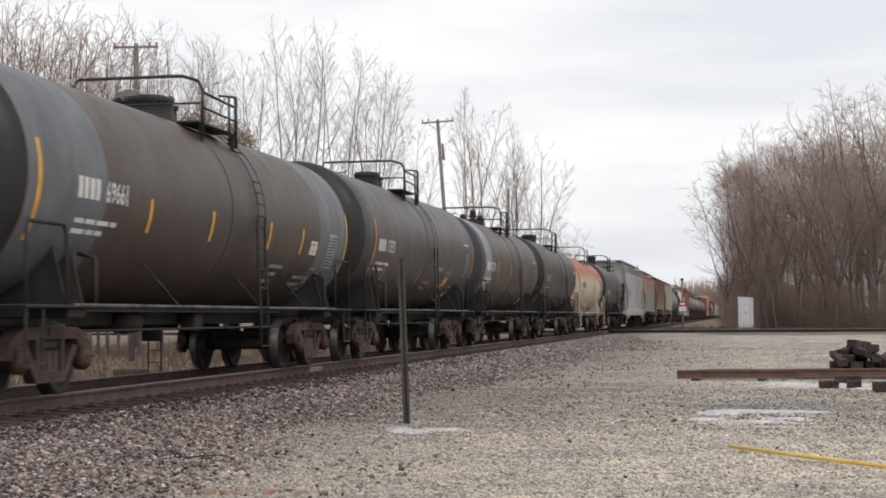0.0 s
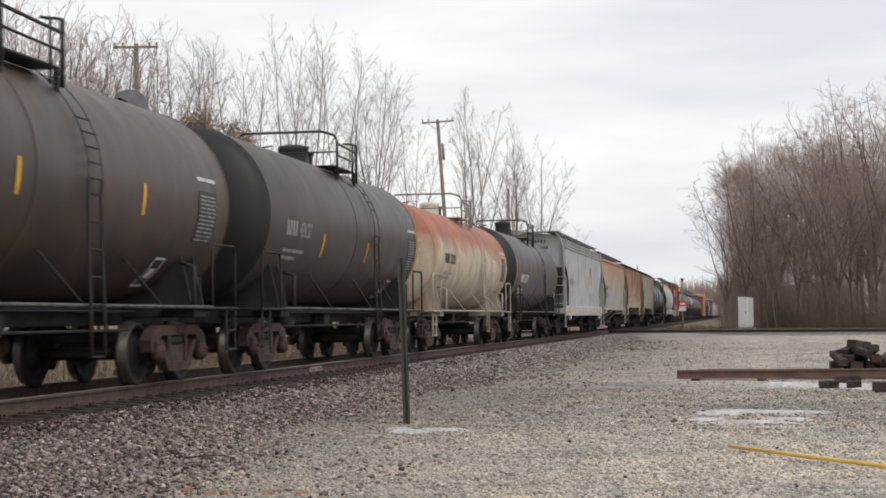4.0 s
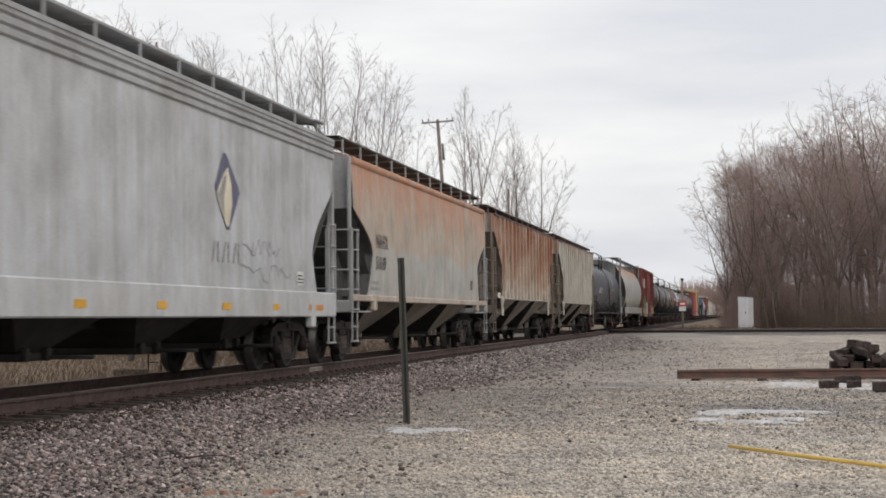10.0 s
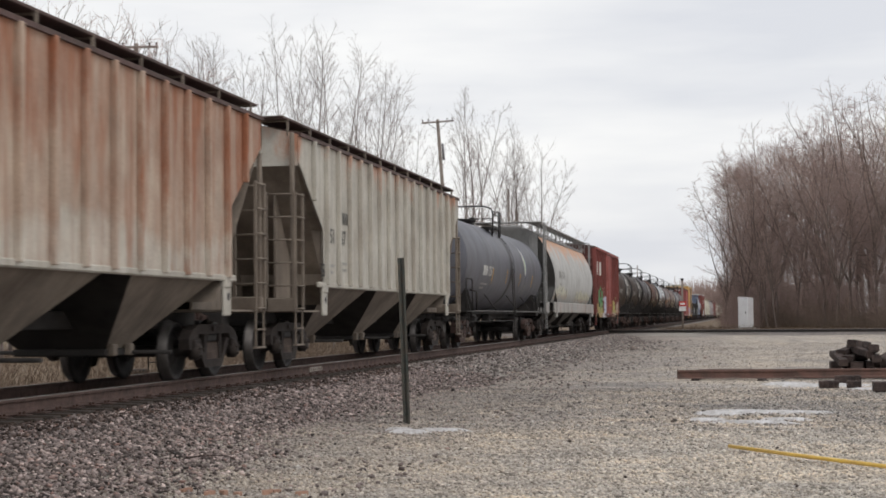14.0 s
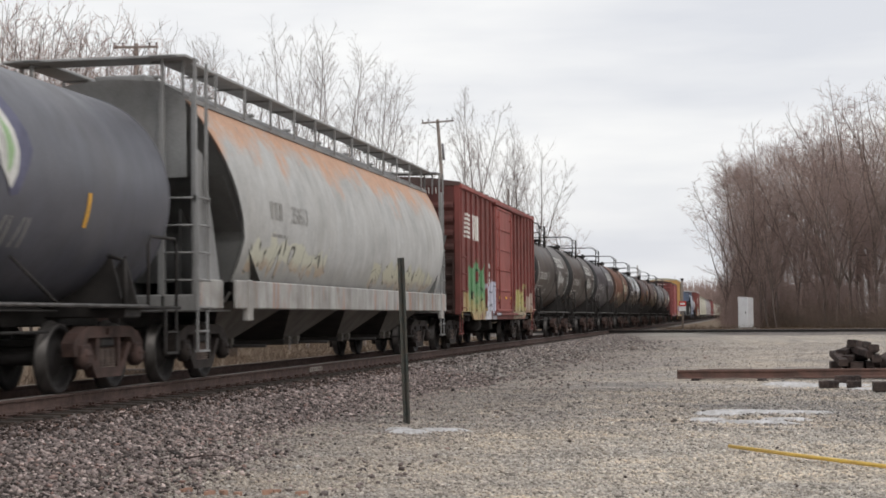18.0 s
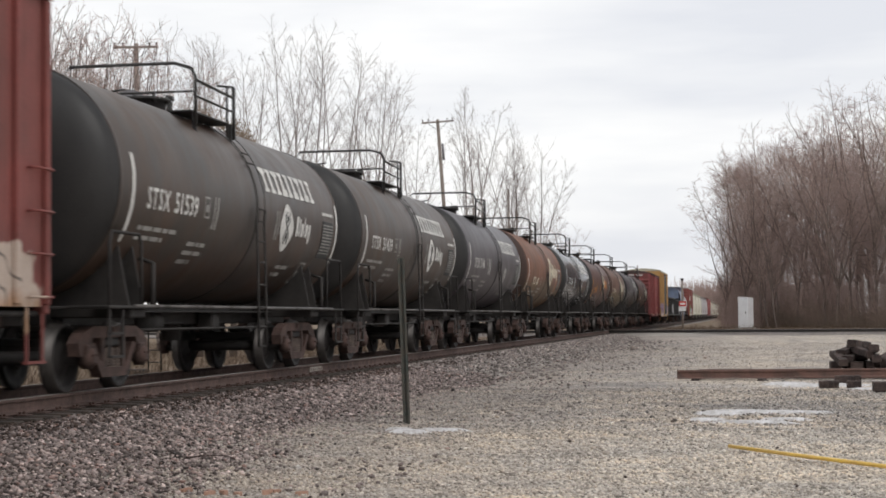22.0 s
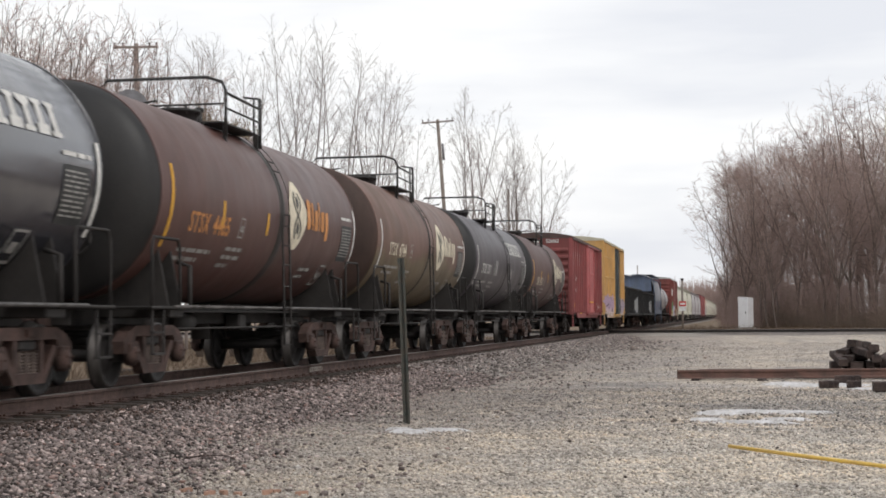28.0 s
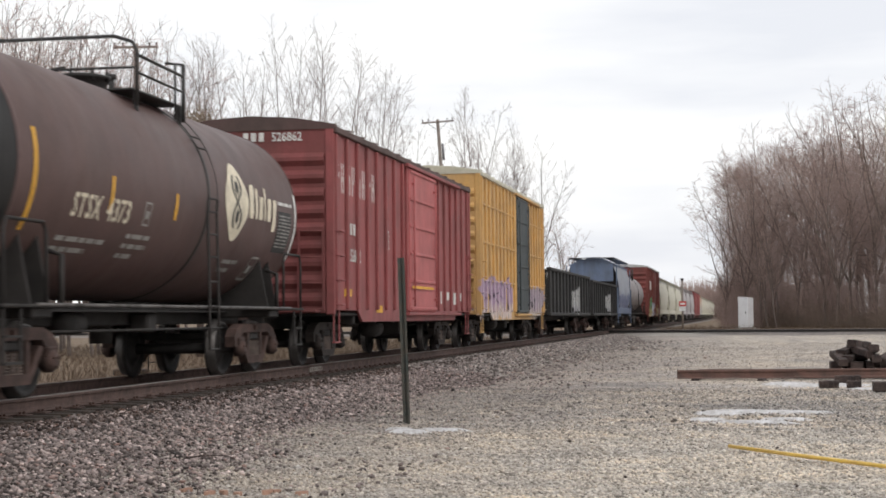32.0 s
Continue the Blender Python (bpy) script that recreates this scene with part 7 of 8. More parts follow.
# white crusts and scraps on the gravel
for k, (x, y, a, b) in enumerate(((9.15, 4.75, 0.95, 0.16), (9.6, 4.6, 0.62, 0.13), (8.55, 4.25, 0.36, 0.14), (8.40, 2.9, 0.30, 0.16), (9.0, 2.35, 0.62, 0.10), (9.4, 3.1, 0.35, 0.10), (5.0, -0.05, 0.26, 0.10), (5.35, 0.3, 0.34, 0.07), (4.8, 0.3, 0.2, 0.06), (10.4, 13.2, 0.9, 0.3), (9.7, 13.8, 0.5, 0.25),
                                   (11.3, 11.8, 0.6, 0.2))):
    rng = random.Random(k + 3)
    g = Geo()
    n = 46
    out = []
    for j in range(n):
        t = 2 * math.pi * j / n
        q = 1 + 0.35 * noise.noise(Vector((math.cos(t) * 2.2, math.sin(t) * 2.2, k * 3.0))) + rng.uniform(-0.16, 0.16)
        out.append((x + a * q * math.cos(t), y + b * q * math.sin(t) * 1.5))
    z = ground_height(x, y) + 0.012
    v = [(x, y, z + 0.026)] + [(x + (p[0] - x) * 0.55, y + (p[1] - y) * 0.55, ground_height(*p) + 0.036) for p in out] + [(p[0], p[1], ground_height(*p) - 0.004) for p in out]
    g.add(v, [(0, 1 + j, 1 + (j + 1) % n) for j in range(n)] + [(1 + j, 1 + n + j, 1 + n + (j + 1) % n, 1 + (j + 1) % n) for j in range(n)], 0, True)
    tagged(part("lime_patch", g, MAT["crust"]), "thin whitish crust spread over the gravel", "lime patch", kind="stuff")
rng_b = random.Random(12)
for k in range(9):
    x, y = 4.45 + 0.12 * k + rng_b.uniform(-0.10, 0.10), -6.40 - 0.012 * k + rng_b.uniform(-0.12, 0.20)
    w, ln = rng_b.uniform(0.018, 0.06), rng_b.uniform(0.025, 0.075)
    g = Geo()
    g.prism([(ln * rng_b.uniform(0.7, 1.1) * math.cos(a), w * rng_b.uniform(0.7, 1.1) * math.sin(a)) for a in (j * 1.047 for j in range(6))], "z", -0.015, rng_b.uniform(0.012, 0.03))
    ob = part("brick_scrap", g, MAT["brick"])
    ob.matrix_world = pose(x, y, ground_height(x, y) + 0.012, 0, 0, rng_b.uniform(0, 360))
    tagged(ob, "broken orange brick scrap trodden into the gravel", "brick scrap", "brick scraps")
g = Geo()
g.tube([(3.70, -4.15, 0.075), (3.84, -4.08, 0.09), (3.98, -3.95, 0.085), (4.12, -3.93, 0.06)], 0.010, 6, 0, 0.005)
tagged(part("stick", g, MAT["old_tie"]), "thin dark stick lying on ballast", "stick")
for k in range(30):
    rng = random.Random(100 + k)
    y = rng.uniform(-6.5, 30)
    x = rng.uniform(4.2, 9.0 + 0.08 * (y + 18))
    g = Geo()
    r0 = rng.uniform(0.013, 0.032)
    g.lathe([(-r0 * 0.6, 0.001), (-r0 * 0.3, r0 * rng.uniform(0.8, 1.1)), (r0 * 0.3, r0 * rng.uniform(0.7, 1.0)), (r0 * 0.75, 0.001)], "z", 7, (x, y, ground_height(x, y) + r0 * 0.25), smooth=False)
    tagged(part("cinder_lump", g, MAT["old_tie"]), "dark lump of slag lying on gravel", "rock", "slag lumps")

# signal cabinet beyond the crossing
g = Geo()
g.cbox(-0.5, 0.5, -0.42, 0.42, 0.0, 2.10, 0.02)
cab = part("signal_cabinet", g, MAT["cabinet"])
tagged(cab, "white metal signal cabinet on a low concrete pad", "cabinet")
cab.matrix_world = Matrix.Translation((9.2, 100.5, 0.46)) @ Matrix.Rotation(radians(-33), 4, "Z") @ Matrix.Diagonal((0.82, 0.90, 1.0, 1.0))
g = Geo()
g.prism([(-0.51, 2.10), (0.51, 2.10), (0.51, 2.13), (-0.51, 2.19)], "y", -0.44, 0.44)
part("lid", g, MAT["cabinet"], cab)
g = Geo()
g.cbox(-0.43, 0.43, -0.445, -0.42, 0.12, 2.0, 0.008)
door = part("door", g, MAT["cabinet"], cab)
g = Geo()
g.cbox(0.30, 0.34, -0.50, -0.445, 0.95, 1.15, 0.008)
part("handle", g, MAT["dark"], door)
g = Geo()
g.cbox(-0.7, 0.7, -0.6, 0.6, -0.32, 0.0, 0.02)
part("pad", g, MAT["concrete"], cab)

# sign on a post by the crossing
g = Geo()
g.tube([(0, 0, -0.3), (0, 0, 3.42)], 0.075, 10)
sp = part("sign_post", g, MAT["pole"])
tagged(sp, "grey post carrying a small red and white sign", "sign post")
sp.location = (4.84, 96.2, 0.45)
g = Geo()
g.tube([(0, 0, 3.36), (0, 0, 3.50)], 0.115, 10)
part("cap", g, MAT["dark"], sp)
g = Geo()
g.cbox(-0.24, 0.24, -0.105, -0.08, 1.55, 1.90, 0.004)
part("red_plate", g, MAT["sign_red"], sp, "red sign plate")
g = Geo()
g.cbox(-0.24, 0.24, -0.105, -0.08, 1.22, 1.545, 0.004)
part("white_plate", g, MAT["sign_white"], sp, "white sign plate")
g = Geo()
g.box(-0.16, 0.16, -0.109, -0.105, 1.66, 1.79)
part("sign_symbol", g, MAT["sign_white"], sp)

# small white marker stakes and a thin far pole
g = Geo()
g.tube([(0, 0, -0.3), (0, 0, 8.0)], 0.09, 8, 0, 0.06)
fp = part("thin_pole", g, MAT["pole"])
tagged(fp, "thin bare wooden pole beside the track", "pole")
fp.location = (-4.73, 200.9, 0.2)


def utility_pole(x, y, top, arm, turn, can=False, lean=0.0):
    g = Geo()
    g.tube([(0, 0, -0.4), (0, 0, top * 0.5), (0, 0, top)], 0.17, 12, 0, 0.12)
    pole = part("utility_pole", g, MAT["pole"])
    tagged(pole, "weathered wooden utility pole with one crossarm" if arm else "bare weathered wooden utility pole", "utility pole", "utility poles")
    pole.matrix_world = Matrix.Translation((x, y, 0.0)) @ Matrix.Rotation(radians(-lean), 4, "Y") @ Matrix.Rotation(radians(turn), 4, "Z")
    if arm:
        g = Geo()
        g.cbox(-arm / 2, arm / 2, -0.20, -0.11, top - 0.26, top - 0.14, 0.01)
        a = part("crossarm", g, MAT["pole"], pole)
        for k, xx in enumerate((-0.46, -0.28, 0.30, 0.46)):
            g = Geo()
            g.lathe([(top - 0.14, 0.02), (top - 0.06, 0.025), (top - 0.05, 0.055), (top + 0.02, 0.05), (top + 0.05, 0.02), (top + 0.05, 0.0)], "z", 8, (arm * xx, -0.155, 0))
            part("insulator", g, MAT["insulator"], a)
        for e in (-1, 1):
            g = Geo()
            g.tube([(e * arm * 0.3, -0.13, top - 0.26), (0, -0.13, top - 0.9)], 0.018, 5)
            part("arm_brace", g, MAT["dark"], a)
    if can:
        g = Geo()
        g.lathe([(top - 3.1, 0.0), (top - 3.1, 0.09), (top - 1.9, 0.09), (top - 1.85, 0.06), (top - 1.8, 0.0)], "z", 12, (0.24, 0, 0))
        part("cable_terminal", g, MAT["mast"], pole)
    return pole


utility_pole(-21.7, 60.6, 15.7, 2.37, 8)
utility_pole(-12.35, 101.2, 16.35, 2.42, 8, True, 3.7)
utility_pole(-16.3, 159.5, 15.6, 0, 8)

# signal mast beyond the track
g = Geo()
g.tube([(0, 0, 0.35), (0, 0, 6.4)], 0.085, 12)
ms = part("signal_mast", g, MAT["mast"])
tagged(ms, "grey railway signal mast with round target and twin lamps", "railway signal")
ms.location = (-6.45, 20.6, 0.0)
g = Geo()
g.cbox(-0.36, 0.36, -0.36, 0.36, -0.2, 0.14, 0.03)
part("foundation", g, MAT["tie"], ms)
g = Geo()
out = [(0.54 * math.cos(a), 6.72 + 0.56 * math.sin(a)) for a in (k * math.pi / 14 for k in range(28))]
g.prism(out, "y", -0.14, -0.115)
tg = part("target", g, MAT["mast"], ms, "round grey signal target")
for x, z in ((-0.17, 6.90), (0.17, 6.70)):
    g = Geo()
    g.lathe([(-0.42, 0.13), (-0.40, 0.145), (-0.16, 0.145), (-0.16, 0.12), (-0.17, 0.0)], "y", 14, (x, 0, z))
    part("lamp_hood", g, MAT["dark"], tg)
g = Geo()
for x in (0.36, 0.70):
    g.tube([(x, 0.25, 0.1), (x, 0.25, 6.2)], 0.018, 6)
for k in range(19):
    g.tube([(0.36, 0.25, 0.3 + k * 0.31), (0.70, 0.25, 0.3 + k * 0.31)], 0.011, 5)
part("ladder", g, MAT["dark"], ms)
# ---- bare trees ----
MAT["bark"] = surface("grey_brown_bark", (0.19, 0.155, 0.138), (0.115, 0.095, 0.085), 3, 0.95, 0, 0.5, 30)
MAT["slim_bark"] = surface("slim_tree_bark", (0.27, 0.225, 0.205), (0.18, 0.15, 0.135), 3, 0.95, 0, 0.4, 30)
MAT["twig"] = surface("grey_brown_twigs", (0.33, 0.28, 0.26), (0.24, 0.20, 0.185), 2, 0.95, 0, 0.2, 30)
MAT["red_twig"] = surface("reddish_brown_twigs", (0.45, 0.335, 0.30), (0.32, 0.23, 0.205), 0.4, 0.95, 0, 0.2, 30)
MAT["wood_bark"] = surface("woodland_bark", (0.235, 0.182, 0.16), (0.15, 0.115, 0.10), 3, 0.95, 0, 0.4, 30)
MAT["leaf"] = surface("dry_olive_leaves", (0.27, 0.21, 0.16), (0.175, 0.135, 0.10), 2, 0.9)
MAT["brush"] = surface("dry_brown_brush", (0.26, 0.195, 0.15), (0.17, 0.125, 0.10), 0.6, 0.95)
MAT["straw"] = surface("dry_straw_grass", (0.155, 0.105, 0.070), (0.10, 0.068, 0.045), 1.2, 0.95)


def grow(rng, height, r0, limbs, reach, start, angle, stems=1, spread=0.2, lean=0.0, fine=0.006, sub=2.2, twigs=4.5, lift=0.03, wander=0.05, round_top=0.8, fork=0.3):
    """Segments (p0, p1, r0, r1, level) of a bare tree: leaders that fork from the trunk, limbs that leave them at the given angle, branchlets along the limbs, twigs along these.
    reach: the longest limb as a share of the height; sub, twigs: branchlets and twigs on each metre."""
    segs = []

    def shoot(p, d, length, ra, rb, n, level, bend, up):
        pts = [(p, d)]
        for k in range(n):
            d = (d + Vector((rng.gauss(0, bend), rng.gauss(0, bend), up))).normalized()
            q = p + d * (length / n)
            segs.append((p, q, ra + (rb - ra) * k / n, ra + (rb - ra) * (k + 1) / n, level))
            p = q
            pts.append((p, d))
        return pts

    def side(d, ang, turn):
        o = d.orthogonal().normalized()
        o = o * math.cos(turn) + d.cross(o) * math.sin(turn)
        return (d * math.cos(ang) + o * math.sin(ang)).normalized()

    def along(pts, f):
        t = f * (len(pts) - 1)
        k = min(int(t), len(pts) - 2)
        return pts[k][0].lerp(pts[k + 1][0], t - k), pts[k][1]

    base = shoot(Vector((0, 0, -0.2)), Vector((lean, 0.02, 1)).normalized(), height * fork, r0, r0 * (0.85 if stems > 1 else 0.9), max(2, int(14 * fork)), 0, wander, 0.02)
    foot, way = base[-1]
    for stem in range(stems):
        o = spread * rng.uniform(0.6, 1.1) if stem else spread * 0.25 * (stems > 1)
        tall = height * (1.0 - fork) * (0.96 if stem == 0 else rng.uniform(0.80, 0.97))
        trunk = shoot(foot, side(way, o, stem * 2.1 + rng.uniform(-0.4, 0.4)), tall, r0 * (0.8 if stem == 0 else 0.6), 0.008, 11, 0, wander, 0.03)
        n = limbs // stems
        for k in range(n):
            f = start + (0.98 - start) * ((k + rng.random()) / n) ** 0.75
            p, d = along(trunk, f)
            ln = max(1.0, height * reach * ((1.05 - f) / (1.05 - start)) ** round_top * rng.uniform(0.65, 1.1))
            rl = max(0.007, r0 * (1.05 - f) * 0.34)
            limb = shoot(p, side(d, angle * rng.uniform(0.7, 1.25), k * 2.4 + rng.uniform(-0.5, 0.5)), ln, rl, 0.007, max(3, int(ln / 0.5)), 1, 0.06, lift)
            m = max(2, int(ln * sub))
            for j in range(m):
                g = 0.12 + 0.86 * (j + rng.random()) / m
                p2, d2 = along(limb, g)
                l2 = (0.35 + 0.40 * ln * (1.05 - g)) * rng.uniform(0.6, 1.15)
                tw = shoot(p2, side(d2, rng.uniform(0.35, 0.85), j * 2.4 + rng.uniform(-0.6, 0.6)), l2, fine * 1.35, fine * 0.8, max(2, int(l2 / 0.45)), 2, 0.13, lift)
                for q in range(max(2, int(l2 * twigs))):
                    p3, d3 = along(tw, rng.uniform(0.15, 0.97))
                    shoot(p3, side(d3, rng.uniform(0.35, 0.9), q * 2.4 + rng.random()), rng.uniform(0.20, 0.55) * (0.6 + 0.4 * min(1.5, l2)), fine * 0.85, fine * 0.5, 1, 3, 0.10, lift * 0.6)
    return segs


def tree_meshes(name, segs, bark, twig):
    g0, g1 = Geo(), Geo()
    for a, b, ra, rb, level in segs:
        g, n = (g0, 7 if level == 0 else 5) if level < 2 else (g1, 3)
        d = (b - a).normalized()
        u = d.cross(Vector((0.3, 0.8, 0.1))).normalized()
        w = d.cross(u)
        va = [tuple(a + (u * math.cos(t) + w * math.sin(t)) * ra) for t in (2 * math.pi * j / n for j in range(n))]
        vb = [tuple(b + (u * math.cos(t) + w * math.sin(t)) * rb) for t in (2 * math.pi * j / n for j in range(n))]
        o = len(g.v)
        g.v += va + vb
        for j in range(n):
            g.f.append([o + j, o + (j + 1) % n, o + n + (j + 1) % n, o + n + j])
            g.m.append(0)
            g.s.append(True)
    out = []
    for nm, g, m in (("trunk", g0, bark), ("crown", g1, twig)):
        me = bpy.data.meshes.new(name + "_" + nm)
        me.from_pydata(g.v, [], g.f)
        me.materials.append(m)
        me.polygons.foreach_set("use_smooth", g.s)
        out.append(me)
    return out


def plant(meshes, x, y, scale, turn, label, group, z=0.0, name="bare_tree"):
    t = new(name)
    t.matrix_world = Matrix.Translation((x, y, z)) @ Matrix.Rotation(radians(turn), 4, "Z") @ Matrix.Diagonal((scale[0], scale[0], scale[1], 1))
    tagged(t, label, "tree", group)
    for nm, me in zip(("trunk", "crown"), meshes):
        c = new(nm, me)
        c.parent = t
    return t


rng7 = random.Random(71)
SLIM = [tree_meshes("slim_tree", grow(random.Random(200 + k), 14.0, 0.078, 60 + 3 * (k % 3), 0.20, 0.0, 0.66, 3 + k % 2, 0.20, 0.0, 0.0046, 3.4, 4.0, 0.055, 0.045, 0.30, 0.24 + 0.07 * (k % 2)), MAT["slim_bark"], MAT["twig"]) for k in range(5)]
LEAN_SLIM = [tree_meshes("leaning_slim_tree", grow(random.Random(220), 14.0, 0.078, 62, 0.20, 0.0, 0.66, 3, 0.24, 0.13, 0.0046, 3.4, 4.0, 0.055, 0.045, 0.30, 0.28), MAT["slim_bark"], MAT["twig"])]
FAR_SLIM = [tree_meshes("far_slim_tree", grow(random.Random(230 + k), 14.0, 0.096, 64, 0.19, 0.0, 0.62, 3 + k % 2, 0.17, 0.0, 0.0060, 3.4, 4.0, 0.05, 0.045, 0.30, 0.24), MAT["slim_bark"], MAT["twig"]) for k in range(3)]
BUSHY = [tree_meshes("bushy_tree", grow(random.Random(300 + k), 13.5, 0.080, 84, 0.17, 0.02, 0.72, 6, 0.44, 0.0, 0.0072, 3.6, 5.5, 0.03, 0.06, 0.3, 0.14), MAT["bark"], MAT["red_twig"]) for k in range(3)]
WOOD = [tree_meshes("wood_tree", grow(random.Random(400 + k), 16.0, 0.12, 60, 0.185, 0.02, 0.95, 4 + k % 2, 0.42, rng7.uniform(-0.03, 0.03), 0.0080, 3.0, 4.8, 0.005, 0.08, 0.3, 0.20), MAT["wood_bark"], MAT["red_twig"]) for k in range(5)]

LEFT = [(-17.9, 37.2, 14.0), (-18.9, 41.2, 14.9), (-16.8, 38.8, 13.9), (-17.7, 42.8, 14.6), (-15.7, 40.4, 13.4), (-15.6, 42.6, 13.4), (-16.2, 46.6, 13.8), (-14.6, 45.1, 12.4), (-23.2, 49.1, 16.4), (-21.6, 50.9, 16.0), (-20.4, 53.6, 15.4), (-18.6, 36.0, 13.6),
        (-20.2, 44.6, 15.4), (-19.4, 46.8, 15.0), (-18.4, 48.6, 14.8), (-17.2, 44.6, 14.2), (-16.4, 49.6, 14.2), (-26.5, 56.0, 17.6), (-24.8, 58.5, 17.4), (-25.6, 52.4, 17.2)]
for k, (x, y, h) in enumerate(LEFT):
    plant(BUSHY[k % 3], x, y, (h / 13.5 * 0.92, h / 13.5), rng7.uniform(0, 360), "bare reddish bushy tree behind the track", "trees behind the track")
# x, y, height, kind: 0 upright, 1 leaning, 2 farther off
UPRIGHT = [(-15.7, 51.1, 14.6, 0), (-17.0, 57.0, 15.2, 0), (-14.0, 53.8, 14.8, 0), (-15.6, 61.6, 15.1, 0), (-11.3, 52.5, 14.9, 0), (-10.5, 52.7, 14.9, 0), (-9.9, 55.0, 14.6, 1), (-8.9, 57.2, 14.0, 0), (-8.3, 59.4, 13.2, 0),
           (-7.9, 64.4, 12.0, 0), (-7.7, 77.9, 15.9, 2), (-7.4, 84.0, 14.2, 2), (-6.2, 86.2, 12.5, 2), (-4.9, 86.4, 14.3, 2), (-5.0, 92.4, 13.6, 2)]
for k, (x, y, h, far) in enumerate(UPRIGHT):
    kinds = (SLIM, LEAN_SLIM, FAR_SLIM)[far]
    plant(kinds[k % len(kinds)], x, y, (h / 14.0 * rng7.uniform(0.82, 1.0), h / 13.9), 10 if far == 1 else rng7.uniform(0, 360), "slender bare tree with upright grey branches", "trees behind the track")
for x, y, h in ((-4.6, 104.6, 10.4), (-4.4, 108.6, 9.6)):
    plant(WOOD[2], x, y, (h / 16.0 * 0.8, h / 15.8), rng7.uniform(0, 360), "small bare round-crowned tree beside the far track", "trees behind the track")
LEANING = tree_meshes("leaning_tree", grow(random.Random(431), 10.0, 0.12, 44, 0.34, 0.05, 0.7, 3, 0.35, -0.42, 0.010, 2.4, 4.2, 0.0, 0.07, 0.7, 0.35), MAT["wood_bark"], MAT["red_twig"])
plant(LEANING, 11.6, 104.5, (0.80, 0.80), 0, "bare tree leaning out of the woodland edge", "woodland trees", 0.15)
plant(LEANING, 11.0, 106.5, (0.70, 0.55), 15, "small bare tree leaning out of the woodland edge", "woodland trees", 0.15)

EDGE = [(8.3, 120.0, 12.6), (8.9, 115.3, 15.6), (10.2, 112.3, 16.6), (11.7, 111.3, 16.9), (13.1, 107.2, 16.7), (14.4, 103.2, 16.4), (15.7, 101.1, 17.1), (17.0, 99.0, 18.4), (18.2, 96.9, 19.2), (19.7, 94.8, 19.0), (21.3, 92.6, 18.6), (23.2, 90.3, 17.6)]
for k, (x, y, top) in enumerate(EDGE):
    for row in range(3):
        q = 1.0 + 0.075 * row
        px = CAM[0] + (x - CAM[0]) * q + rng7.uniform(-0.7, 0.7) + (0.4 * row if k < 3 else 0)
        py = CAM[1] + (y - CAM[1]) * q + rng7.uniform(-2, 2)
        h = 1.36 + (top - 1.36) * q * rng7.uniform(0.90, 1.05)
        w = h / 16.0 * rng7.uniform(0.85, 1.05)
        plant(WOOD[(k + row * 3) % 5], px, py, (w, h / 16.4), rng7.uniform(0, 360), "bare brown tree at the dense woodland edge", "woodland trees", 0.15)


def sticks(name, mat, count, place, length, radius, label, seed, tilt=0.25, category="brush", aim=None, step=1):
    """Many thin leaning stems as one mass."""
    rng = np.random.default_rng(seed)
    p = place(rng, count)
    n = len(p)
    if aim is not None:
        d = aim(rng, n)
    else:
        d = np.stack([rng.normal(0, tilt, n), rng.normal(0, tilt, n), np.ones(n)], 1)
    d /= np.linalg.norm(d, axis=1)[:, None]
    ln = length(rng, n)[:, None]
    r = radius(rng, n)[:, None]
    u = np.cross(d, np.array([0.3, 0.8, 0.1]))
    u /= np.linalg.norm(u, axis=1)[:, None]
    w = np.cross(d, u)
    bend = np.clip(rng.normal(0, 0.08, (n, 3)), -0.12, 0.12) * ln
    rows = []
    for f, k in ((0.0, 1.0), (0.5, 0.7), (1.0, 0.15))[::step]:
        c = p + d * ln * f + bend * f * f
        for a in (0.0, 2.094, 4.189):
            rows.append(c + (u * math.cos(a) + w * math.sin(a)) * r * k)
    v = np.stack(rows, 1)
    quad = []
    for k in (0, 3)[:3 - step]:
        for j in range(3):
            quad.append((k + j, k + (j + 1) % 3, k + 3 + (j + 1) % 3, k + 3 + j))
    m = len(rows)
    faces = (np.array(quad)[None] + m * np.arange(n)[:, None, None]).reshape(-1, 4)
    me = bpy.data.meshes.new(name)
    me.vertices.add(n * m)
    me.vertices.foreach_set("co", v.reshape(-1))
    me.loops.add(len(faces) * 4)
    me.loops.foreach_set("vertex_index", faces.reshape(-1).astype(np.int32))
    me.polygons.add(len(faces))
    me.polygons.foreach_set("loop_start", np.arange(0, len(faces) * 4, 4, dtype=np.int32))
    me.update(calc_edges=True)
    me.materials.append(mat)
    ob = new(name, me)
    tagged(ob, label, category, kind="stuff")
    return ob


def wood_floor(depth0, depth1):
    def place(rng, n):
        f = rng.random(n)
        q = 1 + depth0 + (depth1 - depth0) * rng.random(n)
        ex = np.array([8.4, 9.4, 11.7, 14.4, 17.0, 19.7, 23.2, 32.0])
        ey = np.array([121.0, 115.3, 111.3, 103.2, 99.0, 94.8, 90.3, 82.0])
        t = f * (len(ex) - 1)
        x = np.interp(t, np.arange(len(ex)), ex)
        y = np.interp(t, np.arange(len(ex)), ey)
        return np.stack([CAM[0] + (x - CAM[0]) * q, CAM[1] + (y - CAM[1]) * q, np.full(n, 0.1)], 1)
    return place


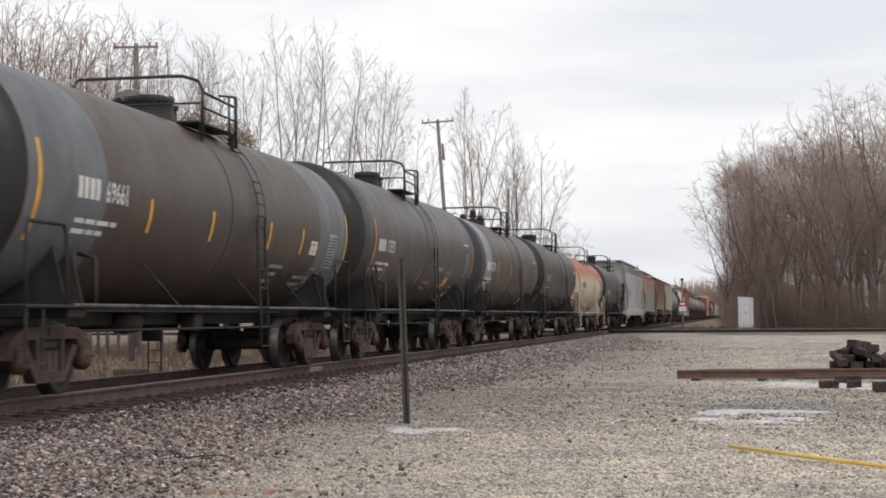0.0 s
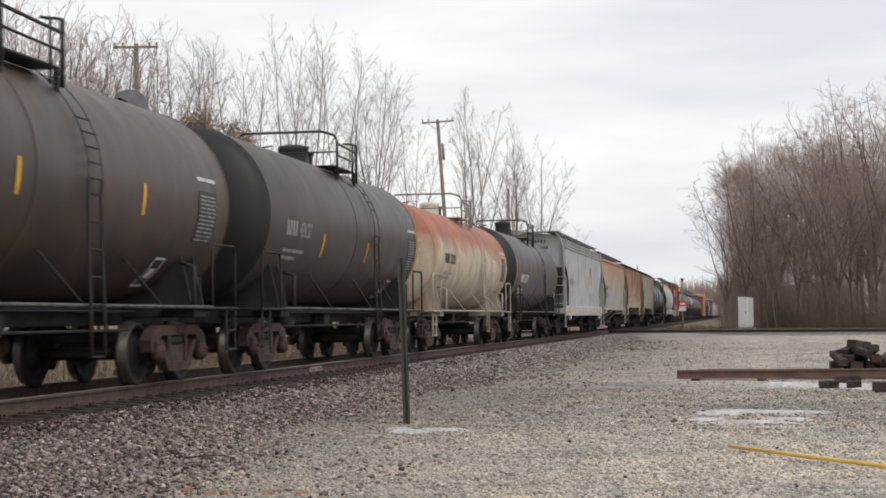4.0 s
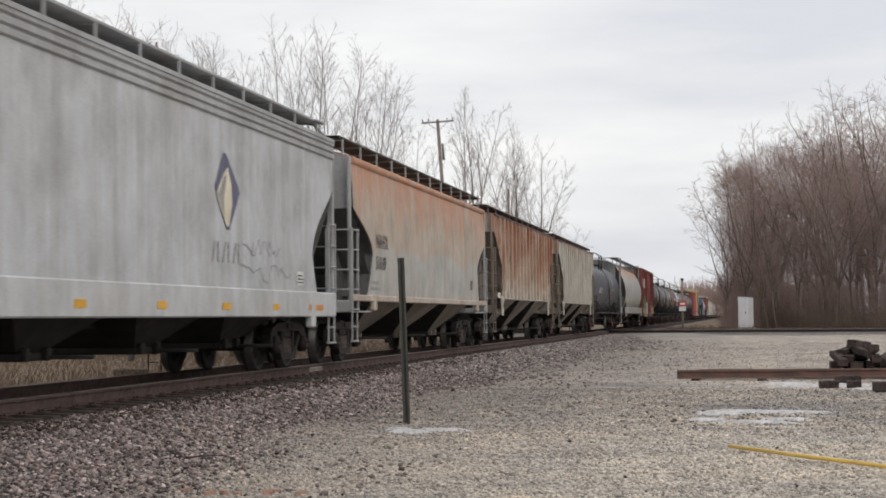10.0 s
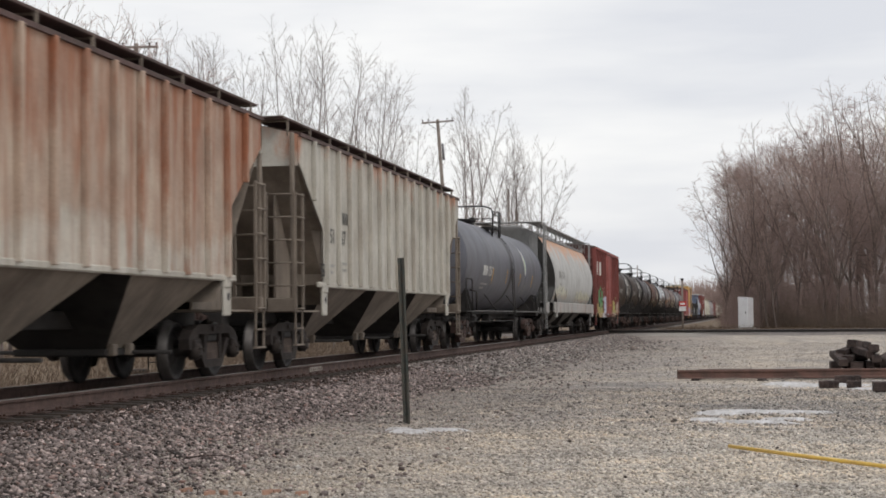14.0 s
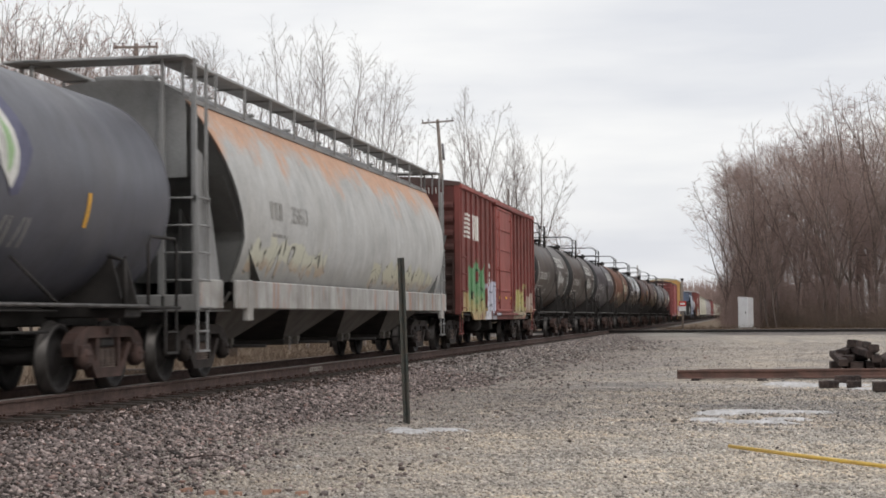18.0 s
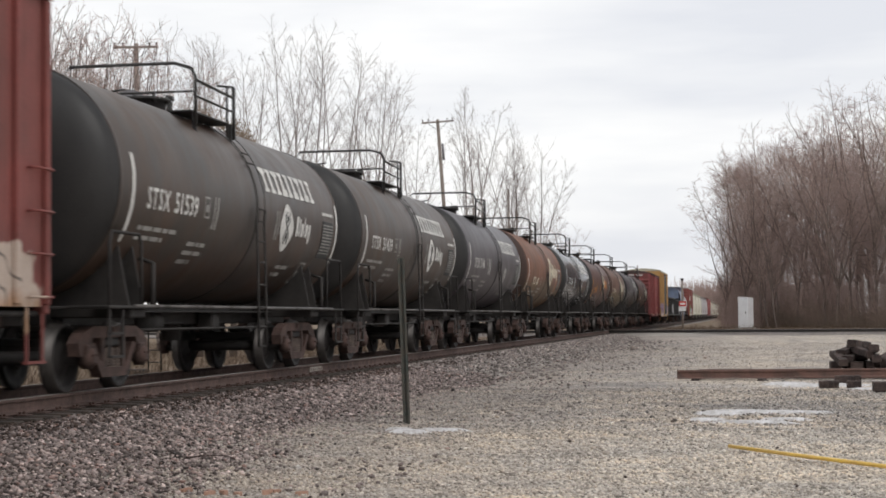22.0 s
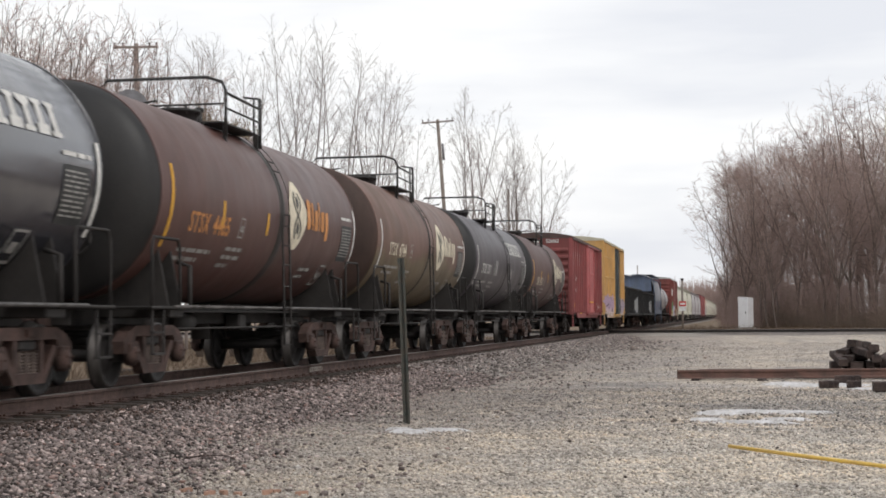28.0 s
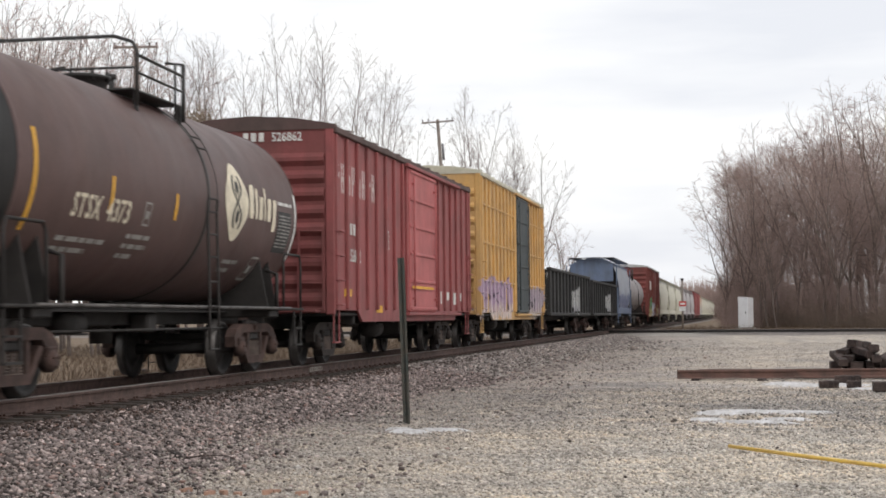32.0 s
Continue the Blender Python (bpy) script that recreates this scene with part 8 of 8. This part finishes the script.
sticks("undergrowth", MAT["brush"], 7000, wood_floor(-0.03, 0.08), lambda r, n: r.gamma(3, 0.5, n) + 0.3, lambda r, n: r.uniform(0.010, 0.024, n), "tangled dry brown undergrowth at the woodland edge", 21, 0.7)
sticks("woodland", MAT["wood_bark"], 90, wood_floor(0.16, 0.70), lambda r, n: r.uniform(8, 14, n), lambda r, n: r.uniform(0.04, 0.12, n), "dense mass of bare reddish-brown woodland stems", 22, 0.045, "woodland")


SPRAY = []


def thicket(rng, n):
    f = rng.random(n)
    return np.stack([7.6 + 2.5 * f + rng.normal(0, 0.3, n), 110.0 + rng.uniform(-3, 6, n), np.full(n, 0.15)], 1)


sticks("undergrowth", MAT["red_twig"], 700, thicket, lambda r, n: np.minimum(r.gamma(4, 0.5, n) + 0.3, 3.2), lambda r, n: r.uniform(0.009, 0.02, n), "tall bare brush at the corner of the woodland", 27, 0.35)


def crowns(rng, n):
    """Twigs that spread from many crown centres, thicker towards the ground."""
    m = 340
    c = wood_floor(-0.02, 0.20)(rng, m)
    q = np.hypot(c[:, 0] - CAM[0], c[:, 1] - CAM[1])
    top = np.interp((c[:, 0] - CAM[0]) / (c[:, 1] - CAM[1]), [-0.02, 0.0, 0.02, 0.075, 0.11, 0.128, 0.16], [10.0, 14.0, 15.2, 15.4, 16.8, 17.4, 17.0]) * q / 128.0
    c[:, 2] = 0.5 + (top - 3.2) * rng.random(m) ** 1.15
    k = rng.integers(0, m, n)
    d = rng.normal(0, 1, (n, 3))
    d[:, 2] += 0.55
    d /= np.linalg.norm(d, axis=1)[:, None]
    SPRAY.append(d + rng.normal(0, 0.35, (n, 3)) + np.array([0, 0, 0.25]))
    return c[k] + d * (rng.random(n) ** 0.5 * 1.9)[:, None]


sticks("woodland_twigs", MAT["red_twig"], 84000, crowns, lambda r, n: r.uniform(0.5, 1.5, n), lambda r, n: r.uniform(0.007, 0.013, n), "fine reddish twigs filling the bare woodland", 23, 1.1, "woodland", lambda r, n: SPRAY[0], 2)


def far_strip(rng, n):
    a = rng.uniform(0.0, 1.0, n)
    return np.stack([-16 + 70 * a + rng.normal(0, 3, n), 690 + rng.uniform(-30, 60, n), np.full(n, 0.0)], 1)


sticks("far_woods", MAT["red_twig"], 4200, far_strip, lambda r, n: r.uniform(8, 17, n), lambda r, n: r.uniform(0.10, 0.35, n), "distant bare woods along the track", 24, 0.12, "woodland")


def verge(rng, n):
    y = rng.uniform(-4, 75, n)
    x = -4.6 - rng.random(n) ** 1.3 * 20
    return np.stack([x, y, np.zeros(n)], 1)


sticks("dry_grass", MAT["straw"], 14000, verge, lambda r, n: r.uniform(0.10, 0.45, n), lambda r, n: r.uniform(0.006, 0.014, n), "dry straw-coloured grass and litter beyond the track", 25, 0.5, "grass", step=2)


def far_verge(rng, n):
    x = rng.uniform(3, 40, n)
    y = 97.5 - 0.35 * x + rng.uniform(-4, 9, n)
    return np.stack([x, y, np.full(n, 0.18)], 1)


sticks("dry_grass", MAT["straw"], 6000, far_verge, lambda r, n: r.uniform(0.15, 0.6, n), lambda r, n: r.uniform(0.01, 0.022, n), "dry straw-coloured grass beyond the crossing", 26, 0.5, "grass", step=2)


# a tree that keeps its dry leaves
def leafy_tree(x, y, h, w, seed, label):
    rng = random.Random(seed)
    t = new("leafy_tree")
    t.location = (x, y, 0)
    tagged(t, label, "tree", "trees behind the track")
    g = Geo()
    g.tube([(0, 0, -0.2), (0.1, 0, h * 0.4), (0.0, 0.1, h * 0.85)], 0.16, 8, 0, 0.05)
    for k in range(14):
        a, z = rng.uniform(0, 6.28), h * rng.uniform(0.3, 0.8)
        g.tube([(0, 0, z), (w * 0.5 * math.cos(a), w * 0.5 * math.sin(a), z + h * 0.12)], 0.045, 5, 0, 0.015)
    part("trunk", g, MAT["bark"], t)
    v, f = [], []
    for k in range(190):
        a, q = rng.uniform(0, 6.28), rng.random() ** 0.5
        z = h * (0.42 + 0.54 * rng.random())
        taper = max(0.25, 1.15 - ((z / h - 0.42) / 0.56) ** 2 * 0.95)
        cx, cy = w * q * taper * math.cos(a), w * q * taper * math.sin(a)
        for j in range(60):
            c = Vector((cx + rng.gauss(0, 0.24), cy + rng.gauss(0, 0.24), z + rng.gauss(0, 0.2)))
            d = Vector((rng.gauss(0, 1), rng.gauss(0, 1), rng.gauss(0, 1))).normalized() * rng.uniform(0.03, 0.075)
            e = d.orthogonal().normalized() * rng.uniform(0.02, 0.04)
            o = len(v)
            v += [tuple(c - d), tuple(c + e), tuple(c + d), tuple(c - e)]
            f.append((o, o + 1, o + 2, o + 3))
    me = bpy.data.meshes.new("crown")
    me.from_pydata(v, [], f)
    me.materials.append(MAT["leaf"])
    c = new("crown", me)
    c.parent = t


leafy_tree(-9.45, 38.4, 8.75, 1.5, 5, "small tree still holding dry olive-brown leaves")
leafy_tree(-10.8, 38.6, 9.25, 1.5, 6, "small tree still holding dry olive-brown leaves")


# ---- what moves ----
def motions():
    times = [k * 0.8 for k in range(41)]
    for car, mid in TRAIN:
        walk(car, [(t, pose(0, mid - travelled(t), RT)) for t in times])
    for s, sets in WHEELSETS.items():
        rows = []
        for k in range(32 * FPS + 1):
            t = k / FPS
            rows.append((t, Matrix.Translation((0, s * 0.865, 0.42)) @ Matrix.Rotation(travelled(t) / 0.42, 4, "X")))
        walk(sets[0], rows)
        act, slot = sets[0].animation_data.action, sets[0].animation_data.action_slot
        for w in sets[1:]:
            w.rotation_mode = "QUATERNION"
            w.animation_data_create()
            w.animation_data.action, w.animation_data.action_slot = act, slot


motions()
